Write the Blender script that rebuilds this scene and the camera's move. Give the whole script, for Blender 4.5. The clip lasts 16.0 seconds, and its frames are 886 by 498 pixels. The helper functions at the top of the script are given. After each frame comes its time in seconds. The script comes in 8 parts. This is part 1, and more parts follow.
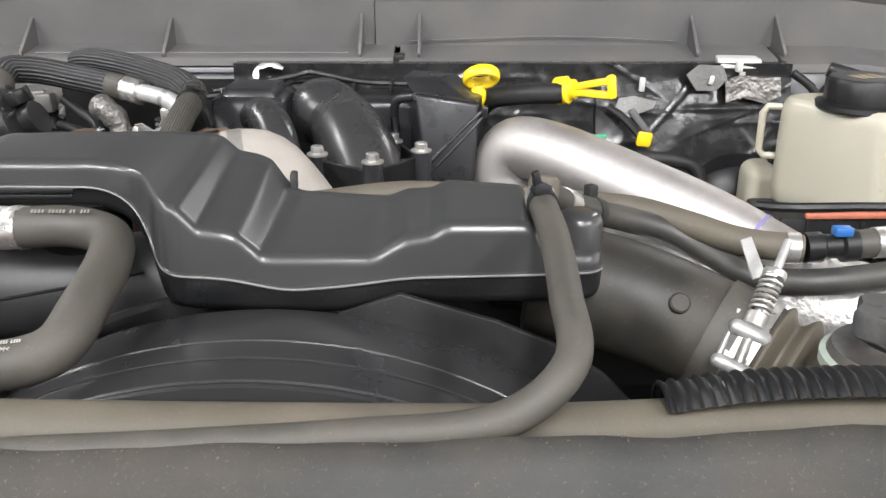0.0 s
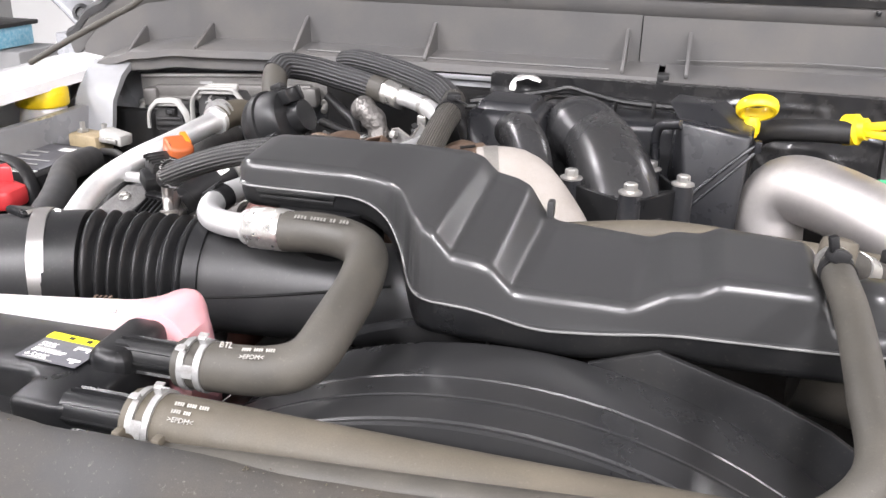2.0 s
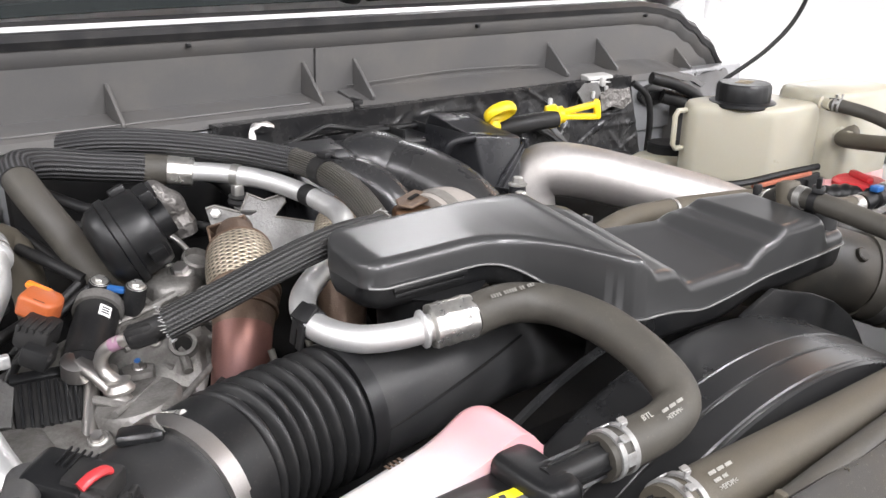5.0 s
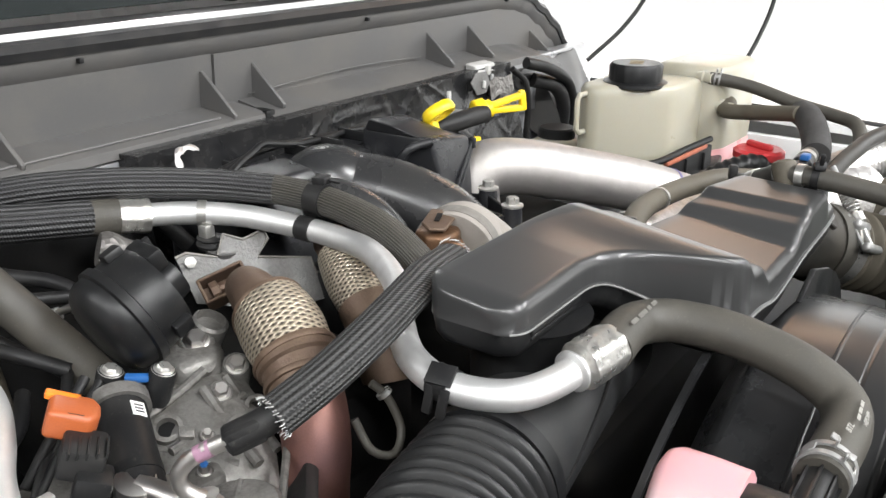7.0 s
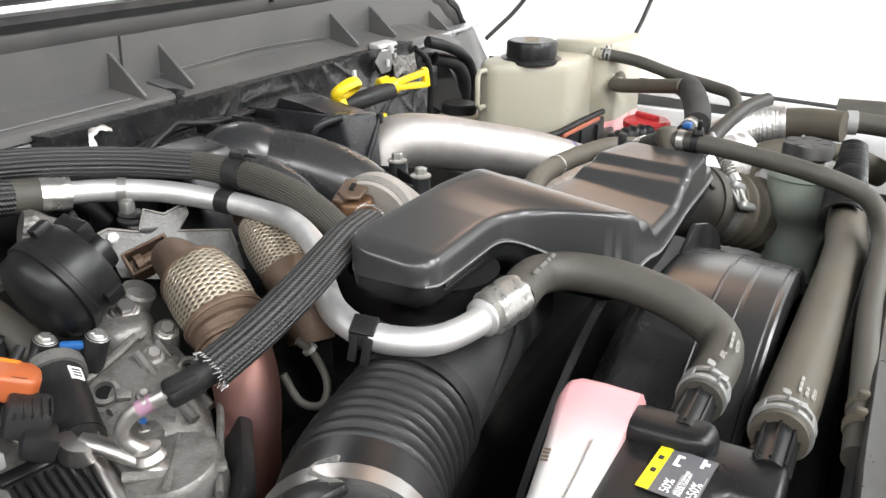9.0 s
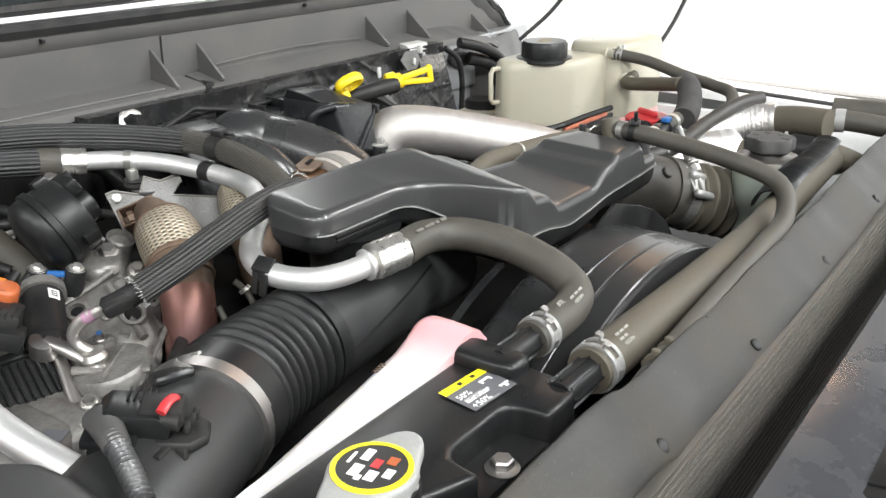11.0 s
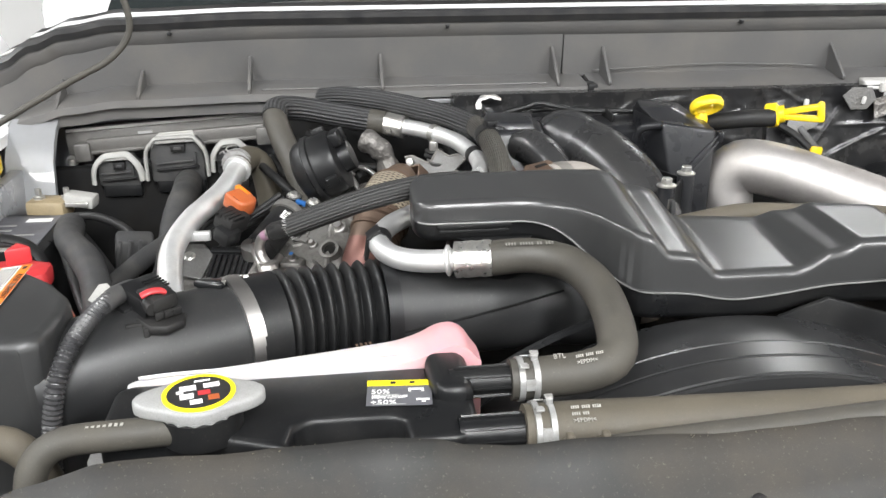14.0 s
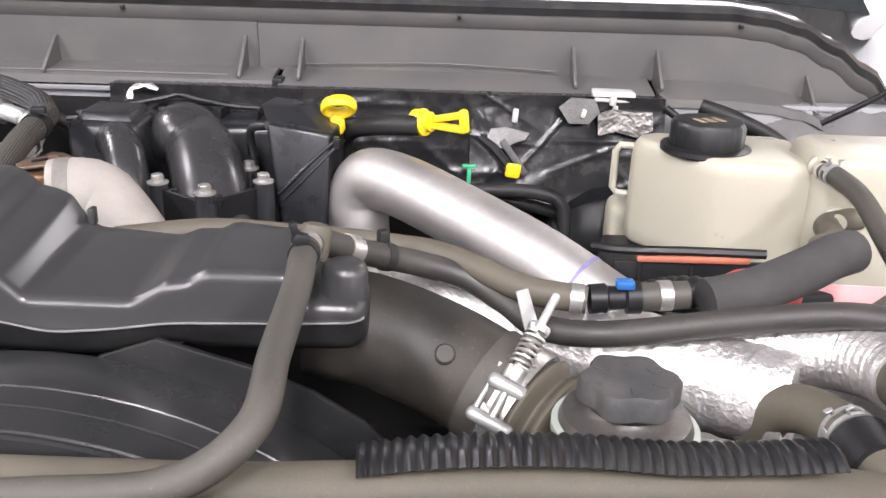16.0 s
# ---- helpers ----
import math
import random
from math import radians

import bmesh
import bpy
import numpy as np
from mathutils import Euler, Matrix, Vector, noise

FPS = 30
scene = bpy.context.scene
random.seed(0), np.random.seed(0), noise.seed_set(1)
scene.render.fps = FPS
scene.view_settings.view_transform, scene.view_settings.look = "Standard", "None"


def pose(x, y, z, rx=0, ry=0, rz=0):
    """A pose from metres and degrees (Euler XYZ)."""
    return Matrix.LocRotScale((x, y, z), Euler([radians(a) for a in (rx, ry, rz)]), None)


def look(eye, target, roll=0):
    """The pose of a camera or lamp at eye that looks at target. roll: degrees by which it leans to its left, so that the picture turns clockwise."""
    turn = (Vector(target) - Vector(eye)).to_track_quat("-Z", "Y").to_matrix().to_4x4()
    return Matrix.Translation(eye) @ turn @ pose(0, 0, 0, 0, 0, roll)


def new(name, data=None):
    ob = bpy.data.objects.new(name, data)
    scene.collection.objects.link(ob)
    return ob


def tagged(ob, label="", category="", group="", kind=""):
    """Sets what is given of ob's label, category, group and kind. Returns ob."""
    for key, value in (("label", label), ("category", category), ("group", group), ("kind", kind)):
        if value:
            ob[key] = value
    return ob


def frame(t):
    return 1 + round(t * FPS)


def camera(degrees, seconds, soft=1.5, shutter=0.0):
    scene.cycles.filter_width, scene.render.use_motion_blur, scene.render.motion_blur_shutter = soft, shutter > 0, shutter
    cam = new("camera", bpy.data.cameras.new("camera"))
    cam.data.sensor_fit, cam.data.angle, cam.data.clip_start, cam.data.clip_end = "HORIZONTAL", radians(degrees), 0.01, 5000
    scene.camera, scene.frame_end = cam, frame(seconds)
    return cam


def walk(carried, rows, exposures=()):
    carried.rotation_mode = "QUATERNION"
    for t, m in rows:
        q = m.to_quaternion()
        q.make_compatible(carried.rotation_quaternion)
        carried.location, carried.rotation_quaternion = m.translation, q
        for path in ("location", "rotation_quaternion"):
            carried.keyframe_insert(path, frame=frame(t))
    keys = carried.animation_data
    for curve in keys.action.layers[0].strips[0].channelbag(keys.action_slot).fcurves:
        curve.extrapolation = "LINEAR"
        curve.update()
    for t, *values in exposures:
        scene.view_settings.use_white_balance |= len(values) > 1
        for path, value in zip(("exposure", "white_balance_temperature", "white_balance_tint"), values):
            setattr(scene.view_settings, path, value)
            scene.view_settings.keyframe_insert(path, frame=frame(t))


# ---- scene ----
cam = camera(54.0, 16.0)
METRES, EYE, TILT, LEAN, TURN = 3.0, 1.55, -21.0, 0.0, 0.0
ROWS = [
    (0.0, 0.0, 0.0, 0.0, 0.0, 0.0, -0.0),
    (0.5, 0.0137, 0.0208, 0.0021, 6.68, -0.22, -2.51),
    (1.0, 0.0208, 0.0185, 0.0117, 12.13, -0.6, -4.46),
    (1.5, 0.0117, 0.0154, 0.0158, 14.58, -0.89, -5.48),
    (2.0, -0.0123, 0.0127, 0.0094, 14.24, -0.85, -6.64),
    (2.5, -0.0412, 0.0069, 0.005, 4.54, -0.11, -3.84),
    (3.0, -0.079, -0.0074, 0.0026, -5.25, -0.04, 0.05),
    (3.5, -0.1286, -0.0062, 0.0082, -14.19, 0.11, 3.51),
    (4.0, -0.1845, 0.0183, 0.0235, -23.98, -1.02, 7.05),
    (4.5, -0.2214, 0.0316, 0.0302, -30.13, -2.16, 9.54),
    (7.0, -0.2902, 0.1342, 0.0706, -53.4, -8.82, 16.94),
    (7.5, -0.2854, 0.133, 0.068, -56.51, -10.17, 17.17),
    (8.0, -0.2997, 0.1285, 0.0723, -58.24, -11.1, 17.46),
    (8.5, -0.303, 0.1354, 0.0692, -59.34, -11.66, 17.73),
    (9.0, -0.3082, 0.1258, 0.0693, -60.18, -12.01, 17.87),
    (11.5, -0.3115, 0.017, 0.036, -44.09, -6.89, 15.61),
    (12.0, -0.3099, -0.0081, 0.0296, -35.1, -4.57, 12.7),
    (12.5, -0.2805, -0.0188, 0.0227, -25.08, -2.62, 9.38),
    (13.0, -0.2444, -0.0229, 0.0187, -16.23, -1.38, 6.44),
    (13.5, -0.2081, -0.0261, 0.0135, -11.25, -0.85, 4.38),
    (14.0, -0.1606, -0.0396, 0.0115, -6.46, -0.42, 2.55),
    (14.5, -0.1055, -0.0441, 0.0127, -3.82, -0.26, 1.08),
    (15.0, -0.0467, -0.0269, 0.0169, -2.58, -0.1, -1.19),
    (15.5, 0.0083, -0.009, 0.0153, -1.79, -0.06, -1.7),
    (16.0, 0.0599, -0.0024, 0.014, -0.26, -0.08, -1.65),
]
walk(cam, [(t, pose(0, 0, EYE, TILT, LEAN, TURN) @ pose(METRES * x, METRES * y, METRES * z, 90 + pitch, roll, yaw)) for t, x, y, z, yaw, pitch, roll in ROWS],
     exposures=[(0.0, -0.27, 6500, 10), (1.5, 0.08, 6500, 15), (3.0, 0.03, 6500, 15), (4.5, -0.38, 6500, 14), (7.0, -0.43, 6500, 8), (9.0, -0.4, 6500, 8), (11.5, -0.39, 6500, 6), (13.5, -0.29, 6500, 7), (14.5, -0.42, 6500, 10), (15.0, -0.24, 6500, 14), (15.5, -0.2, 6500, 17), (16.0, -0.15, 6500, 17)])

# ---- light: a bright shop with an open glazed side and rows of ceiling lamps ----
world = bpy.data.worlds.new("overcast_sky")
scene.world = world
world.use_nodes = True
wn, wl = world.node_tree.nodes, world.node_tree.links
sky = wn.new("ShaderNodeTexSky")
sky.sky_type, sky.sun_disc, sky.sun_elevation, sky.sun_rotation = "NISHITA", False, radians(48), radians(180)
sky.air_density, sky.dust_density = 1.0, 3.0
grey = wn.new("ShaderNodeHueSaturation")
grey.inputs["Saturation"].default_value = 0.25
wl.new(sky.outputs[0], grey.inputs["Color"])
wl.new(grey.outputs[0], wn["Background"].inputs["Color"])
wn["Background"].inputs["Strength"].default_value = 0.13
sun_data = bpy.data.lights.new("sun", "SUN")
sun_data.energy, sun_data.angle, sun_data.color = 5.0, radians(2), (1.0, 0.98, 0.95)
sun = new("sun", sun_data)
sun.matrix_world = look((0, -9, 10), (0, 0.0, 0.0))

# ---- small library ----
def part(name, bm, material, parent=None, label="", sharp=38, smooth=True):
    me = bpy.data.meshes.new(name)
    bm.normal_update()
    bm.to_mesh(me)
    bm.free()
    if smooth:
        me.polygons.foreach_set("use_smooth", [True] * len(me.polygons))
        me.set_sharp_from_angle(angle=radians(sharp))
    me.materials.append(material)
    ob = new(name, me)
    if parent is not None:
        ob.parent = parent
        if parent.type == "EMPTY":
            ob.matrix_parent_inverse = Matrix.Translation(-Vector(parent.location))
    if label:
        ob["label"] = label
    return ob


def thing(name, loc, label, category, group="", kind=""):
    ob = new(name)
    ob.location = loc
    ob.empty_display_size = 0.02
    return tagged(ob, label, category, group, kind)


def axis_matrix(at, way, spin=0.0):
    """Local z along way, at the point."""
    q = Vector(way).normalized().to_track_quat("Z", "Y")
    return Matrix.Translation(at) @ q.to_matrix().to_4x4() @ Matrix.Rotation(radians(spin), 4, "Z")


def box(bm, at, size, bevel=0.0, turn=None, seg=2):
    m = Matrix.Translation(at) @ (turn or Matrix()) @ Matrix.Diagonal((*size, 1))
    made = bmesh.ops.create_cube(bm, size=1.0, matrix=m)["verts"]
    if bevel:
        edges = list({e for v in made for e in v.link_edges})
        bmesh.ops.bevel(bm, geom=edges, offset=bevel, segments=seg, profile=0.5, affect="EDGES")
    return bm


def box_bm(at, size, bevel=0.0, turn=None, seg=2):
    return box(bmesh.new(), at, size, bevel, turn, seg)


def rot(rx=0, ry=0, rz=0):
    return pose(0, 0, 0, rx, ry, rz)


def lathe(bm, profile, m, seg=24, lobes=0, depth=0.0):
    """profile: (radius, height) rows, turned about local z; lobes press flutes into it."""
    rings = []
    for r, h in profile:
        if r < 1e-6:
            rings.append([bm.verts.new(m @ Vector((0, 0, h)))])
        else:
            ring = []
            for i in range(seg):
                a = 2 * math.pi * i / seg
                rr = r * (1 + depth * math.cos(lobes * a)) if lobes else r
                ring.append(bm.verts.new(m @ Vector((rr * math.cos(a), rr * math.sin(a), h))))
            rings.append(ring)
    for a, b in zip(rings, rings[1:]):
        n = max(len(a), len(b))
        if n == 1:
            continue
        for i in range(n):
            j = (i + 1) % n
            if len(a) == 1:
                bm.faces.new((a[0], b[j], b[i]))
            elif len(b) == 1:
                bm.faces.new((a[i], a[j], b[0]))
            else:
                bm.faces.new((a[i], a[j], b[j], b[i]))
    for ring, flip in ((rings[0], True), (rings[-1], False)):
        if len(ring) > 2:
            bm.faces.new(ring[::-1] if flip else ring)
    return bm


def lathe_bm(profile, at, way, seg=24, lobes=0, depth=0.0, spin=0.0):
    return lathe(bmesh.new(), profile, axis_matrix(at, way, spin), seg, lobes, depth)


def spline(pts, step=0.006):
    """A smooth line through the points, with even steps."""
    p = [Vector(q) for q in pts]
    p = [2 * p[0] - p[1]] + p + [2 * p[-1] - p[-2]]
    out = []
    for a, b, c, d in zip(p, p[1:], p[2:], p[3:]):
        n = max(2, int((c - b).length / step))
        for i in range(n):
            t = i / n
            out.append(0.5 * (2 * b + (c - a) * t + (2 * a - 5 * b + 4 * c - d) * t * t + (3 * b - a - 3 * c + d) * t ** 3))
    out.append(p[-2])
    return out


def sweep(bm, pts, radius, seg=16, step=0.006, caps=True, flat=1.0, smooth_line=True, open_inside=0.0):
    """A tube along the points; radius: a number or a function of the metres gone and the share of the way. The UV map runs round and along."""
    line = spline(pts, step) if smooth_line else [Vector(q) for q in pts]
    gone = [0.0]
    for a, b in zip(line, line[1:]):
        gone.append(gone[-1] + (b - a).length)
    uv = bm.loops.layers.uv.verify()
    tan = [(line[min(i + 1, len(line) - 1)] - line[max(i - 1, 0)]).normalized() for i in range(len(line))]
    side = tan[0].cross(Vector((0, 0, 1)))
    if side.length < 0.05:
        side = tan[0].cross(Vector((0, 1, 0)))
    side.normalize()
    rings = []
    for i, c in enumerate(line):
        side = (side - tan[i] * side.dot(tan[i])).normalized()
        up = side.cross(tan[i])
        r = radius(gone[i], gone[i] / gone[-1]) if callable(radius) else radius
        rings.append([bm.verts.new(c + (side * math.cos(2 * math.pi * k / seg) + up * flat * math.sin(2 * math.pi * k / seg)) * r) for k in range(seg)])
    for i in range(len(rings) - 1):
        for k in range(seg):
            j = (k + 1) % seg
            f = bm.faces.new((rings[i][k], rings[i][j], rings[i + 1][j], rings[i + 1][k]))
            for loop, (u, v) in zip(f.loops, ((k, i), (k + 1, i), (k + 1, i + 1), (k, i + 1))):
                loop[uv].uv = (u / seg, gone[v])
    if caps:
        bm.faces.new(rings[0][::-1])
        bm.faces.new(rings[-1])
    bmesh.ops.recalc_face_normals(bm, faces=bm.faces[:])
    return bm


def tube_bm(pts, radius, **kw):
    return sweep(bmesh.new(), pts, radius, **kw)


def prism(bm, outline, z0, z1, m=None, bevel=0.0, seg=2, top_only=False):
    """An outline in the local xy plane, pulled up from z0 to z1."""
    m = m or Matrix()
    lo = [bm.verts.new(m @ Vector((x, y, z0))) for x, y in outline]
    hi = [bm.verts.new(m @ Vector((x, y, z1))) for x, y in outline]
    n = len(outline)
    made = [bm.faces.new(lo[::-1]), bm.faces.new(hi)]
    for i in range(n):
        made.append(bm.faces.new((lo[i], lo[(i + 1) % n], hi[(i + 1) % n], hi[i])))
    bmesh.ops.recalc_face_normals(bm, faces=made)
    if bevel:
        edges = list({e for f in made for e in f.edges})
        if top_only:
            edges = [e for e in edges if any(v in hi for v in e.verts)]
        bmesh.ops.bevel(bm, geom=edges, offset=bevel, segments=seg, profile=0.5, affect="EDGES")
    return bm


def prism_bm(outline, z0, z1, m=None, bevel=0.0, seg=2, top_only=False):
    return prism(bmesh.new(), outline, z0, z1, m, bevel, seg, top_only)


def loft(bm, sections, closed=True, caps=True):
    """Skin over rows of points, each as long as the next."""
    rows = [[bm.verts.new(p) for p in s] for s in sections]
    n = len(rows[0])
    for a, b in zip(rows, rows[1:]):
        for i in range(n if closed else n - 1):
            j = (i + 1) % n
            bm.faces.new((a[i], a[j], b[j], b[i]))
    if caps and closed:
        bm.faces.new(rows[0][::-1])
        bm.faces.new(rows[-1])
    bmesh.ops.recalc_face_normals(bm, faces=bm.faces[:])
    return bm


def along(table, x):
    """A value between the rows (x, value), smoothed."""
    if x <= table[0][0]:
        return table[0][1]
    for (a, u), (b, v) in zip(table, table[1:]):
        if x <= b:
            t = (x - a) / (b - a)
            t = t * t * (3 - 2 * t)
            return u + (v - u) * t
    return table[-1][1]


def bolt(parent, at, way=(0, 0, 1), r=0.006, h=0.006, material=None, washer=True, name="bolt"):
    """A hex bolt with a flange."""
    bm = bmesh.new()
    m = axis_matrix(at, way)
    if washer:
        lathe(bm, [(r * 1.45, 0), (r * 1.5, 0.0012), (r * 1.15, 0.0026)], m, 20)
    lathe(bm, [(r, 0.002), (r, h), (r * 0.82, h + 0.0015), (0, h + 0.0015)], m, 6)
    return part(name, bm, material, parent, sharp=25)


def words(parent, text, m, size, material, name="lettering", thick=0.0002, align="LEFT"):
    """Raised or printed letters in the built-in face, as one mesh."""
    cu = bpy.data.curves.new(name, "FONT")
    cu.body, cu.size, cu.extrude, cu.align_x, cu.resolution_u = text, size, thick, align, 2
    tmp = bpy.data.objects.new(name, cu)
    scene.collection.objects.link(tmp)
    me = bpy.data.meshes.new_from_object(tmp.evaluated_get(bpy.context.evaluated_depsgraph_get()))
    bpy.data.objects.remove(tmp)
    bpy.data.curves.remove(cu)
    bm = bmesh.new()
    bm.from_mesh(me)
    bpy.data.meshes.remove(me)
    bmesh.ops.transform(bm, matrix=m, verts=bm.verts[:])
    return part(name, bm, material, parent, smooth=False)

# ---- materials ----
def mat(name, colour, rough=0.5, metal=0.0, dirt=None, amount=0.3, scale=30.0, grain=900.0, bump=0.08, vary=0.12, spec=0.5, sss=0.0, rough_vary=0.12, coat=0.0, specks=0.0):
    """Principled surface with broad stains of dirt over a base with fine grain; coordinates in metres."""
    m = bpy.data.materials.new(name)
    m.use_nodes = True
    n, l = m.node_tree.nodes, m.node_tree.links
    p = n["Principled BSDF"]
    p.inputs["Metallic"].default_value = metal
    p.inputs["Specular IOR Level"].default_value = spec
    p.inputs["Coat Weight"].default_value = coat
    if sss:
        p.inputs["Subsurface Weight"].default_value = sss
        p.inputs["Subsurface Radius"].default_value = (0.02, 0.016, 0.01)
        p.inputs["Subsurface Scale"].default_value = 0.5
    co = n.new("ShaderNodeTexCoord")
    big = n.new("ShaderNodeTexNoise")
    big.inputs["Scale"].default_value, big.inputs["Detail"].default_value, big.inputs["Roughness"].default_value = scale, 6, 0.62
    fine = n.new("ShaderNodeTexNoise")
    fine.inputs["Scale"].default_value, fine.inputs["Detail"].default_value = grain, 3
    l.new(co.outputs["Object"], big.inputs["Vector"])
    l.new(co.outputs["Object"], fine.inputs["Vector"])
    ramp = n.new("ShaderNodeMapRange")
    ramp.inputs["From Min"].default_value, ramp.inputs["From Max"].default_value = 0.42, 0.72
    ramp.inputs["To Min"].default_value, ramp.inputs["To Max"].default_value = 0.0, amount
    l.new(big.outputs["Fac"], ramp.inputs["Value"])
    mix = n.new("ShaderNodeMix")
    mix.data_type = "RGBA"
    mix.inputs["A"].default_value = (*colour, 1)
    mix.inputs["B"].default_value = (*(dirt or [c * 0.75 for c in colour]), 1)
    l.new(ramp.outputs[0], mix.inputs["Factor"])
    last = mix
    if specks:
        dots = n.new("ShaderNodeTexNoise")
        dots.inputs["Scale"].default_value, dots.inputs["Detail"].default_value, dots.inputs["Roughness"].default_value = 330, 4, 0.75
        l.new(co.outputs["Object"], dots.inputs["Vector"])
        pick = n.new("ShaderNodeMapRange")
        pick.inputs["From Min"].default_value, pick.inputs["From Max"].default_value = 0.60, 0.74
        pick.inputs["To Min"].default_value, pick.inputs["To Max"].default_value = 0.0, specks
        l.new(dots.outputs["Fac"], pick.inputs["Value"])
        scale_by = n.new("ShaderNodeMath")
        scale_by.operation = "MULTIPLY"
        l.new(pick.outputs[0], scale_by.inputs[0])
        l.new(big.outputs["Fac"], scale_by.inputs[1])
        last = n.new("ShaderNodeMix")
        last.data_type = "RGBA"
        last.inputs["B"].default_value = (0.21, 0.19, 0.16, 1)
        l.new(scale_by.outputs[0], last.inputs["Factor"])
        l.new(mix.outputs["Result"], last.inputs["A"])
    tone = n.new("ShaderNodeMapRange")
    tone.inputs["From Min"].default_value, tone.inputs["From Max"].default_value = 0.25, 0.75
    tone.inputs["To Min"].default_value, tone.inputs["To Max"].default_value = 1 - vary, 1 + vary
    l.new(fine.outputs["Fac"], tone.inputs["Value"])
    mul = n.new("ShaderNodeMix")
    mul.data_type, mul.blend_type = "RGBA", "MULTIPLY"
    mul.inputs["Factor"].default_value = 1.0
    l.new(last.outputs["Result"], mul.inputs["A"])
    l.new(tone.outputs[0], mul.inputs["B"])
    l.new(mul.outputs["Result"], p.inputs["Base Color"])
    gloss = n.new("ShaderNodeMapRange")
    gloss.inputs["From Min"].default_value, gloss.inputs["From Max"].default_value = 0.3, 0.7
    gloss.inputs["To Min"].default_value, gloss.inputs["To Max"].default_value = max(0.03, rough - rough_vary), min(1, rough + rough_vary)
    l.new(big.outputs["Fac"], gloss.inputs["Value"])
    l.new(gloss.outputs[0], p.inputs["Roughness"])
    if bump:
        b = n.new("ShaderNodeBump")
        b.inputs["Strength"].default_value, b.inputs["Distance"].default_value = bump, 0.001
        l.new(fine.outputs["Fac"], b.inputs["Height"])
        l.new(b.outputs[0], p.inputs["Normal"])
    return m


def woven(name, colour, gap, pitch=0.0042, around=26, rough=0.55, metal=0.0, bump=0.8, lines=False):
    """Braid: two families of strands that wind along a tube's UV map; with lines, straight cords along it."""
    m = mat(name, colour, rough, metal, dirt=[c * 1.6 for c in colour], amount=0.25, scale=45, bump=0)
    n, l = m.node_tree.nodes, m.node_tree.links
    p = n["Principled BSDF"]
    base = p.inputs["Base Color"].links[0].from_socket
    co = n.new("ShaderNodeTexCoord")
    sep = n.new("ShaderNodeSeparateXYZ")
    l.new(co.outputs["UV"], sep.inputs[0])

    def calc(op, a, b=None):
        k = n.new("ShaderNodeMath")
        k.operation = op
        for i, v in enumerate((a, b)):
            if v is None:
                continue
            if isinstance(v, (int, float)):
                k.inputs[i].default_value = v
            else:
                l.new(v, k.inputs[i])
        return k.outputs[0]

    u = calc("MULTIPLY", sep.outputs["X"], around * 2 * math.pi)
    v = calc("MULTIPLY", sep.outputs["Y"], 2 * math.pi / pitch)
    if lines:
        h = calc("ADD", calc("SINE", u), calc("MULTIPLY", calc("SINE", calc("ADD", v, u)), 0.35))
    else:
        a = calc("SINE", calc("ADD", u, v))
        b = calc("SINE", calc("SUBTRACT", u, v))
        h = calc("MAXIMUM", a, b)
        h = calc("ADD", h, calc("MULTIPLY", calc("MULTIPLY", a, b), 0.4))
    fac = n.new("ShaderNodeMapRange")
    fac.inputs["From Min"].default_value, fac.inputs["From Max"].default_value = -0.45, 0.5
    l.new(h, fac.inputs["Value"])
    mix = n.new("ShaderNodeMix")
    mix.data_type = "RGBA"
    mix.inputs["A"].default_value = (*gap, 1)
    l.new(base, mix.inputs["B"])
    l.new(fac.outputs[0], mix.inputs["Factor"])
    l.new(mix.outputs["Result"], p.inputs["Base Color"])
    bp = n.new("ShaderNodeBump")
    bp.inputs["Strength"].default_value, bp.inputs["Distance"].default_value = bump, 0.0006
    l.new(h, bp.inputs["Height"])
    l.new(bp.outputs[0], p.inputs["Normal"])
    return m


def crinkled(name, colour, rough, metal, cell, deep, spec=0.5, dirt=None, amount=0.3):
    """A crumpled film: creased cells at two sizes turn the surface; cells per metre, depth in metres."""
    m = mat(name, colour, rough, metal, dirt=dirt, amount=amount, scale=30, bump=0, spec=spec, vary=0.05)
    n, l = m.node_tree.nodes, m.node_tree.links
    p = n["Principled BSDF"]
    co = n.new("ShaderNodeTexCoord")
    warp = n.new("ShaderNodeTexNoise")
    warp.inputs["Scale"].default_value, warp.inputs["Detail"].default_value = cell * 0.6, 3
    l.new(co.outputs["Object"], warp.inputs["Vector"])
    push = n.new("ShaderNodeVectorMath")
    push.operation = "MULTIPLY_ADD"
    push.inputs[1].default_value = (1.1 / cell,) * 3
    l.new(warp.outputs["Color"], push.inputs[0])
    l.new(co.outputs["Object"], push.inputs[2])
    last = None
    for k, share in ((1.0, 1.0), (2.7, 0.4)):
        v = n.new("ShaderNodeTexVoronoi")
        v.inputs["Scale"].default_value = cell * k
        l.new(push.outputs[0], v.inputs["Vector"])
        w = n.new("ShaderNodeMath")
        w.operation = "MULTIPLY"
        w.inputs[1].default_value = share
        l.new(v.outputs["Distance"], w.inputs[0])
        if last is None:
            last = w
        else:
            both = n.new("ShaderNodeMath")
            both.operation = "ADD"
            l.new(last.outputs[0], both.inputs[0])
            l.new(w.outputs[0], both.inputs[1])
            last = both
    b = n.new("ShaderNodeBump")
    b.inputs["Strength"].default_value, b.inputs["Distance"].default_value = 1.0, deep
    l.new(last.outputs[0], b.inputs["Height"])
    l.new(b.outputs[0], p.inputs["Normal"])
    return m


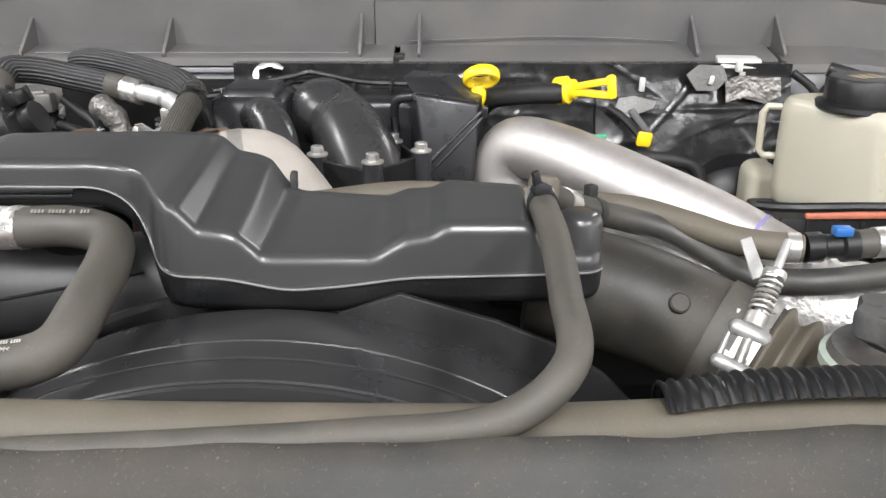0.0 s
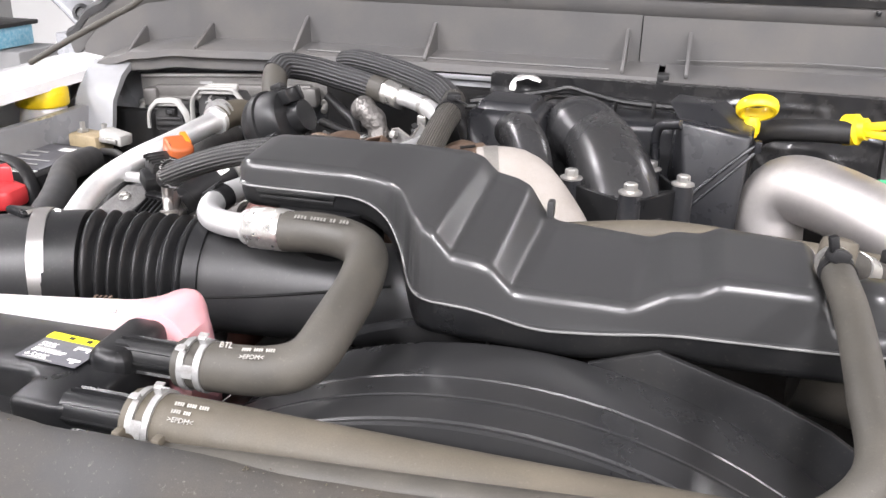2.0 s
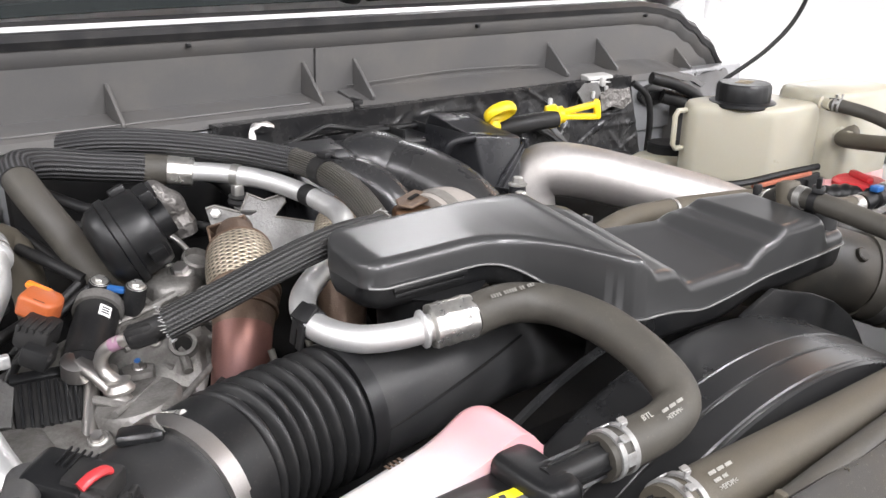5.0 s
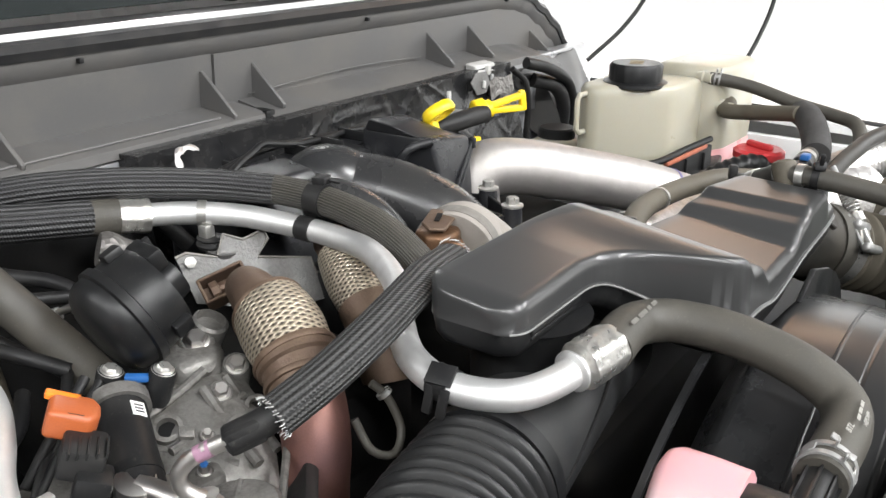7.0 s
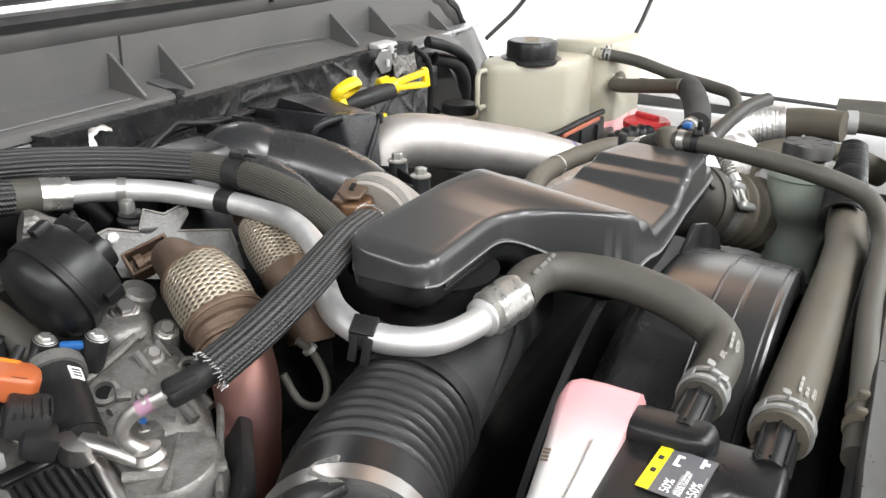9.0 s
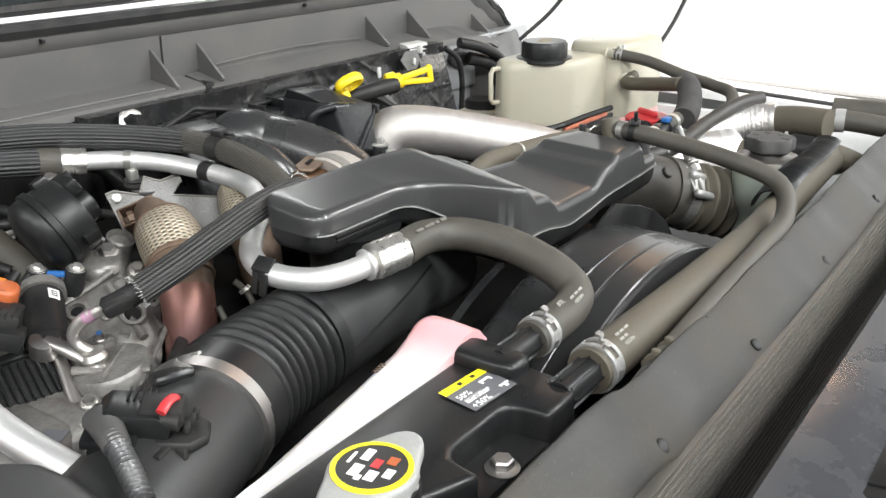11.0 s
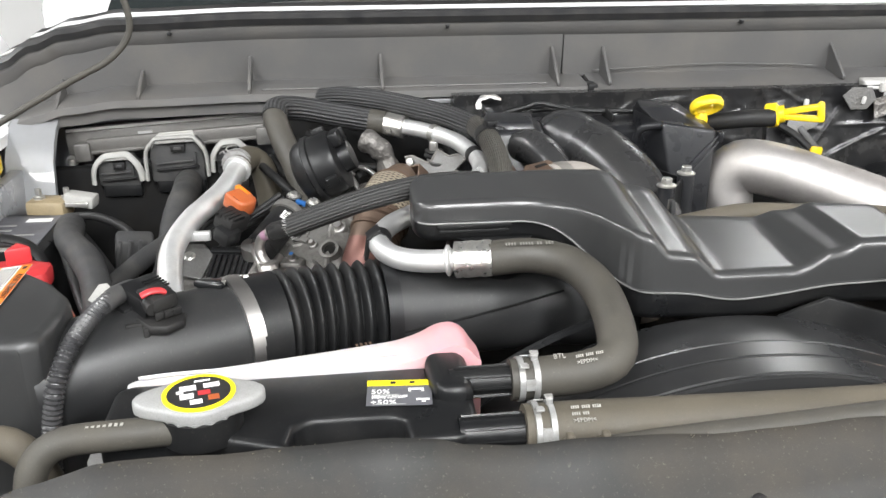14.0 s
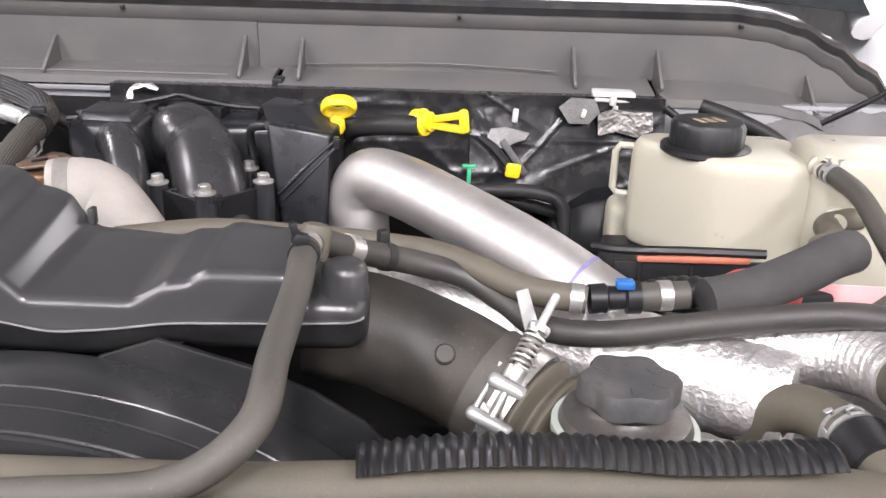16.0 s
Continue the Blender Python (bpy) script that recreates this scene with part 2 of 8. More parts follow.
FOIL = crinkled("crinkled_foil", (0.70, 0.68, 0.665), 0.48, 0.9, 150, 0.0009, dirt=(0.52, 0.50, 0.47), amount=0.5)
BLACKFOIL = crinkled("black_film_insulation", (0.013, 0.0132, 0.014), 0.24, 0.0, 26, 0.0007, spec=0.32, dirt=(0.034, 0.032, 0.030), amount=0.5)
DULLFOIL = crinkled("dull_grey_foil", (0.20, 0.19, 0.18), 0.45, 0.7, 70, 0.003, dirt=(0.09, 0.083, 0.075), amount=0.8)
BOXPL = mat("air_box_plastic", (0.026, 0.0263, 0.0267), 0.40, dirt=(0.040, 0.039, 0.036), amount=0.3, scale=8, grain=2600, bump=0.03, rough_vary=0.04, specks=0.2, spec=0.5)
TAPE = mat("dusty_cloth_tape", (0.030, 0.030, 0.031), 0.7, dirt=(0.085, 0.08, 0.072), amount=0.6, scale=30, grain=700, bump=0.35, specks=0.4)
DUCTRUB = mat("black_duct_rubber", (0.017, 0.0163, 0.0145), 0.5, dirt=(0.048, 0.041, 0.031), amount=0.7, scale=14, grain=1200, bump=0.1, specks=0.4, spec=0.4)
DARKRUB = mat("dark_rubber", (0.026, 0.0248, 0.0225), 0.55, dirt=(0.058, 0.052, 0.043), amount=0.5, scale=20, grain=1400, bump=0.12, specks=0.5)
BLACK = mat("black_plastic", (0.009, 0.0093, 0.010), 0.37, dirt=(0.028, 0.027, 0.025), amount=0.35, scale=14, grain=2500, bump=0.05, specks=0.3, spec=0.30)
SATIN = mat("satin_black_plastic", (0.034, 0.0343, 0.0347), 0.28, dirt=(0.042, 0.041, 0.039), amount=0.15, scale=6, grain=2600, bump=0.0, rough_vary=0.004, specks=0.1, spec=0.55)
MATT = mat("matt_black_plastic", (0.011, 0.011, 0.0117), 0.5, dirt=(0.042, 0.04, 0.036), amount=0.4, scale=25, specks=0.35, spec=0.3)
COWL = mat("grey_cowl_plastic", (0.088, 0.0862, 0.085), 0.5, dirt=(0.14, 0.128, 0.112), amount=0.5, scale=9, grain=1800, bump=0.06, specks=0.4)
RUBBER = mat("dusty_rubber", (0.047, 0.0435, 0.0365), 0.62, dirt=(0.098, 0.087, 0.068), amount=0.4, scale=22, grain=1400, bump=0.12, specks=0.5)
TANRUB = mat("dusty_tan_rubber", (0.072, 0.0625, 0.0465), 0.66, dirt=(0.118, 0.10, 0.072), amount=0.5, scale=18, grain=1200, bump=0.12, specks=0.5)
SEAL = mat("black_seal_rubber", (0.02, 0.02, 0.021), 0.42, dirt=(0.06, 0.056, 0.05), amount=0.4, scale=30)
FOAM = mat("grey_foam", (0.036, 0.0345, 0.034), 0.85, amount=0.3, grain=1500, bump=0.35)
SLEEVE = woven("black_braided_sleeve", (0.046, 0.046, 0.048), (0.008, 0.008, 0.008), pitch=0.0030, around=20, lines=True, bump=1.0)
SLEEVE_DUSTY = woven("dusty_braided_sleeve", (0.066, 0.061, 0.052), (0.026, 0.024, 0.020), pitch=0.003, around=34, lines=True)
STEELBRAID = woven("steel_braid", (0.42, 0.365, 0.285), (0.05, 0.04, 0.032), pitch=0.0042, around=17, rough=0.42, metal=0.7, bump=0.9)
ALU = mat("bright_aluminium", (0.74, 0.74, 0.735), 0.52, 0.85, dirt=(0.45, 0.43, 0.41), amount=0.35, scale=30, grain=1500, bump=0.05, vary=0.05)
DULLALU = mat("dull_aluminium", (0.50, 0.485, 0.47), 0.4, 1.0, dirt=(0.42, 0.40, 0.37), amount=0.55, scale=16, grain=1300, bump=0.07, vary=0.06)
CASTALU = mat("cast_aluminium", (0.205, 0.198, 0.187), 0.5, 0.5, dirt=(0.062, 0.055, 0.046), amount=0.8, scale=45, grain=330, bump=0.7, specks=0.6)
ZINC = mat("zinc_plated_steel", (0.50, 0.495, 0.475), 0.36, 0.8, dirt=(0.26, 0.235, 0.20), amount=0.55, scale=90, grain=1500, bump=0.06)
DARKSTEEL = mat("dark_steel", (0.16, 0.155, 0.15), 0.42, 0.8, dirt=(0.1, 0.075, 0.055), amount=0.6, scale=40, bump=0.2)
RUST = mat("rusty_steel", (0.12, 0.08, 0.058), 0.5, 0.5, dirt=(0.20, 0.14, 0.095), amount=0.6, scale=45, grain=600, bump=0.35)
COPPERED = mat("heat_tinted_steel", (0.20, 0.095, 0.075), 0.48, 0.6, dirt=(0.15, 0.085, 0.09), amount=0.85, scale=12, grain=900, bump=0.08)
BRASS = mat("brown_cast_fitting", (0.16, 0.085, 0.045), 0.45, 0.6, dirt=(0.07, 0.043, 0.028), amount=0.8, scale=70, grain=500, bump=0.4)
GREYCAST = mat("weathered_grey_casting", (0.20, 0.19, 0.175), 0.6, 0.3, dirt=(0.13, 0.115, 0.10), amount=0.6, scale=50, grain=700, bump=0.3)
GREYHOUSING = mat("sandblasted_grey_housing", (0.31, 0.285, 0.26), 0.72, 0.1, dirt=(0.22, 0.195, 0.17), amount=0.35, scale=25, grain=1300, bump=0.3)
CREAM = mat("translucent_cream_plastic", (0.385, 0.365, 0.295), 0.36, dirt=(0.35, 0.32, 0.24), amount=0.35, scale=9, grain=700, bump=0.03, vary=0.03, sss=0.25, specks=0.2)
MILKY = mat("milky_white_plastic", (0.58, 0.565, 0.55), 0.35, dirt=(0.7, 0.66, 0.62), amount=0.3, scale=12, grain=800, bump=0.03, vary=0.03, sss=0.25)
PINK = mat("pink_coolant_plastic", (0.75, 0.38, 0.385), 0.33, dirt=(0.76, 0.50, 0.49), amount=0.6, scale=16, bump=0.02, vary=0.03, sss=0.25)
GREENISH = mat("frosted_greenish_plastic", (0.30, 0.335, 0.29), 0.4, dirt=(0.20, 0.22, 0.185), amount=0.45, scale=20, bump=0.04, vary=0.04, sss=0.15)
YELLOW = mat("yellow_plastic", (0.83, 0.60, 0.015), 0.35, dirt=(0.62, 0.44, 0.02), amount=0.3, scale=70, bump=0.03, vary=0.04)
ORANGE = mat("orange_plastic", (0.36, 0.088, 0.026), 0.4, dirt=(0.42, 0.10, 0.03), amount=0.3, scale=70, bump=0.03)
RED = mat("red_plastic", (0.50, 0.035, 0.04), 0.4, dirt=(0.33, 0.03, 0.03), amount=0.3, scale=60, bump=0.03)
BLUE = mat("blue_plastic", (0.02, 0.10, 0.30), 0.4, amount=0.2, bump=0.03)
GREEN = mat("green_plastic", (0.05, 0.42, 0.2), 0.4, amount=0.2, bump=0.03)
GREYPLASTIC = mat("grey_plastic", (0.29, 0.29, 0.285), 0.45, dirt=(0.21, 0.205, 0.19), amount=0.4, scale=50, bump=0.05)
LABELPALE = mat("pale_edge_plastic", (0.46, 0.455, 0.44), 0.5, dirt=(0.34, 0.33, 0.31), amount=0.5, scale=40, bump=0.03)
PALEGREY = mat("pale_grey_plastic", (0.34, 0.337, 0.32), 0.5, dirt=(0.30, 0.285, 0.26), amount=0.4, scale=50, bump=0.05)
BEIGE = mat("beige_terminal_plastic", (0.27, 0.215, 0.13), 0.5, dirt=(0.17, 0.135, 0.08), amount=0.6, scale=60, bump=0.08)
PAINT = mat("silver_grey_body_paint", (0.24, 0.245, 0.255), 0.34, dirt=(0.17, 0.162, 0.15), amount=0.45, scale=12, grain=3000, bump=0.02, vary=0.03, coat=0.3)
WHITEPAINT = mat("white_body_paint", (0.82, 0.82, 0.82), 0.25, dirt=(0.72, 0.71, 0.69), amount=0.2, scale=5, grain=3000, bump=0.0, vary=0.02, coat=0.5)
FINS = mat("radiator_fins", (0.10, 0.095, 0.085), 0.5, 0.6, dirt=(0.15, 0.13, 0.11), amount=0.6, scale=30, bump=0.2)
PANELPL = mat("scuffed_panel_plastic", (0.014, 0.0136, 0.0127), 0.5, dirt=(0.048, 0.040, 0.029), amount=0.75, scale=8, grain=1200, bump=0.12, spec=0.32, specks=0.6)
LABELWHITE = mat("label_white", (0.82, 0.82, 0.8), 0.4, amount=0.15, bump=0)
LABELORANGE = mat("label_orange", (0.80, 0.20, 0.015), 0.4, amount=0.15, bump=0)
LABELYELLOW = mat("label_yellow", (0.85, 0.72, 0.02), 0.4, amount=0.15, bump=0)
LABELGREY = mat("label_grey", (0.10, 0.10, 0.11), 0.5, amount=0.15, bump=0)
LABELBLACK = mat("label_black", (0.02, 0.02, 0.02), 0.4, amount=0.1, bump=0)
INKGREY = mat("label_ink_grey", (0.30, 0.30, 0.29), 0.5, amount=0.2, bump=0)
INKWHITE = mat("hose_print_white", (0.36, 0.35, 0.32), 0.6, amount=0.3, bump=0)
CONCRETE = mat("concrete", (0.20, 0.195, 0.19), 0.7, dirt=(0.14, 0.135, 0.13), amount=0.6, scale=2, grain=120, bump=0.15)
WALLWHITE = mat("white_wall_paint", (0.82, 0.82, 0.81), 0.7, dirt=(0.74, 0.73, 0.71), amount=0.3, scale=1.2, grain=200, bump=0.05, vary=0.02)
INTERIOR = mat("dark_cabin", (0.02, 0.02, 0.022), 0.7, amount=0.3)
GLASS = mat("windscreen_glass", (0.02, 0.024, 0.024), 0.04, dirt=(0.05, 0.05, 0.05), amount=0.2, scale=6, bump=0, rough_vary=0.03, coat=0.5)
CHARGEALU = mat("satin_aluminium", (0.52, 0.498, 0.485), 0.56, 0.95, dirt=(0.34, 0.315, 0.29), amount=0.6, scale=14, grain=1300, bump=0.06, vary=0.05, specks=0.6)
GRILLEPL = mat("grille_plastic", (0.034, 0.036, 0.041), 0.30, dirt=(0.055, 0.057, 0.06), amount=0.5, scale=14, grain=900, bump=0.08, specks=0.5)
PLUGGREY = mat("charcoal_plastic", (0.045, 0.045, 0.046), 0.5, dirt=(0.09, 0.085, 0.078), amount=0.5, scale=40, bump=0.06)
SHROUDPL = mat("fan_shroud_plastic", (0.019, 0.0194, 0.0202), 0.29, dirt=(0.032, 0.031, 0.029), amount=0.4, scale=9, grain=1800, bump=0.0, spec=0.55, rough_vary=0.04)
FINEDGE = mat("fin_edges", (0.40, 0.385, 0.35), 0.5, 0.8, dirt=(0.2, 0.18, 0.15), amount=0.6, scale=25, bump=0.1)
ECUGREY = mat("brushed_grey_casting", (0.155, 0.150, 0.142), 0.5, 0.35, dirt=(0.11, 0.10, 0.09), amount=0.5, scale=18, grain=900, bump=0.1)
RUSTRED = mat("brownish_red_sheath", (0.28, 0.085, 0.055), 0.55, amount=0.4, bump=0.1)

TINTED = mat("pink_tinted_milky_plastic", (0.58, 0.565, 0.56), 0.35, dirt=(0.53, 0.505, 0.49), amount=0.3, scale=12, grain=800, bump=0.03, vary=0.03, sss=0.25)


def tint_along(m, colour, x0, x1):
    """Blends towards a colour from x0 to x1, as the liquid behind the wall does."""
    n, l = m.node_tree.nodes, m.node_tree.links
    p = n["Principled BSDF"]
    base = p.inputs["Base Color"].links[0].from_socket
    co, sep, ramp, mx = n.new("ShaderNodeTexCoord"), n.new("ShaderNodeSeparateXYZ"), n.new("ShaderNodeMapRange"), n.new("ShaderNodeMix")
    ramp.interpolation_type = "SMOOTHSTEP"
    ramp.inputs["From Min"].default_value, ramp.inputs["From Max"].default_value = x0, x1
    mx.data_type = "RGBA"
    mx.inputs["B"].default_value = (*colour, 1)
    l.new(co.outputs["Object"], sep.inputs[0])
    l.new(sep.outputs["X"], ramp.inputs["Value"])
    l.new(ramp.outputs[0], mx.inputs["Factor"])
    l.new(base, mx.inputs["A"])
    l.new(mx.outputs["Result"], p.inputs["Base Color"])


tint_along(TINTED, (0.64, 0.33, 0.35), -0.47, -0.395)
EMBOSSED = mat("embossed_shield_aluminium", (0.15, 0.148, 0.144), 0.45, 0.45, dirt=(0.10, 0.092, 0.08), amount=0.6, scale=30, grain=330, bump=0.8)
# Shade of the deep bay is put into this oily black.
DEEP = mat("oily_black_gap_shade", (0.007, 0.007, 0.0072), 0.8, dirt=(0.02, 0.018, 0.015), amount=0.5, scale=18, grain=400, bump=0.2, spec=0.15)
CRIMPALU = mat("dented_crimp_aluminium", (0.66, 0.65, 0.62), 0.34, 0.9, dirt=(0.42, 0.39, 0.34), amount=0.5, scale=90, grain=170, bump=1.0)
CLAMPGREY = mat("grey_coated_spring_steel", (0.36, 0.36, 0.355), 0.42, 0.45, dirt=(0.17, 0.155, 0.135), amount=0.7, scale=70, grain=1200, bump=0.08)
# Unseen ceiling and walls are kept dark so that black plastics reflect less.
DARKDECK = mat("dark_unseen_ceiling", (0.10, 0.10, 0.105), 0.6, dirt=(0.07, 0.07, 0.07), amount=0.4, scale=2, grain=60, bump=0.1)
WALLGREY = mat("grey_shop_wall", (0.22, 0.22, 0.22), 0.7, dirt=(0.17, 0.165, 0.16), amount=0.4, scale=1.2, grain=200, bump=0.05, vary=0.03)
RUNNERPL = mat("dusty_satin_plastic", (0.024, 0.0244, 0.0256), 0.27, dirt=(0.046, 0.043, 0.038), amount=0.25, scale=7, grain=1800, bump=0.03, specks=0.6, rough_vary=0.015)
SLEEVE_FLAT = woven("flat_braided_sleeve", (0.046, 0.045, 0.044), (0.009, 0.009, 0.009), pitch=0.0030, around=20, lines=True, bump=0.9)
SEAMGREY = mat("pale_moulding_seam", (0.16, 0.16, 0.155), 0.45, dirt=(0.09, 0.088, 0.08), amount=0.5, scale=40, bump=0.05)

TUBEPL = mat("dull_intake_plastic", (0.019, 0.0194, 0.0202), 0.40, dirt=(0.040, 0.038, 0.035), amount=0.35, scale=12, grain=2200, bump=0.06, rough_vary=0.03, specks=0.3, spec=0.4)

# ---- the shop ----
def slab(name, at, size, material, kind="structure", bevel=0.0):
    return tagged(part(name, box_bm(at, size, bevel), material, smooth=False), kind=kind)


slab("floor", (0, 0, -0.05), (74, 50, 0.1), CONCRETE)
PAVING = mat("pale_paving", (0.80, 0.79, 0.78), 0.8, dirt=(0.72, 0.71, 0.70), amount=0.4, scale=0.6, grain=40, bump=0.1)
slab("pavement_east", (22.1, 0, 0.005), (30, 50, 0.02), PAVING)
# West wall added to cut side fill; unseen grey walls and ceiling darken reflections.
slab("wall_west_blocker", (-7.1, 0, 2.3), (0.2, 16.4, 4.8), WALLGREY)
slab("wall_south", (0, -8.1, 2.3), (14.4, 0.2, 4.8), WALLGREY)
slab("wall_north", (0, 8.1, 2.3), (14.4, 0.2, 4.8), WALLWHITE)
slab("ceiling", (0, 0, 4.75), (14.4, 16.4, 0.1), DARKDECK)
slab("wall_east_head", (7.1, 0, 4.2), (0.2, 16.4, 1.0), WALLGREY)
for i, y in enumerate((-8.0, -4.0, 8.0)):
    slab("wall_east_post_%d" % (i + 1), (7.1, y, 1.85), (0.16, 0.2, 3.7), WALLWHITE)

EMIT = bpy.data.materials.new("lamp_diffuser")
EMIT.use_nodes = True
EMIT.node_tree.nodes["Principled BSDF"].inputs["Emission Color"].default_value = (1.0, 0.97, 0.92, 1)
EMIT.node_tree.nodes["Principled BSDF"].inputs["Emission Strength"].default_value = 5.0
def ceiling_lamp(x, y, power, colour, label):
    lamp = thing("ceiling_lamp", (x, y, 4.7), label, "lamp", "ceiling lamps")
    part("housing", box_bm((x, y, 4.67), (0.66, 2.0, 0.06), 0.008), WALLWHITE, lamp)
    part("diffuser", box_bm((x, y, 4.632), (0.60, 1.94, 0.02), 0.006), EMIT, lamp, "glowing white diffuser")
    data = bpy.data.lights.new("tube_light", "AREA")
    data.shape, data.size, data.size_y, data.energy, data.color = "RECTANGLE", 0.60, 1.94, power, colour
    ob = new("tube_light", data)
    ob.matrix_world = look((x, y, 4.6), (x, y, 0), 0)
    ob.parent = lamp
    ob.matrix_parent_inverse = Matrix.Translation(-Vector(lamp.location))


for x in (-3.2, 0.2, 3.6):
    for y in (-2.7, -5.6):
        ceiling_lamp(x, y, 370, (0.985, 0.985, 1.0), "unseen long white fluorescent ceiling lamp with a bright diffuser")
# Unseen pair added on the west to brighten surfaces that face it.
for y in (-0.6, 2.6):
    ceiling_lamp(-4.8, y, 260, (0.985, 0.985, 1.0), "unseen long white fluorescent ceiling lamp with a bright diffuser")
ceiling_lamp(6.0, 2.0, 75, (1.0, 0.55, 0.30), "warm orange ceiling lamp over the next bay")
# Unseen lamp added only to draw white streaks on the silencer's flutes.
ceiling_lamp(3.3, 5.4, 110, (0.985, 0.985, 1.0), "unseen long white fluorescent ceiling lamp with a bright diffuser")

# area lamp added in the open east side, standing in for the bright yard's daylight
day = bpy.data.lights.new("yard_daylight", "AREA")
day.shape, day.size, day.size_y, day.energy, day.color = "RECTANGLE", 15.0, 3.4, 520, (1.0, 0.99, 0.98)
new("yard_daylight", day).matrix_world = look((6.9, 0.0, 1.95), (0.0, 0.0, 1.95), 0)

# ---- body of the truck: cowl, firewall, wings, windscreen ----
cowl = thing("cowl_panel", (0, 1.33, 1.36), "grey ribbed plastic cowl panel below the windscreen", "cowl panel")
DROP = [(-1.06, -0.11), (-1.0, -0.062), (-0.95, -0.035), (-0.90, -0.018), (-0.82, -0.006), (-0.6, 0), (0.6, 0), (0.66, -0.006), (0.71, -0.018), (0.765, -0.044), (0.82, -0.078), (0.88, -0.13)]


def cowl_strip(name, profile, x0, x1, material, label="", fall=1.0, shift=0.0):
    bm = bmesh.new()
    rows = [[Vector((x, y, z + fall * along(DROP, x))) for y, z in profile] for x in np.linspace(x0, x1, 2 + int((x1 - x0) / 0.015))]
    loft(bm, rows)
    return part(name, bm, material, cowl, label, sharp=30)


cowl_strip("face", [(1.354, 1.362), (1.360, 1.362), (1.358, 1.432), (1.350, 1.432)], -1.04, -0.1035, COWL)
cowl_strip("face", [(1.350, 1.362), (1.356, 1.362), (1.354, 1.431), (1.347, 1.431)], -0.102, 0.86, COWL)
cowl_strip("upper_band", [(1.352, 1.430), (1.362, 1.430), (1.352, 1.462), (1.340, 1.462), (1.339, 1.452), (1.346, 1.436)], -1.06, 0.88, COWL)
cowl_strip("rail_seal", [(1.336, 1.456), (1.356, 1.462), (1.360, 1.470), (1.352, 1.476), (1.338, 1.474), (1.331, 1.466)], -1.06, 0.88, SEAL, "black rubber hood seal")
# Dark strip added behind the trim so the gap under the glass stays black.
cowl_strip("gap_filler", [(1.388, 1.4735), (1.42, 1.482), (1.42, 1.476), (1.388, 1.467)], -1.06, 0.88, SEAL, "dark strip filling the gap below the windscreen")
cowl_strip("top_trim", [(1.352, 1.472), (1.375, 1.475), (1.387, 1.479), (1.387, 1.473), (1.36, 1.468)], -1.06, 0.88, WHITEPAINT, "white painted edge behind the seal")
cowl_strip("shelf", [(1.288, 1.344), (1.290, 1.355), (1.298, 1.359), (1.356, 1.366), (1.356, 1.360), (1.30, 1.352), (1.294, 1.343)], -1.04, -0.073, COWL, fall=0.75)
cowl_strip("shelf", [(1.280, 1.338), (1.282, 1.350), (1.290, 1.354), (1.352, 1.366), (1.352, 1.358), (1.294, 1.347), (1.286, 1.337)], -0.064, 0.49, COWL, fall=0.75)
cowl_strip("shelf", [(1.284, 1.334), (1.286, 1.346), (1.294, 1.350), (1.352, 1.364), (1.352, 1.356), (1.298, 1.343), (1.290, 1.333)], 0.50, 0.86, COWL, fall=0.75)
cowl_strip("lower_lip", [(1.298, 1.350), (1.305, 1.350), (1.305, 1.325), (1.298, 1.325)], -1.04, -0.545, COWL, fall=0.75)
for x, h in ((-0.915, 0.035), (-0.79, 0.03), (-0.62, 0.044), (-0.41, 0.044), (-0.122, 0.05), (-0.035, 0.05), (0.374, 0.048), (0.502, 0.048), (0.735, 0.045)):
    d = along(DROP, x)
    part("rib", prism_bm([(1.356, 1.358 + d), (1.356, 1.362 + h + d), (1.347, 1.362 + h + d), (1.29, 1.362 + d), (1.292, 1.356 + d)], x - 0.0025, x + 0.0025,
                         Matrix(((0, 0, 1, 0), (1, 0, 0, 0), (0, 1, 0, 0), (0, 0, 0, 1))), 0.001, 1), COWL, cowl)
for x in (-0.065,):
    part("clip", box_bm((x, 1.302, 1.352), (0.016, 0.03, 0.014), 0.002), BLACK, cowl)
part("splash_edge", tube_bm([(-0.05, 1.344, 1.372), (0.05, 1.343, 1.376), (0.15, 1.343, 1.379), (0.25, 1.343, 1.377), (0.35, 1.344, 1.372)], 0.0009, seg=6), COWL, cowl)
for x in (-0.74, -0.3, 0.2, 0.62):
    part("pin", box_bm((x, 1.337, 1.449 + along(DROP, x)), (0.006, 0.008, 0.006), 0.001), BLACK, cowl)
for x0, x1 in ((-0.60, -0.14),):
    part("drip_lip", tube_bm([(x0, 1.30, 1.3605), (x1, 1.30, 1.3605)], 0.0018, seg=6, smooth_line=False), COWL, cowl)

tagged(part("firewall", box_bm((0.1775, 1.315, 1.10), (1.445, 0.03, 0.48), 0.004), PAINT), "light grey painted steel firewall", "firewall", kind="structure")
tagged(part("firewall_recess", box_bm((-0.83, 1.392, 1.10), (0.58, 0.03, 0.50), 0.004), PAINT), "light grey painted recess behind the computer", "firewall", kind="structure")
tagged(part("firewall_cheek", box_bm((-0.5525, 1.354, 1.10), (0.015, 0.048, 0.48), 0.003), PAINT), kind="structure")
tagged(part("firewall_flange", box_bm((0.1275, 1.297, 1.337), (1.345, 0.012, 0.008), 0.002), PAINT), "light grey painted flange under the cowl", "flange", kind="structure")

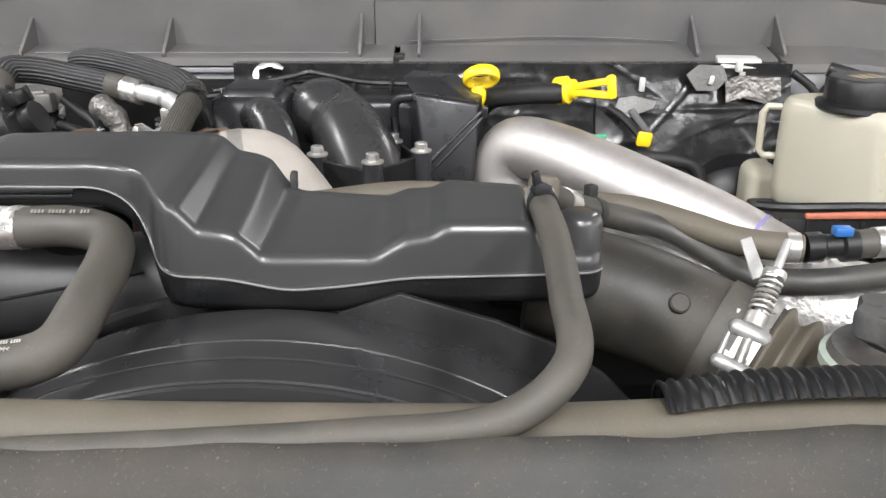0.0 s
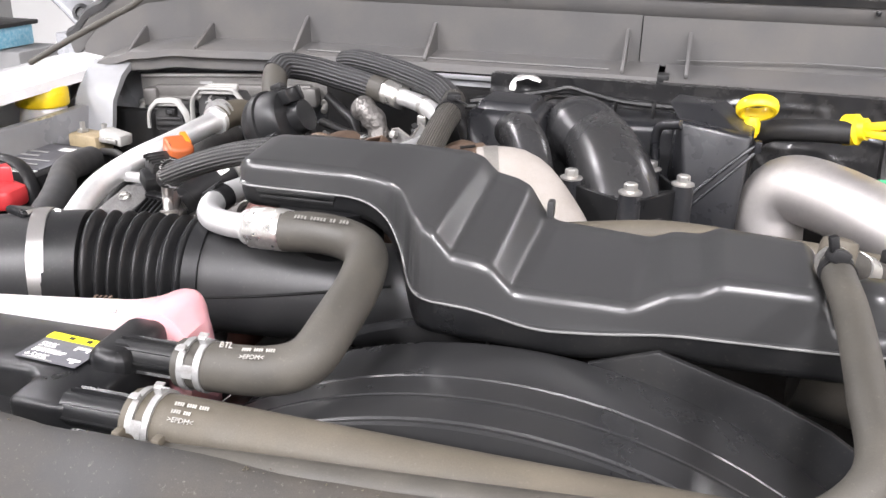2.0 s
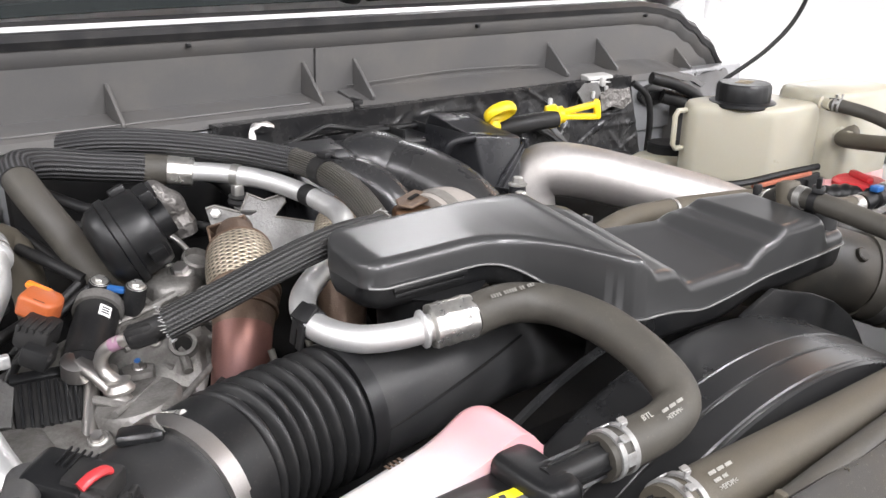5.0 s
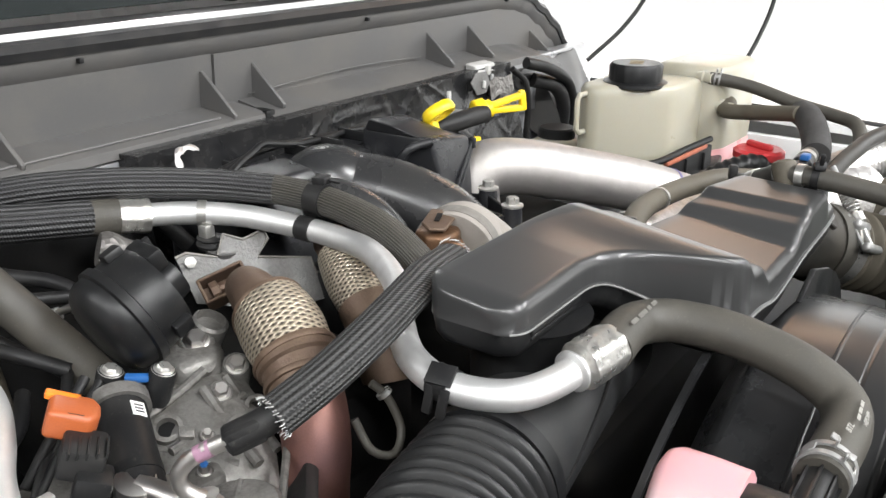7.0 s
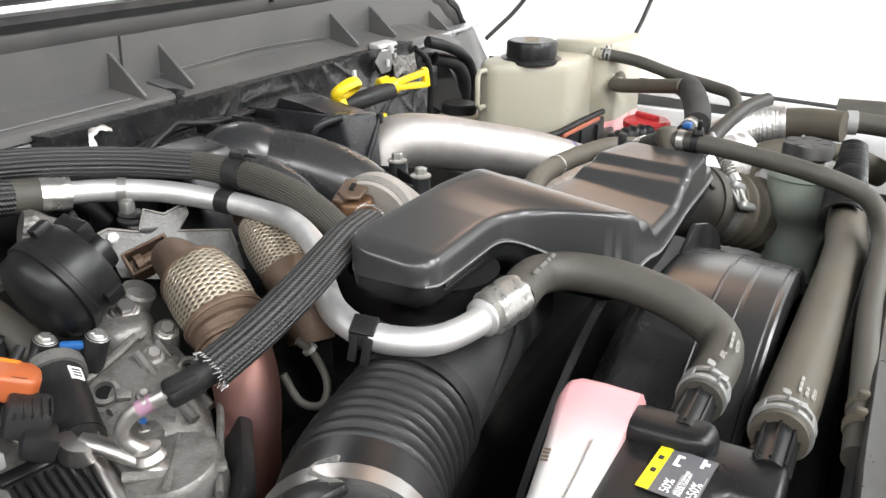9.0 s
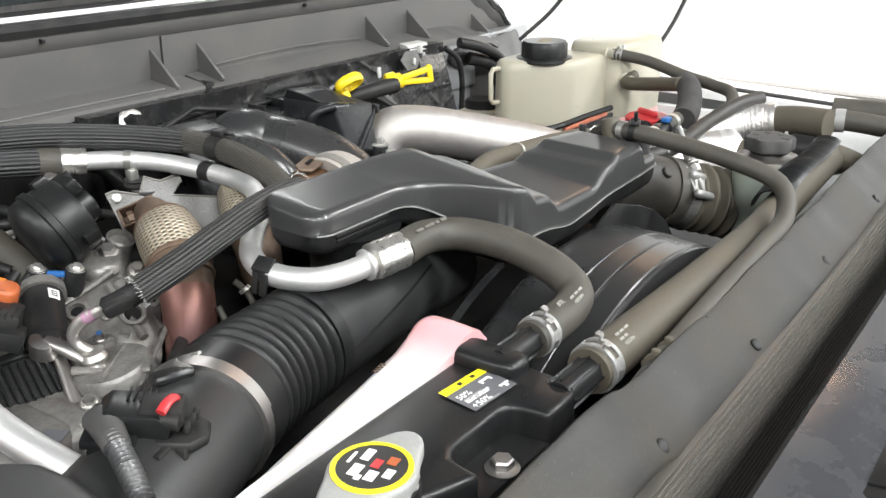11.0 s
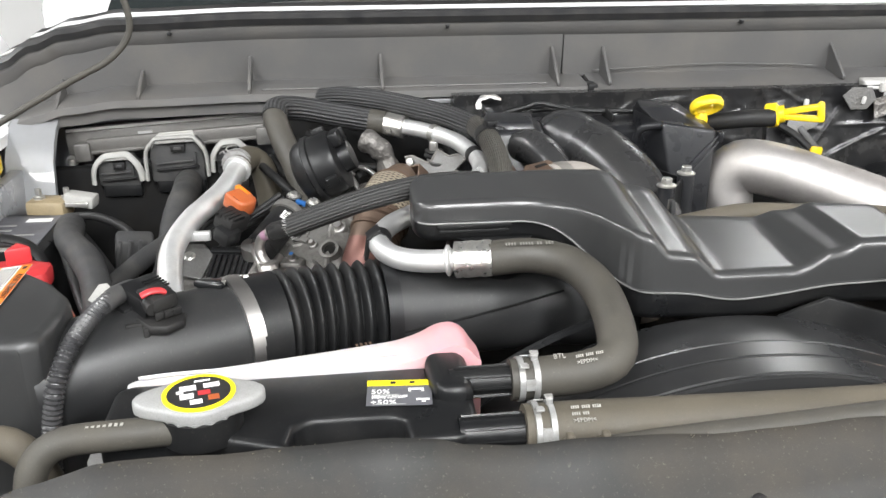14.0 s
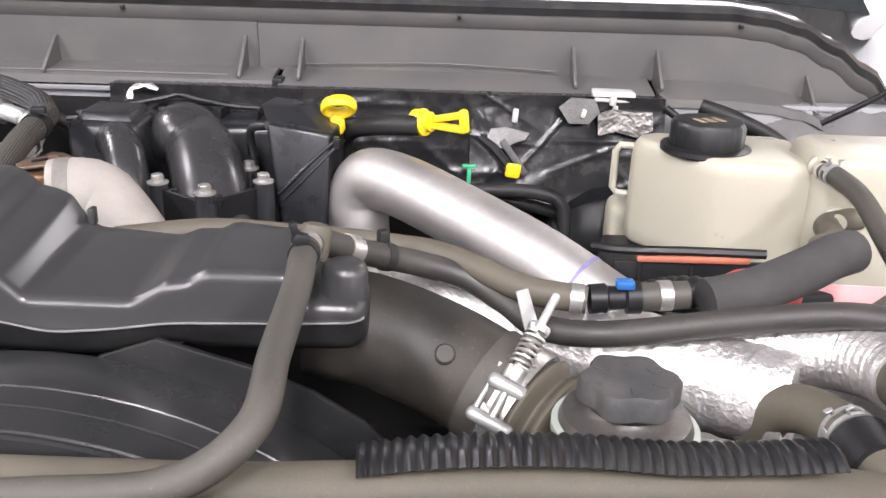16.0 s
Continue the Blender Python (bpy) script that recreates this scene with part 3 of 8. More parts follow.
glass = thing("windscreen", (0, 1.5, 1.49), "dark windscreen with bright shop reflections", "windscreen")
part("pane", loft(bmesh.new(), [[Vector((x, 1.425 + 0.03 * abs(x) ** 2, 1.492 - 0.05 * abs(x) ** 3)), Vector((x * 0.86, 2.05 + 0.03 * x * x, 1.98)), Vector((x * 0.86, 2.06 + 0.03 * x * x, 1.98)), Vector((x, 1.437 + 0.03 * abs(x) ** 2, 1.490 - 0.05 * abs(x) ** 3))] for x in [-0.86 + 0.043 * i for i in range(41)]]), GLASS, glass)
cabin = thing("cab", (0, 2.4, 0.0), "white painted truck cab behind the windscreen", "truck cab")
part("roof", box_bm((0, 2.75, 1.99), (1.45, 1.5, 0.05), 0.02), WHITEPAINT, cabin)
part("dash", box_bm((0, 1.75, 1.35), (1.6, 0.6, 0.1), 0.03), INTERIOR, cabin)
part("body_side", box_bm((-0.93, 2.6, 1.0), (0.08, 2.3, 1.0), 0.03), WHITEPAINT, cabin)
part("body_side", box_bm((0.93, 2.6, 1.0), (0.08, 2.3, 1.0), 0.03), WHITEPAINT, cabin)
part("rear_wall", box_bm((0, 3.73, 1.22), (1.80, 0.05, 1.44), 0.03), WHITEPAINT, cabin)
for s in (-1, 1):
    pane = part("side_window", box_bm((s * 0.845, 2.86, 1.74), (0.012, 1.30, 0.46), 0.004, rot(0, -s * 14, 0)), GLASS, cabin, "dark side window")
    part("window_frame", tube_bm([(s * 0.90, 2.14, 1.50), (s * 0.78, 2.20, 1.97), (s * 0.78, 3.56, 1.97), (s * 0.90, 3.62, 1.50)], 0.03, seg=10, smooth_line=False), WHITEPAINT, pane)
for s in (-1, 1):
    part("pillar", tube_bm([(s * 0.88, 1.47, 1.44), (s * 0.84, 1.78, 1.74), (s * 0.76, 2.08, 1.985)], 0.035, seg=12), WHITEPAINT, cabin)
for nm, pts in (("wiper", [(-0.66, 1.47, 1.515), (-0.36, 1.475, 1.535), (0.02, 1.53, 1.575)]), ("wiper", [(0.02, 1.455, 1.51), (0.36, 1.465, 1.525), (0.70, 1.52, 1.545)])):
    w = thing(nm, pts[0], "black windscreen wiper resting on the glass", "wiper", "wipers")
    part("arm", tube_bm(pts, 0.0075, seg=8), MATT, w)
    part("blade", tube_bm([Vector(p) + Vector((0.03, -0.012, -0.012)) for p in pts], 0.006, seg=6, flat=2.2), SEAL, w)
    part("pivot", lathe_bm([(0.022, 0), (0.022, 0.014), (0.014, 0.02), (0, 0.021)], Vector(pts[0]) + Vector((0, 0, -0.018)), (0, -0.4, 1)), MATT, w)

for s, nm in ((-1, "left"), (1, "right")):
    edge = 0.83 if s > 0 else 0.98
    wing = thing("wing", (s * edge, 0.7, 0.9), "white painted front wing of the truck", "wing", "wings")
    secs = []
    for i in range(25):
        y = -0.1 + 1.5 * i / 24
        top = (1.268 if s < 0 else 1.216) + 0.05 * (i / 24)
        e = edge + 0.03 - 0.03 * (i / 24)
        secs.append([Vector((s * (e + dx), y, top + dz)) for dx, dz in ((0.0, -0.02), (0.0, -0.004), (0.01, 0.0), (0.06, 0.008), (0.13, -0.004), (0.19, -0.06), (0.21, -0.18), (0.205, -0.5), (0.195, -0.5), (0.195, -0.18), (0.12, -0.02))])
    part("skin", loft(bmesh.new(), secs), WHITEPAINT, wing)
    low = 0.0 if s < 0 else 0.052
    if s > 0:
      part("seal", tube_bm([(s * (edge + 0.02), -0.05, 1.275 - low), (s * (edge + 0.01), 0.4, 1.292 - low), (s * edge, 0.9, 1.312 - low), (s * (edge - 0.02), 1.24, 1.33 - low)], 0.006 if s < 0 else 0.004, seg=8, step=0.03), SEAL, wing, "black rubber edge seal")
    tagged(part("inner_wing_%s" % nm, box_bm((s * (edge - 0.01), 0.6, 0.98 if s < 0 else 0.93), (0.02, 1.46, 0.56), 0.004), PAINT if s < 0 else WHITEPAINT), kind="structure")
# Near-black fills: the shade between the parts is put into their colour.
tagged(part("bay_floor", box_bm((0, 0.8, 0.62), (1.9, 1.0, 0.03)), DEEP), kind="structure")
tagged(part("firewall_backing", box_bm((-0.25, 1.282, 1.14), (0.62, 0.026, 0.37), 0.008), DEEP), kind="structure")
tagged(part("firewall_backing_left", box_bm((-0.77, 1.286, 1.07), (0.44, 0.02, 0.36), 0.008), DEEP), kind="structure")
tagged(part("bay_front_fill", box_bm((0, 0.47, 0.86), (1.9, 0.12, 0.48)), DEEP), kind="structure")

# left corner: pressed inner panel and hood hinge
corner = thing("corner_panel", (-0.92, 1.2, 1.25), "pale grey painted inner corner panel beside the firewall", "body panel")
part("sheet", loft(bmesh.new(), [[Vector((x, y, z)) for y, z in ((1.30, 1.324), (1.27, 1.306 - 0.02 * (x + 0.9)), (1.24, 1.270), (1.225, 1.2), (1.235, 1.2), (1.25, 1.268), (1.28, 1.300), (1.304, 1.316))] for x in [-0.985 + 0.01 * i for i in range(8)]]), PAINT, corner)


def hinge(s, x):
    m = Matrix(((0, 0, 1, 0), (1, 0, 0, 0), (0, 1, 0, 0), (0, 0, 0, 1)))
    h = part("hood_hinge", prism_bm([(1.40, 1.27), (1.70, 1.27), (1.72, 1.34), (1.62, 1.42), (1.52, 1.46), (1.44, 1.40), (1.40, 1.33)], x - 0.006, x + 0.006, m, 0.004), WHITEPAINT, cabin, "white painted steel hinge leaf")
    part("upper_leaf", prism_bm([(1.46, 1.40), (1.56, 1.40), (1.50, 1.52), (1.36, 1.66), (1.24, 1.76), (1.20, 1.72), (1.32, 1.60), (1.42, 1.48)], x + s * 0.011 - 0.004, x + s * 0.011 + 0.004, m, 0.003), WHITEPAINT, h)
    part("slot", prism_bm([(1.50, 1.325), (1.56, 1.325), (1.57, 1.345), (1.51, 1.35)], x - s * 0.0075 - 0.001, x - s * 0.0075 + 0.001, m, 0.0005, 1), BLACK, h)
    bolt(h, (x - s * 0.007, 1.60, 1.36), (-s, 0, 0), 0.009, 0.008, ZINC)
    return h


arm = part("hinge_arm", tube_bm([(-1.30, 1.50, 1.50), (-1.20, 1.45, 1.452), (-1.115, 1.425, 1.405), (-1.065, 1.415, 1.368), (-1.030, 1.405, 1.352)], 0.034, seg=18, flat=0.45), PAINT, cabin, "pale grey pressed hood hinge arm")
part("eye", lathe_bm([(0.016, 0), (0.016, 0.004), (0.010, 0.005), (0.010, 0.001), (0, 0.001)], (-1.066, 1.388, 1.385), (0.2, -0.9, 0.4), 20), BLACK, arm)
part("latch_tab", box_bm((-1.012, 1.398, 1.352), (0.012, 0.01, 0.03), 0.002), MATT, arm)
hinge(-1, -1.10)
hinge(1, 0.97)

# ---- intake silencer in the middle ----
silencer = thing("intake_silencer", (-0.15, 0.69, 1.26), "black moulded plastic intake silencer with a stepped fluted top", "air intake")
FRONT = [(-0.412, 0.710), (-0.30, 0.711), (-0.272, 0.705), (-0.25, 0.688), (-0.235, 0.660), (-0.222, 0.626), (-0.210, 0.613), (0.074, 0.612), (0.124, 0.614)]
BACK = [(-0.412, 0.789), (-0.26, 0.784), (-0.20, 0.773), (-0.165, 0.764), (-0.128, 0.750), (0.0, 0.724), (0.08, 0.700), (0.124, 0.676)]
TOPF = [(-0.412, 1.357), (-0.30, 1.357), (-0.250, 1.353), (-0.216, 1.350), (-0.200, 1.347), (-0.186, 1.3315), (-0.166, 1.3290), (-0.156, 1.326), (-0.139, 1.310), (-0.130, 1.309), (-0.056, 1.309), (-0.048, 1.312), (-0.028, 1.324), (-0.010, 1.327), (0.004, 1.335), (0.064, 1.335), (0.072, 1.329), (0.078, 1.311), (0.124, 1.310)]
TOPB = [(-0.412, 1.362), (-0.404, 1.363), (-0.212, 1.367), (-0.198, 1.364), (-0.184, 1.352), (-0.166, 1.350), (-0.153, 1.346), (-0.137, 1.325), (-0.126, 1.320), (-0.048, 1.320), (-0.030, 1.328), (-0.010, 1.330), (0.004, 1.338), (0.064, 1.339), (0.072, 1.333), (0.078, 1.312), (0.124, 1.310)]
SEAM = [(-0.412, 1.334), (-0.29, 1.333), (-0.262, 1.323), (-0.243, 1.306), (-0.225, 1.293), (-0.166, 1.290), (-0.12, 1.280), (-0.074, 1.284), (-0.027, 1.291), (0.124, 1.295)]
BOTTOM = [(-0.412, 1.312), (-0.285, 1.311), (-0.26, 1.300), (-0.24, 1.280), (-0.222, 1.262), (-0.09, 1.257), (-0.06, 1.262), (-0.028, 1.272), (0.0, 1.266), (0.124, 1.268)]


def end_round(x, r0=0.020, r1=0.016):
    """How far the plan draws in towards the rounded ends."""
    for d, r in ((x + 0.412, r0), (0.124 - x, r1)):
        if d < r:
            return r - math.sqrt(max(0.0, r * r - (r - d) ** 2))
    return 0.0


def straight(table, x, soft=0.0025):
    """Straight between the rows, with the corners a little rounded."""
    xa, va = [r[0] for r in table], [r[1] for r in table]
    return sum(float(np.interp(x + soft * k, xa, va)) for k in (-1.0, -0.5, 0.0, 0.5, 1.0)) / 5


def silencer_section(x, upper):
    f, b = straight(FRONT, x, 0.012) + end_round(x), straight(BACK, x, 0.012) - end_round(x)
    drop = 0.45 * end_round(x)
    tf, tb, s, lo = straight(TOPF, x) - drop, straight(TOPB, x) - drop, straight(SEAM, x, 0.012), straight(BOTTOM, x, 0.012) + drop
    if upper:
        pts = [(b, s), (f - 0.0015, s), (f - 0.0015, s + 0.0022), (f, s + 0.003)]
        for k in range(7):
            a = math.pi / 2 * k / 6
            pts.append((f + 0.05 * (tf - 0.013 - s) + 0.010 * (1 - math.cos(a)), tf - 0.010 + 0.010 * math.sin(a)))
        for k in range(1, 8):
            t = k / 8
            pts.append((f + 0.012 + (b - 0.004 - f - 0.012) * t, tf + (tb - tf) * t))
        for k in range(5):
            a = math.pi / 2 * k / 4
            pts.append((b - 0.004 + 0.004 * math.sin(a), tb - 0.004 + 0.004 * math.cos(a)))
    else:
        pts = [(b - 0.001, s), (b - 0.004, lo + 0.006), (b - 0.012, lo), (f + 0.014, lo), (f + 0.005, lo + 0.003), (f + 0.002, lo + 0.01), (f + 0.0005, s - 0.0012), (f - 0.0012, s - 0.0008), (f - 0.0012, s)]
    return [Vector((x, y, z)) for y, z in pts]


cols = [-0.412 + 0.020 * (1 - math.cos(math.pi / 2 * i / 10)) for i in range(10)] + [-0.392 + 0.00175 * i for i in range(286)] + [0.124 - 0.016 * (1 - math.sin(math.pi / 2 * i / 10)) for i in range(11)]
part("upper_shell", loft(bmesh.new(), [silencer_section(x, True) for x in cols]), SATIN, silencer, sharp=50)
part("lower_shell", loft(bmesh.new(), [silencer_section(x, False) for x in cols]), BLACK, silencer, sharp=50)
part("seam_bead", tube_bm([(x, straight(FRONT, x, 0.012) + end_round(x) - 0.0012, straight(SEAM, x, 0.012) + 0.0008) for x in [-0.408, -0.402, -0.395] + [-0.385 + 0.012 * i for i in range(42)] + [0.113, 0.119, 0.1225]], 0.0011, seg=6, step=0.006), SEAMGREY, silencer, "pale moulding seam")
part("latch", box_bm((-0.352, 0.7125, 1.331), (0.075, 0.008, 0.005), 0.0015), BLACK, silencer)
part("latch", box_bm((-0.352, 0.7135, 1.325), (0.07, 0.006, 0.004), 0.0012), BLACK, silencer)
part("neck", lathe_bm([(0.045, 0), (0.046, 0.05), (0.05, 0.055)], (-0.33, 0.745, 1.262), (0, 0, 1), 28), BLACK, silencer)
part("ramp_tab", box_bm((-0.133, 0.748, 1.329), (0.006, 0.012, 0.016), 0.002), SATIN, silencer)
part("corner_boss", lathe_bm([(0.0190, -0.040), (0.0185, -0.008), (0.0165, -0.003), (0.012, 0.0), (0, 0.0005)], (0.106, 0.640, 1.336), (0, 0, 1), 28), SATIN, silencer)

# ---- intake tube from the air box to the silencer ----
tube = thing("intake_tube", (-0.55, 0.64, 1.21), "black plastic intake tube with a ribbed rubber bellows", "air intake")
AX = [(-0.752, 0.600, 1.238), (-0.705, 0.617, 1.241), (-0.655, 0.637, 1.245), (-0.60, 0.664, 1.2455), (-0.575, 0.677, 1.2455)]
part("sensor_tube", tube_bm(AX, lambda g, s: 0.0535 - 0.0015 * min(1, s * 1.6), seg=36), TUBEPL, tube)
BEL = [(-0.585, 0.670, 1.2455), (-0.548, 0.686, 1.2450), (-0.508, 0.699, 1.2430), (-0.438, 0.712, 1.2410)]


def bellows(g, s):
    if s < 0.24:
        return 0.0545 if s > 0.02 else 0.053
    if s > 0.93:
        return 0.0535
    k = (s - 0.24) / 0.69 * 8
    return 0.0465 + 0.0088 * (0.5 - 0.5 * math.cos(2 * math.pi * k)) ** 0.7


part("bellows", tube_bm(BEL, bellows, seg=40, step=0.0012), BLACK, tube, "black ribbed rubber bellows")
part("collar", tube_bm([(-0.449, 0.7105, 1.2413), (-0.435, 0.7125, 1.2410)], 0.0550, seg=36, smooth_line=False), BLACK, tube)
part("outlet_duct", tube_bm([(-0.438, 0.712, 1.241), (-0.40, 0.717, 1.239), (-0.34, 0.726, 1.236), (-0.26, 0.740, 1.231), (-0.18, 0.750, 1.226)], lambda g, s: 0.0515 - 0.003 * math.sin(s * 3.1), seg=36), TUBEPL, tube)
part("duct_seam", tube_bm([(-0.432, 0.6615, 1.241), (-0.38, 0.6700, 1.246), (-0.32, 0.6825, 1.253), (-0.26, 0.6990, 1.260)], 0.0013, seg=6), DEEP, tube, "fine dark moulding seam")
part("band_clamp", tube_bm([(-0.5925, 0.668, 1.2455), (-0.580, 0.6745, 1.2455)], 0.0565, seg=40, smooth_line=False), DULLALU, tube, "bright steel band clamp")
part("clamp_saddle", box_bm((-0.606, 0.676, 1.2965), (0.03, 0.028, 0.008), 0.0035, rot(-18, 0, -20)), BLACK, tube)
part("clamp_loop", tube_bm([(-0.597, 0.664, 1.3005), (-0.594, 0.686, 1.2975), (-0.582, 0.692, 1.2945), (-0.576, 0.680, 1.2995)], 0.0028, seg=8), ZINC, tube)
part("clamp_screw", lathe_bm([(0.006, 0), (0.006, 0.026), (0.004, 0.028)], (-0.585, 0.690, 1.288), (0, 0.8, -0.6), 10), ZINC, tube)

sensor = thing("airflow_sensor", (-0.66, 0.618, 1.315), "black airflow sensor plug with a red locking tab", "sensor")
tilt = rot(0, 5, -46)
part("base", box_bm((-0.687, 0.617, 1.303), (0.036, 0.050, 0.026), 0.004, tilt), BLACK, sensor)
part("base_cap", box_bm((-0.687, 0.617, 1.319), (0.040, 0.054, 0.007), 0.002, tilt), BLACK, sensor)
part("body", prism_bm([(-0.028, -0.006), (0.024, -0.004), (0.028, 0.006), (0.016, 0.014), (-0.020, 0.016), (-0.028, 0.010)], -0.019, 0.019, Matrix.Translation((-0.674, 0.606, 1.320)) @ tilt @ rot(90, 0, 0), 0.002, 2), BLACK, sensor)
for k in range(5):
    part("body_rib", box_bm((-0.6705 + 0.0032 * k, 0.6165 - 0.0035 * k, 1.3375 - 0.0006 * k), (0.0016, 0.020, 0.0022), 0.0006, tilt), BLACK, sensor)
part("plug", box_bm((-0.6605, 0.5915, 1.3285), (0.032, 0.028, 0.015), 0.003, tilt), MATT, sensor)
part("plug_nose", tube_bm([(-0.668, 0.583, 1.327), (-0.661, 0.572, 1.325)], 0.0065, seg=14, smooth_line=False), MATT, sensor)
part("red_tab", tube_bm([(-0.672, 0.5775, 1.3365), (-0.664, 0.5800, 1.3395), (-0.655, 0.5845, 1.3385), (-0.6515, 0.5870, 1.3355)], 0.0042, seg=10, flat=0.7), RED, sensor, "red locking tab")
part("flange", prism_bm([(-0.024, -0.010), (-0.014, -0.022), (0.010, -0.022), (0.022, -0.010), (0.022, 0.010), (0.012, 0.020), (-0.024, 0.018)], -0.004, 0.004, Matrix.Translation((-0.655, 0.582, 1.311)) @ tilt, 0.0015, 1), MATT, sensor)
for dx, dy, dz in ((0.0, 0.0, 0.0), (0.008, 0.0035, 0.001), (0.015, 0.008, 0.001)):
    part("latch", box_bm((-0.655 + dx, 0.572 + dy, 1.319 + dz), (0.005, 0.010, 0.007), 0.0015, tilt), MATT, sensor)
part("clip", box_bm((-0.674, 0.572, 1.311), (0.030, 0.006, 0.006), 0.0015, rot(0, 0, 18)), MATT, sensor)
part("clip", box_bm((-0.668, 0.564, 1.305), (0.006, 0.008, 0.014), 0.0015, rot(0, 0, 18)), MATT, sensor)
bolt(sensor, (-0.697, 0.632, 1.322), (0, -0.1, 1), 0.0055, 0.004, ZINC)
bolt(sensor, (-0.666, 0.632, 1.322), (0, -0.1, 1), 0.0045, 0.004, BEIGE)
CONDUIT = mat("shiny_conduit_plastic", (0.035, 0.035, 0.037), 0.30, dirt=(0.06, 0.058, 0.055), amount=0.4, scale=30, spec=0.6)
loom = thing("sensor_cable", (-0.70, 0.55, 1.25), "thin black corrugated sensor cable hanging down", "cable")
CABLE = [(-0.678, 0.652, 1.304), (-0.688, 0.626, 1.307), (-0.698, 0.596, 1.304), (-0.708, 0.566, 1.293), (-0.716, 0.546, 1.272), (-0.722, 0.538, 1.243), (-0.727, 0.536, 1.205), (-0.73, 0.535, 1.15)]
part("boot", tube_bm([(-0.676, 0.658, 1.302), (-0.685, 0.634, 1.307), (-0.692, 0.614, 1.306)], lambda g, s: 0.0125 - 0.0035 * s, seg=14, flat=0.8), PLUGGREY, loom, "grey cable boot")
part("conduit", tube_bm(CABLE, lambda g, s: 0.0070 + 0.0011 * math.sin(g * 2 * math.pi / 0.0042), seg=14, step=0.0008), CONDUIT, loom)
sensor.scale = (0.88, 0.92, 0.98)
sensor.location = Vector(sensor.location) + Vector((0.012, 0.033, -0.022))

# ---- air box ----
airbox = thing("air_filter_box", (-0.92, 0.55, 1.1), "large black plastic air filter box with a warning label", "air filter box")
lid = [(-1.15, 0.572), (-0.87, 0.567), (-0.755, 0.552), (-0.732, 0.556), (-0.724, 0.570), (-0.721, 0.61), (-0.726, 0.645), (-0.752, 0.682), (-0.79, 0.718), (-0.84, 0.738), (-0.90, 0.746), (-1.15, 0.752)]
part("lid", prism_bm(lid, 1.16, 1.306, None, 0.012, 4, True), BOXPL, airbox, sharp=50)
low = [(-1.15, 0.545), (-0.90, 0.54), (-0.765, 0.535), (-0.737, 0.548), (-0.735, 0.64), (-0.755, 0.68), (-0.84, 0.735), (-1.15, 0.75)]
part("tray", prism_bm(low, 0.95, 1.165, None, 0.008, 2), BOXPL, airbox, sharp=50)
part("front_rib", loft(bmesh.new(), [[Vector((x, y, z)) for y, z in ((0.575, 1.302), (0.568, 1.301), (0.555, 1.24), (0.53, 1.10), (0.56, 1.10), (0.575, 1.25))] for x in (-0.890, -0.886, -0.866, -0.860)]), BOXPL, airbox)
part("scratch", tube_bm([(-0.846, 0.5640, 1.288), (-0.843, 0.5590, 1.20)], 0.0010, seg=6, smooth_line=False), SEAMGREY, airbox, "pale moulding line")
for x, y, w in ((-0.905, 0.630, 0.07), (-0.905, 0.690, 0.06)):
    part("pocket_rim", prism_bm([(x - w / 2, y - 0.018), (x + w / 2 - 0.008, y - 0.018), (x + w / 2, y - 0.006), (x + w / 2, y + 0.012), (x + w / 2 - 0.006, y + 0.018), (x - w / 2, y + 0.018)], 1.303, 1.3075, None, 0.0025, 2), BOXPL, airbox)
    part("pocket_floor", prism_bm([(x - w / 2, y - 0.011), (x + w / 2 - 0.012, y - 0.011), (x + w / 2 - 0.008, y - 0.004), (x + w / 2 - 0.008, y + 0.010), (x - w / 2, y + 0.010)], 1.305, 1.3081, None, 0.0008, 1), MATT, airbox)


def label_plate(name, parent, corners, material, lift=0.0008, label=""):
    """A thin four-cornered plate: top left, top right, bottom right, bottom left."""
    c = [Vector(p) for p in corners]
    nrm = (c[1] - c[0]).cross(c[3] - c[0]).normalized()
    if nrm.z < 0:
        nrm = -nrm
    bm = bmesh.new()
    loft(bm, [[p + nrm * lift for p in c], [p + nrm * (lift + 0.0004) for p in c]])
    return part(name, bm, material, parent, label, smooth=False)


def on(c, u, v):
    a = Vector(c[0]).lerp(Vector(c[1]), u)
    b = Vector(c[3]).lerp(Vector(c[2]), u)
    return a.lerp(b, v)


def sub(c, u0, u1, v0, v1):
    return [on(c, u0, v0), on(c, u1, v0), on(c, u1, v1), on(c, u0, v1)]


warn = thing("warning_label", (-0.81, 0.65, 1.306), "white and orange warning label with small print", "label")
WC = [(-0.838, 0.702, 1.3066), (-0.781, 0.719, 1.3066), (-0.779, 0.604, 1.3066), (-0.838, 0.591, 1.3066)]
label_plate("sheet", warn, WC, LABELWHITE)
for u0, u1 in ((0.40, 0.55), (0.85, 1.0)):
    label_plate("orange_band", warn, sub(WC, u0, u1, 0, 1), LABELORANGE, 0.0012)
rg = random.Random(21)
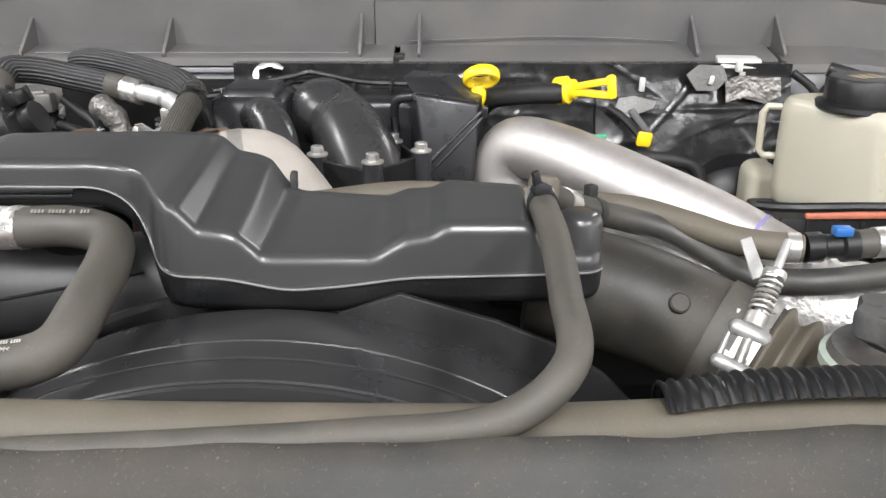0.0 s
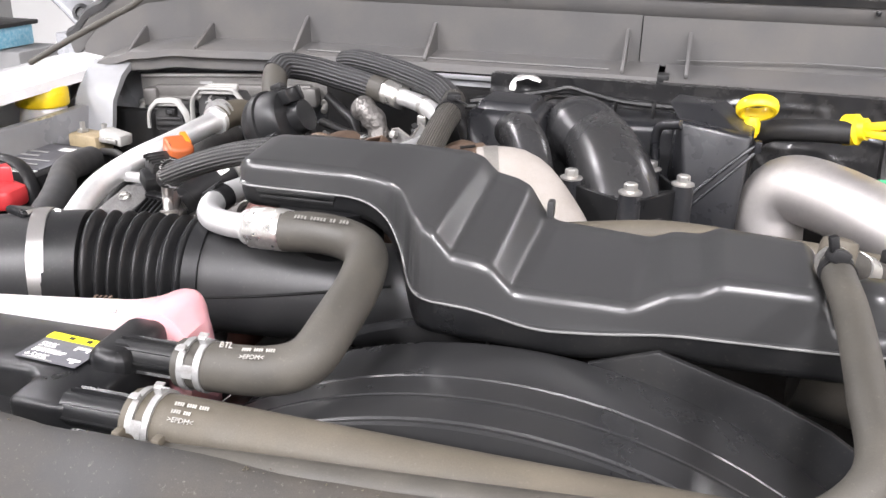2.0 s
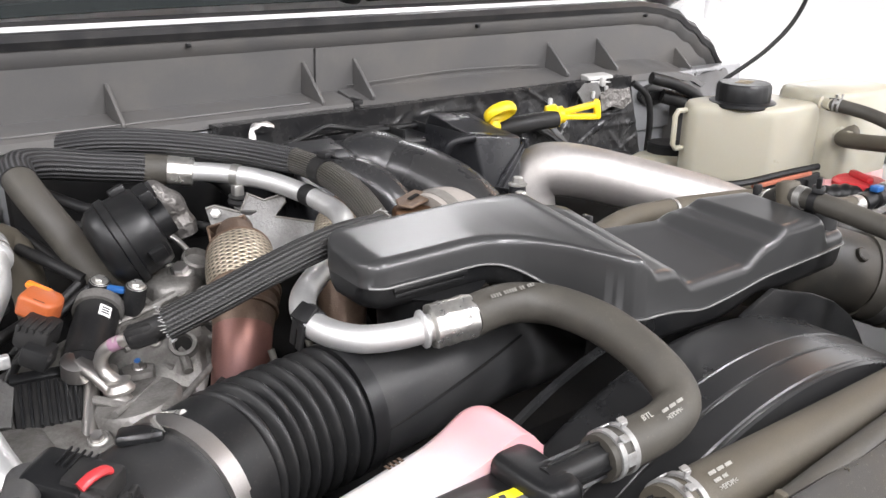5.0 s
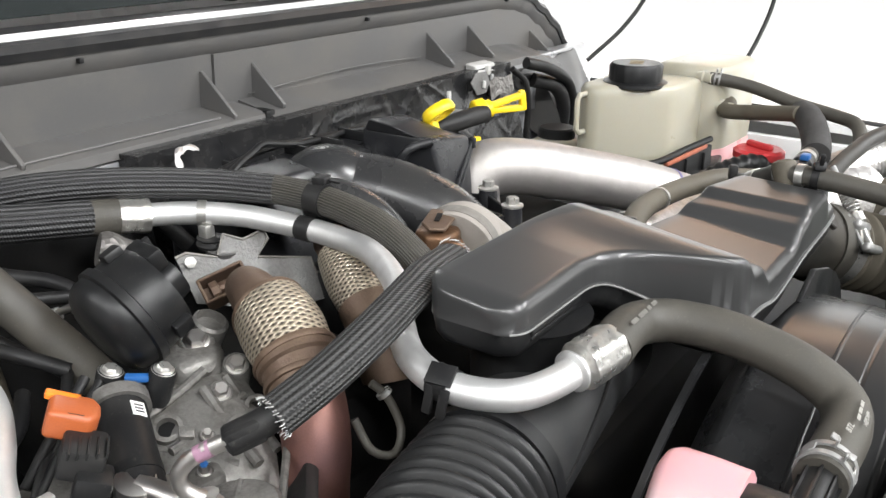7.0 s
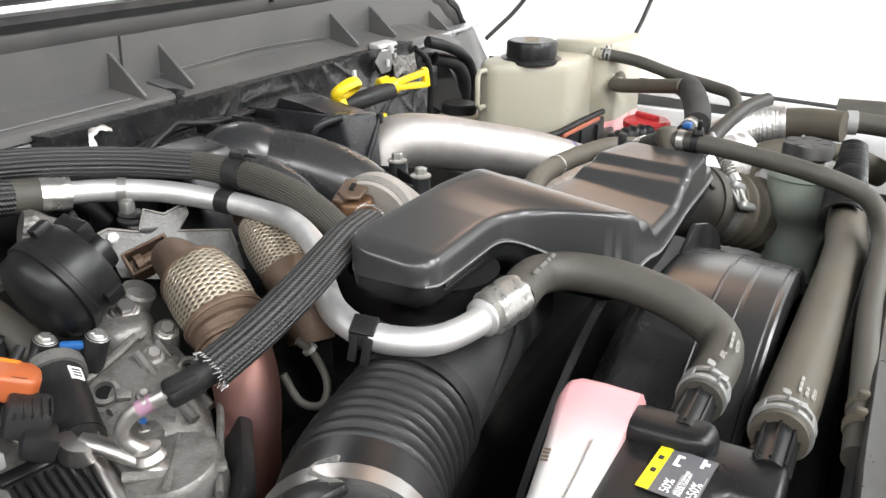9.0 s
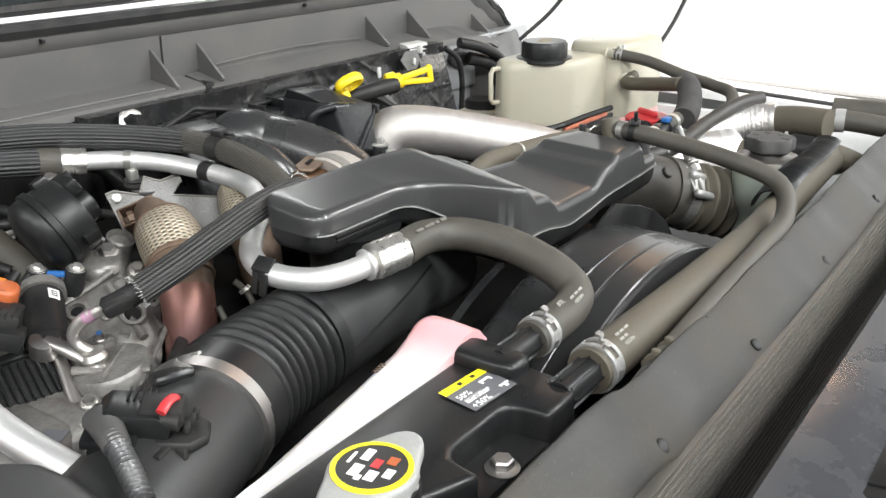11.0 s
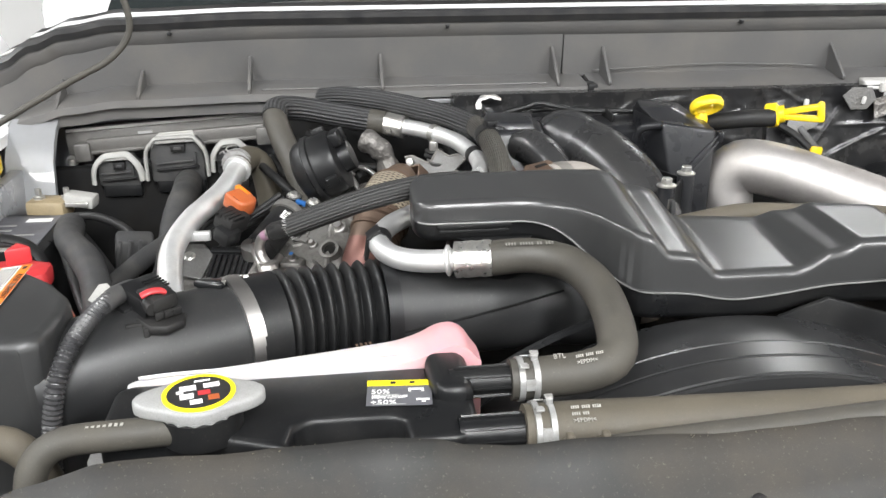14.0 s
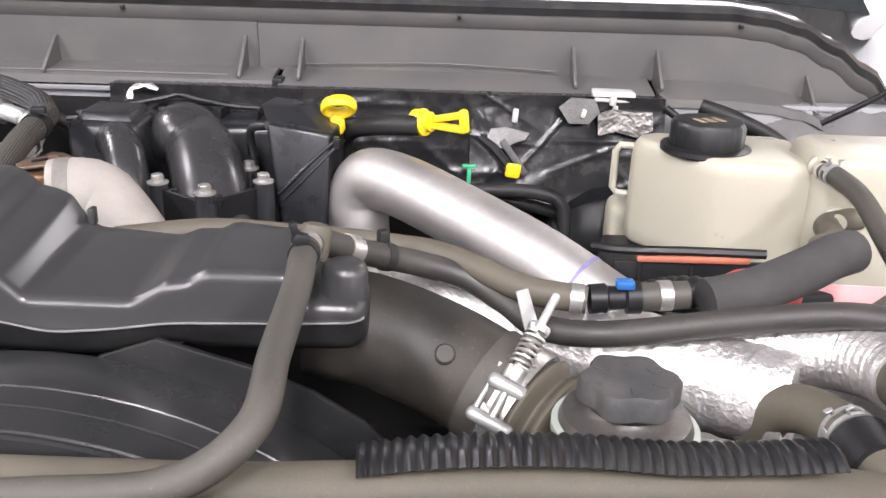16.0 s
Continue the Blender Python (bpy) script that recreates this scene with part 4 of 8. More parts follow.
for u0, n in ((0.05, 7), (0.58, 6)):
    bm = bmesh.new()
    for k in range(n):
        for v0, v1 in ((0.04, 0.42 - 0.05 * ((k * 3) % 3)), (0.48, 0.94 - 0.06 * ((k * 5) % 3))):
            v = v0
            while v < v1 - 0.02:
                w = min(rg.uniform(0.018, 0.06), v1 - v)
                q = sub(WC, u0 + 0.044 * k, u0 + 0.044 * k + 0.019, v, v + w)
                loft(bm, [[p + Vector((0, 0, 0.0012)) for p in q], [p + Vector((0, 0, 0.0016)) for p in q]])
                v += w + rg.uniform(0.010, 0.018)
    part("small_print", bm, LABELBLACK, warn, smooth=False)
label_plate("divider", warn, sub(WC, 0.0, 1.0, 0.447, 0.453), INKGREY, 0.0019)
for u in (0.475, 0.925):
    for v0, v1 in ((0.05, 0.10), (0.90, 0.95)):
        label_plate("pictogram", warn, sub(WC, u - 0.03, u + 0.03, v0, v1), LABELBLACK, 0.0017)
label_plate("print_bar", warn, sub(WC, 0.455, 0.495, 0.3, 0.62), LABELBLACK, 0.0017)
o, e = Vector(on(WC, 0.895, 0.2)), Vector(on(WC, 0.895, 1.0))
d = (e - o).normalized()
up = Vector((0, 0, 1)).cross(d).normalized()
words(warn, "AVERTISSEMENT", Matrix.Translation(o + Vector((0, 0, 0.0019))) @ Matrix((d, up, d.cross(up))).transposed().to_4x4(), 0.0078, LABELBLACK)

# ---- degas bottle with cap, front left ----
bottle = thing("coolant_bottle", (-0.53, 0.52, 1.15), "black and milky white coolant bottle with pink coolant", "coolant bottle")
shell = [(-0.672, 0.462), (-0.655, 0.448), (-0.40, 0.446), (-0.385, 0.458), (-0.384, 0.545), (-0.392, 0.556), (-0.66, 0.553), (-0.672, 0.545)]
notched = [(-0.672, 0.482), (-0.655, 0.474), (-0.58, 0.466), (-0.545, 0.452), (-0.530, 0.446), (-0.526, 0.474), (-0.515, 0.482), (-0.452, 0.482), (-0.442, 0.474), (-0.440, 0.446), (-0.40, 0.446), (-0.385, 0.458), (-0.384, 0.545), (-0.392, 0.556), (-0.66, 0.553), (-0.672, 0.545)]
part("front_half", prism_bm(notched, 1.232, 1.262, None, 0.006, 3, True), BLACK, bottle)
part("front_base", prism_bm(shell, 1.12, 1.236, None, 0.004, 2), BLACK, bottle)
part("shoulder", prism_bm([(-0.418, 0.506), (-0.412, 0.495), (-0.392, 0.493), (-0.384, 0.50), (-0.384, 0.548), (-0.394, 0.566), (-0.412, 0.566), (-0.42, 0.55)], 1.25, 1.275, None, 0.0085, 4), BLACK, bottle)
part("flange", tube_bm([(-0.655, 0.556, 1.2655), (-0.62, 0.558, 1.267), (-0.5, 0.563, 1.268), (-0.44, 0.567, 1.2695)], 0.0016, seg=8), MILKY, bottle, "milky welded flange")
REAR_Y = [(-0.672, 0.556), (-0.66, 0.562), (-0.60, 0.572), (-0.50, 0.590), (-0.44, 0.602), (-0.42, 0.606), (-0.400, 0.608), (-0.386, 0.606), (-0.376, 0.597), (-0.370, 0.585)]
REAR_Z = [(-0.672, 1.256), (-0.66, 1.263), (-0.60, 1.266), (-0.50, 1.267), (-0.44, 1.268), (-0.420, 1.272), (-0.402, 1.281), (-0.386, 1.282), (-0.376, 1.274), (-0.370, 1.262)]
rear = []
for i in range(90):
    x = -0.664 + 0.294 * i / 89
    y1, z1 = straight(REAR_Y, x, 0.006), straight(REAR_Z, x, 0.006)
    zb = 1.246 - 0.126 * min(1, max(0, (x + 0.64) / 0.04))
    rear.append([Vector((x, y, z)) for y, z in ((0.552, zb), (0.552, z1 - 0.001), (0.5 * (0.552 + y1), z1), (y1 - 0.008, z1 - 0.0005), (y1 - 0.003, z1 - 0.003), (y1, z1 - 0.009), (y1 + 0.006, max(zb, 1.22)), (y1 + 0.006, zb))])
part("rear_half", loft(bmesh.new(), rear), TINTED, bottle, "milky white rear half, pink with coolant")
bolt(bottle, (-0.487, 0.458, 1.236), (0, 0, 1), 0.009, 0.008, DULLALU)
part("filler_neck", lathe_bm([(0.031, 0), (0.031, 0.022), (0.026, 0.024)], (-0.595, 0.487, 1.255), (0, 0, 1), 28), BLACK, bottle)
for (x0, y, z, r) in ((-0.39, 0.518, 1.265, 0.0115), (-0.39, 0.4605, 1.253, 0.013)):
    part("outlet", tube_bm([(x0 - 0.012, y, z), (x0 + 0.045, y, z)], r, seg=20, smooth_line=False), BLACK, bottle)
    for k in range(8):
        a = k * math.pi / 4
        part("outlet_rib", box_bm((x0 + 0.016, y + math.cos(a) * r, z + math.sin(a) * r), (0.05, 0.0016, 0.004), 0, Matrix.Rotation(a + math.pi / 2, 4, "X")), BLACK, bottle)
cap = thing("pressure_cap", (-0.595, 0.487, 1.277), "grey ribbed pressure cap with a yellow-ringed warning disc", "cap")
outline = []
for i in range(48):
    a = 2 * math.pi * i / 48
    r = 0.030 + 0.019 * abs(math.cos(a)) ** 9
    outline.append((r * math.cos(a), r * math.sin(a)))
part("body", prism_bm(outline, 0, 0.011, axis_matrix((-0.595, 0.487, 1.277), (0, 0, 1)) @ rot(0, 0, 4), 0.003, 3), GREYPLASTIC, cap)
part("skirt", lathe_bm([(0.029, -0.006), (0.03, 0.002)], (-0.595, 0.487, 1.277), (0, 0, 1), 32, lobes=16, depth=0.03), GREYPLASTIC, cap)
part("yellow_ring", lathe_bm([(0.027, 0), (0.027, 0.0012), (0.0235, 0.0014), (0.0235, 0)], (-0.595, 0.487, 1.288), (0, 0, 1), 40), LABELYELLOW, cap, "yellow ring")
part("disc", lathe_bm([(0.0238, 0), (0.0238, 0.001), (0, 0.001)], (-0.595, 0.487, 1.288), (0, 0, 1), 40), LABELBLACK, cap, "black warning disc")
for dx, dy, sx, sy, mt in ((-0.009, 0.006, 0.012, 0.007, LABELWHITE), (0.008, 0.010, 0.012, 0.006, LABELWHITE), (0.004, -0.001, 0.009, 0.006, RED), (0.012, -0.008, 0.008, 0.007, ORANGE), (-0.008, -0.006, 0.010, 0.007, LABELWHITE), (0.0, -0.014, 0.009, 0.006, LABELWHITE), (0.0, 0.017, 0.012, 0.002, LABELWHITE), (-0.014, 0.0, 0.005, 0.004, LABELWHITE)):
    part("pictogram", box_bm((-0.595 + dx, 0.487 + dy, 1.2892), (sx, sy, 0.0005), 0, rot(0, 0, 12)), mt, cap)
mix = thing("coolant_label", (-0.44, 0.51, 1.265), "grey coolant mixing label with a yellow strip", "label")
LC = [(-0.468, 0.531, 1.2628), (-0.416, 0.527, 1.2628), (-0.419, 0.489, 1.2628), (-0.471, 0.493, 1.2628)]
label_plate("sheet", mix, LC, LABELGREY)
label_plate("yellow_strip", mix, sub(LC, 0, 1, 0, 0.22), LABELYELLOW, 0.0014)
for t_, u, v in (("50%", 0.06, 0.53), ("+50%", 0.06, 0.95)):
    o, e = on(LC, u, v), on(LC, 1.0, v)
    words(mix, t_, Matrix.Translation(o + Vector((0, 0, 0.0013))) @ rot(0, 0, math.degrees(math.atan2(e.y - o.y, e.x - o.x))), 0.0092, LABELWHITE)
label_plate("print_bar", mix, sub(LC, 0.10, 0.5, 0.575, 0.60), INKGREY, 0.0014)
for t_, v in (("SPECIALTY ORANGE", 0.66), ("ENGINE COOLANT", 0.725)):
    o, e = on(LC, 0.08, v), on(LC, 1.0, v)
    words(mix, t_, Matrix.Translation(o + Vector((0, 0, 0.0013))) @ rot(0, 0, math.degrees(math.atan2(e.y - o.y, e.x - o.x))), 0.0031, LABELWHITE)
label_plate("print_bar", mix, sub(LC, 0.10, 0.6, 0.955, 0.975), INKGREY, 0.0014)
label_plate("pictogram", mix, sub(LC, 0.64, 0.88, 0.34, 0.40), LABELWHITE, 0.0014)
label_plate("pictogram", mix, sub(LC, 0.64, 0.68, 0.40, 0.47), LABELWHITE, 0.0014)
label_plate("pictogram", mix, sub(LC, 0.84, 0.88, 0.40, 0.47), LABELWHITE, 0.0014)
label_plate("pictogram", mix, sub(LC, 0.76, 0.96, 0.76, 0.82), LABELWHITE, 0.0014)
label_plate("pictogram", mix, sub(LC, 0.84, 0.90, 0.82, 0.90), LABELWHITE, 0.0014)
for u in (0.4, 0.7):
    label_plate("pictogram", mix, sub(LC, u - 0.04, u + 0.04, 0.07, 0.16), LABELBLACK, 0.0019)
for k in range(4):
    part("print_bar", box_bm((-0.475 + 0.004 * k, 0.590 + 0.0008 * k, 1.2672), (0.0022, 0.005, 0.0004), 0, rot(0, 0, 10)), RUST, bottle)
caphose = thing("overflow_hose", (-0.65, 0.47, 1.25), "dull black rubber overflow hose from the filler neck", "hose")
part("hose", tube_bm([(-0.607, 0.474, 1.266), (-0.65, 0.470, 1.267), (-0.69, 0.467, 1.266), (-0.708, 0.462, 1.256), (-0.715, 0.455, 1.235), (-0.716, 0.45, 1.18)], 0.0115, seg=18), RUBBER, caphose)
for k in range(7):
    part("print_bar", box_bm((-0.672 + 0.004 * k, 0.4665, 1.2782), (0.0022, 0.004, 0.0004)), INKWHITE, caphose)
hose2 = thing("curved_hose", (-0.75, 0.44, 1.2), "dull rubber hose bending down beside the bottle", "hose")
part("hose", tube_bm([(-0.712, 0.498, 1.16), (-0.722, 0.502, 1.215), (-0.738, 0.504, 1.240), (-0.757, 0.505, 1.246), (-0.777, 0.504, 1.236), (-0.790, 0.502, 1.21), (-0.798, 0.50, 1.15)], 0.0128, seg=20), TANRUB, hose2)

# ---- fan shroud and radiator support ----
shroud = thing("fan_shroud", (-0.132, 0.55, 0.9), "black plastic fan shroud with stepped rings", "fan shroud")
prof = [(0.335, 0.625), (0.352, 0.613), (0.366, 0.604), (0.3692, 0.599), (0.3705, 0.594), (0.3705, 0.5475), (0.3712, 0.5465), (0.3712, 0.5450), (0.3702, 0.5440), (0.3690, 0.5235), (0.3683, 0.5225), (0.3683, 0.5200), (0.3688, 0.5190), (0.3672, 0.4960), (0.3660, 0.4945), (0.3660, 0.4920), (0.3668, 0.4905), (0.3655, 0.4880), (0.356, 0.4865), (0.34, 0.485)]
bm = bmesh.new()
secs = [[Vector((-0.132 + r * math.cos(a), y, 0.902 + r * math.sin(a))) for r, y in prof] for a in [math.pi * (-0.1 + 1.2 * i / 96) for i in range(97)]]
loft(bm, secs, closed=False)
part("ring", bm, SHROUDPL, shroud, sharp=30)
m_xz = Matrix(((1, 0, 0, 0), (0, 0, 1, 0), (0, 1, 0, 0), (0, 0, 0, 1)))
part("corner_plate", prism_bm([(-0.080, 1.268), (-0.032, 1.285), (0.042, 1.262), (0.085, 1.243), (0.125, 1.217), (0.15, 1.19), (0.20, 1.13), (0.15, 1.08), (0.05, 1.18)], 0.596, 0.602, m_xz, 0.002), BLACK, shroud)
part("edge_strip", loft(bmesh.new(), [[Vector((-0.132 + r * math.cos(a), y, 0.902 + r * math.sin(a))) for r, y in ((0.367, 0.634), (0.372, 0.634), (0.372, 0.640), (0.367, 0.640))] for a in [math.pi * (0.55 + 0.3 * i / 40) for i in range(41)]]), SHROUDPL, shroud)
part("radiator_tank", box_bm((-0.03, 0.45, 1.15), (1.0, 0.05, 0.1), 0.01), BLACK, shroud)

support = thing("radiator_cover", (-0.1, 0.39, 1.2), "scuffed dark grey plastic radiator cover panel", "panel")
EDGE = [(-0.95, 1.235), (-0.75, 1.255), (-0.69, 1.274), (-0.64, 1.286), (-0.50, 1.289), (-0.43, 1.288), (-0.40, 1.280), (-0.36, 1.278), (-0.20, 1.276), (-0.02, 1.281), (0.10, 1.284), (0.24, 1.290), (0.7, 1.295)]
secs = []
for i in range(101):
    x = -0.95 + 1.65 * i / 100
    z = along(EDGE, x) + 0.0012 * math.sin(x * 37) + 0.0006 * math.sin(x * 91)
    y = 0.405
    secs.append([Vector((x, yy, zz)) for yy, zz in ((y + 0.004, z - 0.03), (y + 0.004, z - 0.002), (y + 0.001, z + 0.001), (y - 0.003, z - 0.001), (y - 0.012, z - 0.010), (y - 0.03, z - 0.026), (y - 0.045, z - 0.038), (y - 0.046, z - 0.042), (y - 0.03, z - 0.04), (y - 0.008, z - 0.02))])
part("panel", loft(bmesh.new(), secs), PANELPL, support, sharp=60)
for x in (-0.412, -0.205, 0.02, 0.25):
    part("clip", lathe_bm([(0.0060, -0.002), (0.0062, 0.0012), (0.0052, 0.0022), (0.0026, 0.0026), (0, 0.0026)], (x, 0.3675, along(EDGE, x) - 0.0325), (0, -0.66, 0.75), 20), MATT, support)
bm = bmesh.new()
rg = random.Random(11)
for k in range(70):
    x = rg.uniform(-0.75, 0.4)
    q = rg.uniform(0.0003, 0.0008)
    box(bm, (x, 0.405 + rg.uniform(-0.004, 0.002), along(EDGE, x) + 0.0008), (q * 2, q, q), 0, rot(0, 0, rg.uniform(0, 90)))
tagged(part("grit", bm, TANRUB, support, smooth=False), kind="stuff")
core = thing("condenser", (-0.1, 0.36, 1.1), "dusty radiator core with fine metal fins", "radiator")
part("core", box_bm((-0.1, 0.366, 1.12), (1.5, 0.022, 0.235), 0.001), FINS, core)
for k in range(19):
    part("cooling_tube", box_bm((-0.1, 0.3535, 1.236 - 0.0088 * k), (1.5, 0.003, 0.0010), 0.0003, seg=1), FINS, core)
bm = bmesh.new()
for k in range(900):
    x = -0.84 + 1.48 * k / 900
    for j in range(19):
        z1, z0 = 1.2355 - 0.0088 * j, 1.2275 - 0.0088 * j
        d = 0.0007 if k % 2 else -0.0007
        v = [bm.verts.new(p) for p in ((x - d, 0.3542, z1), (x - d + 0.0005, 0.3542, z1), (x + d + 0.0005, 0.3542, z0), (x + d, 0.3542, z0))]
        bm.faces.new(v)
tagged(part("fin_mesh", bm, FINEDGE, core, smooth=False), kind="stuff")
part("lower_rail", box_bm((-0.1, 0.343, 1.055), (1.5, 0.03, 0.03), 0.006), BLACK, core)
grille = thing("grille_panel", (-0.1, 0.18, 1.1), "dull dark grey plastic grille surround with openings", "panel")
secs = [[Vector((x, y, z)) for y, z in ((0.306, 1.10), (0.304, 1.232), (0.298, 1.24), (0.27, 1.238 + 0.002 * math.sin(x * 20)), (0.20, 1.226), (0.12, 1.205), (0.09, 1.16), (0.10, 1.10), (0.2, 1.08))] for x in [-1.0 + 0.05 * i for i in range(37)]]
part("shell", loft(bmesh.new(), secs), GRILLEPL, grille)
for x in (-0.28, 0.02, 0.32):
    w = part("opening_frame", box_bm((x, 0.215, 1.232), (0.16, 0.075, 0.008), 0.003, rot(-9, 0, 0)), MATT, grille)
    part("opening_floor", box_bm((x, 0.215, 1.2365), (0.13, 0.05, 0.003), 0.001, rot(-9, 0, 0)), BLACK, w)
    part("bracket", box_bm((x + 0.05, 0.215, 1.243), (0.012, 0.06, 0.010), 0.002, rot(-9, 0, 0)), BLACK, w)
part("sticker", box_bm((-0.40, 0.205, 1.2285), (0.05, 0.05, 0.001), 0, rot(10, 0, 20)), LABELWHITE, grille)


# ---- hoses ----
def spring_clamp(parent, at, way, r, spin=0.0, width=0.012):
    """A spring clamp: a broad band with slots and two tangs."""
    m = axis_matrix(at, way, spin)
    turn = m.to_3x3().to_4x4()
    bm = bmesh.new()
    for z0, z1 in ((-0.5, -0.22), (0.22, 0.5)):
        lathe(bm, [(r, z0 * width), (r + 0.0015, z0 * width), (r + 0.0015, z1 * width), (r, z1 * width)], m, 36)
    for k in range(3):
        a = 0.5 + k * 2.1
        box(bm, m @ Vector((math.cos(a) * (r + 0.0008), math.sin(a) * (r + 0.0008), 0)), (0.0016, r * 0.55, width * 0.5), 0.0004, turn @ Matrix.Rotation(a, 4, "Z"), 1)
    c = part("clamp", bm, CLAMPGREY, parent, "pale grey spring clamp")
    for s in (-1, 1):
        b2 = bmesh.new()
        box(b2, m @ Vector((s * 0.004, r + 0.0032, s * width * 0.3)), (0.0020, 0.0062, width * 0.34), 0.0006, turn, 1)
        box(b2, m @ Vector((s * 0.007, r + 0.006, s * width * 0.3)), (0.005, 0.0016, width * 0.42), 0.0006, turn, 1)
        part("tang", b2, CLAMPGREY, c)
    return c


def crimp(parent, a, b, r, material=CRIMPALU):
    """A crimped coupling sleeve with dents."""
    a, b = Vector(a), Vector(b)
    d = (b - a).normalized()
    n = (b - a).length
    prof = [(r * 0.86, 0), (r * 0.98, 0.001), (r, 0.003), (r * 0.97, n * 0.2), (r * 1.01, n * 0.3), (r, n * 0.5), (r * 0.965, n * 0.62), (r * 1.01, n * 0.75), (r, n - 0.003), (r * 0.97, n - 0.0005), (r * 0.88, n)]
    return part("crimp", lathe_bm(prof, a, d, 40, lobes=8, depth=0.03), material, parent, "crimped bright metal coupling")


COUP1A, COUP1B = (-0.421, 1.139, 1.3400), (-0.389, 1.1225, 1.3355)
line = thing("coolant_line", (-0.38, 0.8, 1.3), "bright aluminium coolant line with crimped couplings", "pipe")
CL = [(-0.402, 1.1295, 1.3370), (-0.360, 1.1065, 1.3330), (-0.3255, 1.0670, 1.3285), (-0.3080, 1.0153, 1.3238), (-0.3045, 0.9657, 1.3218), (-0.3150, 0.9139, 1.3210), (-0.3480, 0.8610, 1.3158), (-0.3960, 0.8200, 1.3115), (-0.4330, 0.7814, 1.3090), (-0.4465, 0.7409, 1.3059), (-0.4335, 0.7040, 1.3043), (-0.4044, 0.6860, 1.3050), (-0.3600, 0.6760, 1.3090)]
part("pipe", tube_bm(CL, 0.0112, seg=24), ALU, line)
crimp(line, COUP1A, COUP1B, 0.0165)
crimp(line, (-0.376, 0.679, 1.3078), (-0.340, 0.671, 1.3115), 0.0182)
part("bead", lathe_bm([(0.012, -0.003), (0.0155, -0.001), (0.0155, 0.001), (0.012, 0.003)], (-0.382, 0.6805, 1.3070), (0.97, -0.22, 0.1), 24), ALU, line)
part("tape_band", tube_bm([(-0.3066, 1.008, 1.3234), (-0.3054, 0.992, 1.3227)], 0.0119, seg=24, smooth_line=False), MATT, line, "black tape band")
part("clip", tube_bm([(-0.4452, 0.752, 1.3066), (-0.4466, 0.736, 1.3056)], 0.0128, seg=24, smooth_line=False), MATT, line, "black retaining clip")
for d in (-0.006, 0.006):
    part("clip_leg", box_bm((-0.4585 + 0.1 * d, 0.743 + d, 1.299), (0.004, 0.007, 0.022), 0.0012, rot(8, 6, 8)), MATT, line)
part("clip_bridge", box_bm((-0.452, 0.743, 1.3165), (0.016, 0.020, 0.003), 0.001, rot(0, -35, 8)), MATT, line)
part("bracket_band", tube_bm([(-0.352, 1.0995, 1.3322), (-0.346, 1.0935, 1.3315)], 0.0126, seg=24, smooth_line=False), ZINC, line)
part("bracket_lug", box_bm((-0.351, 1.090, 1.3155), (0.012, 0.012, 0.014), 0.002), ZINC, line)
part("grommet", lathe_bm([(0.013, 0), (0.014, 0.003), (0.010, 0.006), (0.013, 0.009), (0, 0.009)], (-0.351, 1.086, 1.301), (0, -0.1, 1), 20), MATT, line)

ha = thing("upper_coolant_hose", (-0.27, 0.6, 1.27), "dusty black rubber coolant hose with white print", "hose")
HA = [(-0.345, 0.670, 1.3110), (-0.3113, 0.6725, 1.3121), (-0.2847, 0.6697, 1.3090), (-0.2640, 0.6499, 1.3072), (-0.2530, 0.6062, 1.3028), (-0.2530, 0.5571, 1.2916), (-0.2605, 0.5261, 1.2777), (-0.2850, 0.5164, 1.2700), (-0.3255, 0.5175, 1.2656), (-0.352, 0.5178, 1.2650)]
part("hose", tube_bm(HA, 0.0172, seg=28), RUBBER, ha)
spring_clamp(ha, (-0.338, 0.5178, 1.2653), (1, 0, 0), 0.0172, 20, 0.017)
hb = thing("radiator_hose", (-0.1, 0.455, 1.24), "large dusty tan rubber radiator hose", "hose")
HB = [(-0.352, 0.4605, 1.2530), (-0.248, 0.4581, 1.2518), (-0.099, 0.4548, 1.2516), (0.050, 0.4525, 1.2524), (0.139, 0.4588, 1.2520), (0.238, 0.4636, 1.2530), (0.34, 0.470, 1.250), (0.46, 0.48, 1.24), (0.6, 0.5, 1.2)]
part("hose", tube_bm(HB, lambda g, s: 0.0205 + 0.0012 * min(1, g / 0.05), seg=32, step=0.008), TANRUB, hb)
spring_clamp(hb, (-0.338, 0.4600, 1.2529), (1, 0, 0), 0.0214, 10, 0.016)


def hose_print(parent, at, along_v, across_v, rows, size=0.006, material=None):
    """Rows of letters printed on a hose, bars where they cannot be read."""
    u, v = Vector(along_v).normalized(), Vector(across_v).normalized()
    nrm = u.cross(v)
    m = Matrix((u, v, nrm)).transposed().to_4x4()
    for k, r in enumerate(rows):
        o = Vector(at) - v * (size * 1.15 * k)
        if isinstance(r, str):
            words(parent, r, Matrix.Translation(o) @ m, size, material or INKWHITE, thick=0.0003)
        else:
            for a, w in r:
                part("print_bar", box_bm(o + u * a + v * size * 0.35, (w, size * 0.5, 0.0006), 0, m), material or INKWHITE, parent)


BARS = [(0.0008 + 0.0017 * i, 0.0010) for i in range(14) if i not in (4, 9)]
hose_print(ha, (-0.318, 0.5095, 1.2866), (1, -0.02, 0.06), (0, 0.85, 0.53), ["BTL"], 0.0062)
hose_print(ha, (-0.300, 0.5070, 1.2872), (1, 0.08, 0.08), (0, 0.85, 0.53), [BARS, ">EPDM<"], 0.0048)
